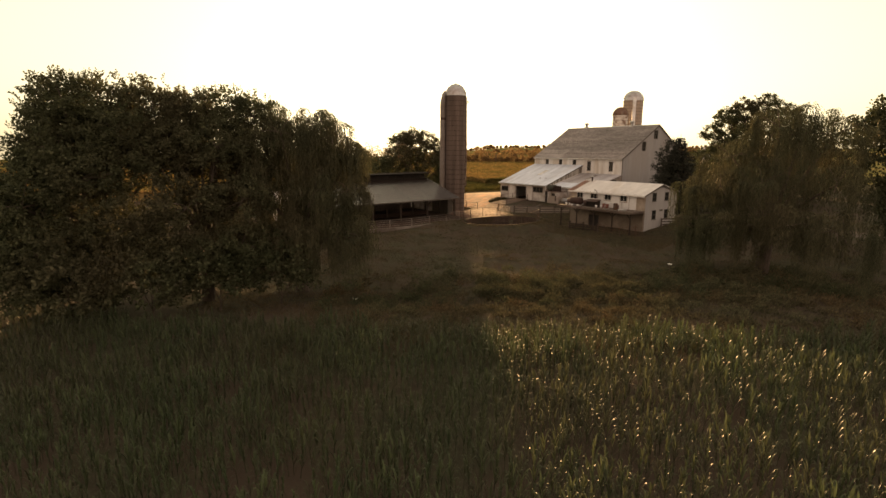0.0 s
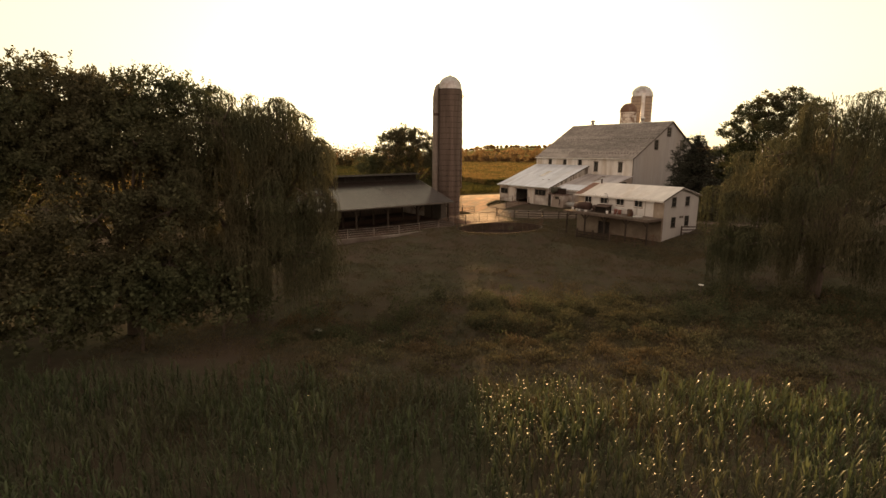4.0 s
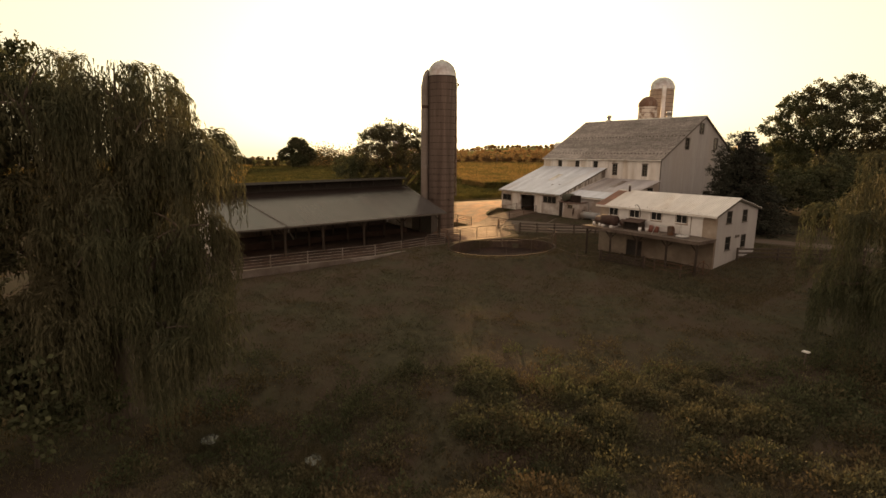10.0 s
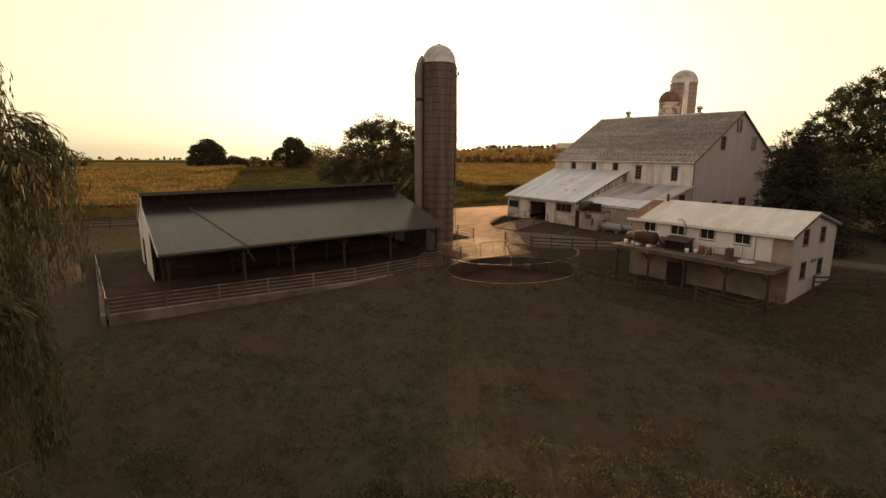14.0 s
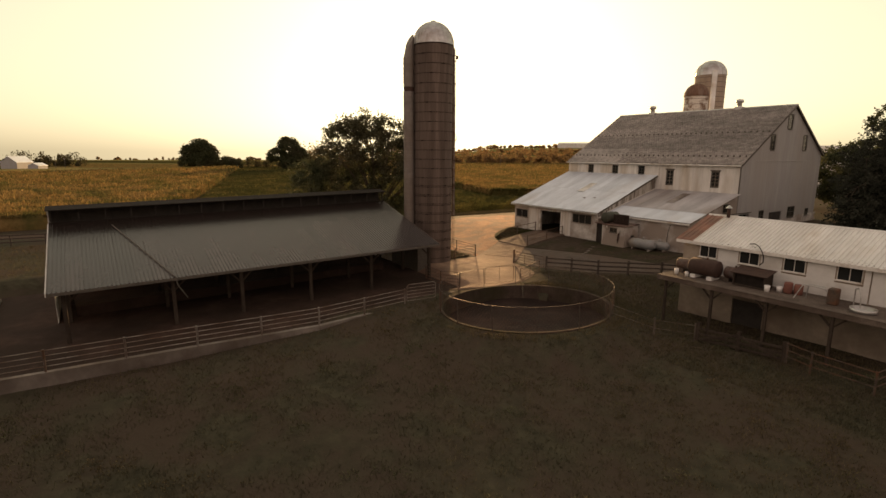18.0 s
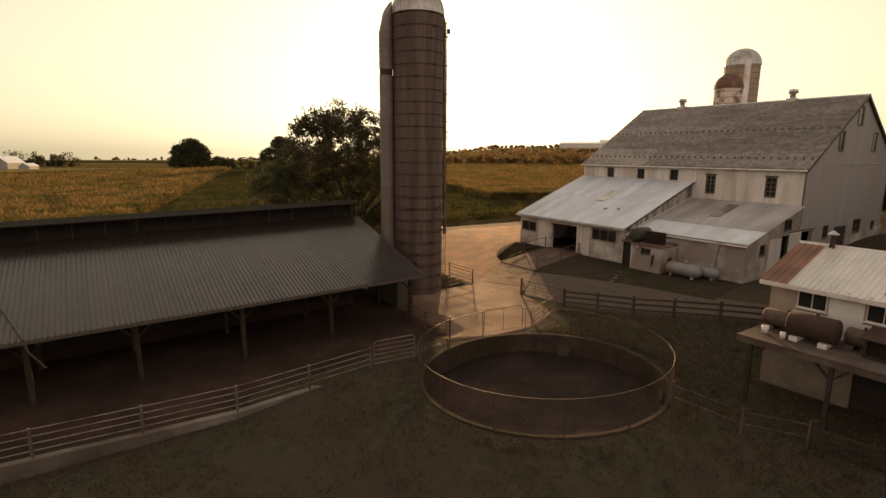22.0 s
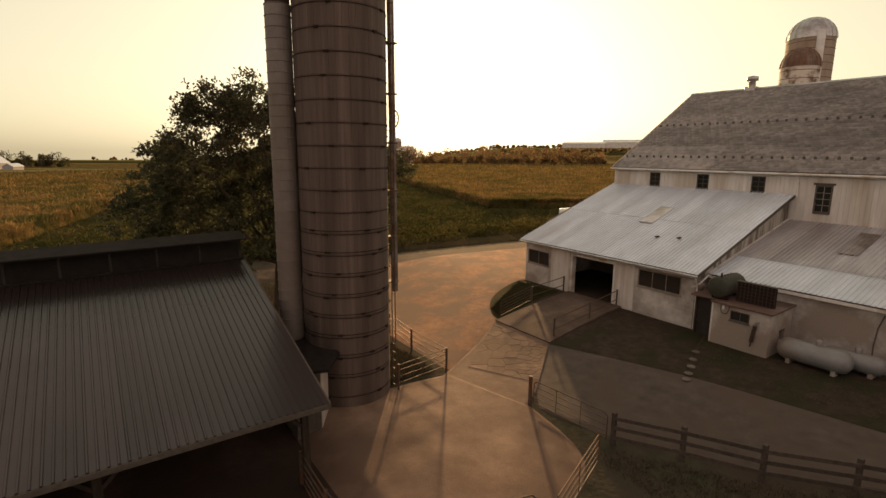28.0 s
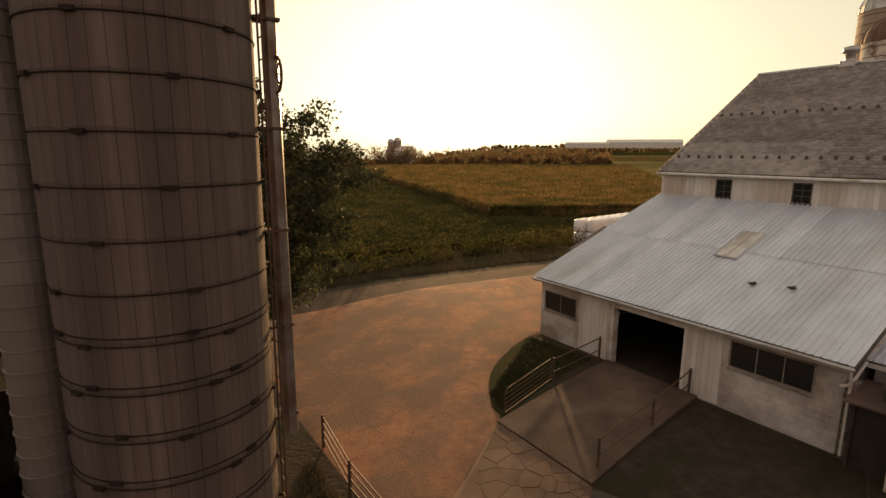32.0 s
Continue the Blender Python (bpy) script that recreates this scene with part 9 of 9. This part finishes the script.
# white walls of house and shed toned to grey, shade put into colour
far_barn("farmhouse", "far white farmhouse with a pale roof", "house", -409, -405, 24, 13, 6.0, 5.2, -25, M_GREYWALL, M_ROOF, 5)
far_barn("farm_shed", "low white shed beside the far farmhouse", "shed", -402, -381, 14, 8, 3.4, 2.2, -25, M_GREYWALL, M_ROOF, 3)
far_barn("warehouse", "long pale warehouse on the far ridge", "warehouse", -1400, 500, 190, 70, 15.0, 8.0, 35, M_CLAP, M_ROOFW, 8)
far_barn("warehouse", "second flat pale warehouse on the far ridge", "warehouse", -1380, 345, 110, 60, 11.0, 4.0, 35, M_CLAP, M_ROOFW, 6)
far_barn("white_barn", "white barn among the distant trees", "barn", -455, -60, 24, 12, 16.0, 4.0, 35, M_CLAP, M_ROOFW, 4)
far_barn("white_house", "white house glimpsed behind the oak", "house", -52, 62, 13, 8.5, 6.5, 3.2, 35, M_CLAP, M_ROOFW, 4)


def far_silo(s, u, r, h, label):
    x, y = axis_point(s, u)
    b = thing("distant_silo", label, "silo", pose(x, y, land_at(x, y)), group="silos on the next farm")
    bm = bmesh.new()
    lathe(bm, [(r, -1), (r, h), (0.0, h)], 20)
    part("drum", bm, M_STAVEB, b, smooth=False)
    bm = bmesh.new()
    lathe(bm, [(r * 1.02, h - 0.3), (r * 0.9, h + r * 0.4), (r * 0.55, h + r * 0.75), (0.0, h + r * 0.9)], 20)
    part("dome", bm, M_GALV, b, "weathered metal dome", smooth=True)


far_silo(-452, -68.2, 3.0, 24.2, "distant concrete silo with a rounded dome")
far_silo(-456, -62.6, 3.4, 25.2, "taller distant concrete silo with a rounded dome")


def utility_pole(s, u, h):
    x, y = axis_point(s, u)
    b = thing("utility_pole", "plain wooden utility pole with a crossarm", "pole", pose(x, y, land_at(x, y), 0, 0, 35), group="poles across the fields")
    rod("shaft", (0, 0, -0.5), (0, 0, h), 0.16, M_WOODP, b, 8)
    part("crossarm", bbox(-1.2, -0.08, h - 0.9, 1.2, 0.08, h - 0.7), M_WOODP, b)
    for k in (-1.05, -0.5, 0.5, 1.05):
        rod("insulator", (k, 0, h - 0.7), (k, 0, h - 0.5), 0.05, M_PAIL, b, 6)


utility_pole(-330, -310, 10)
utility_pole(-400, -355, 10)
utility_pole(-360, -225, 10)
utility_pole(-300, 20, 10)
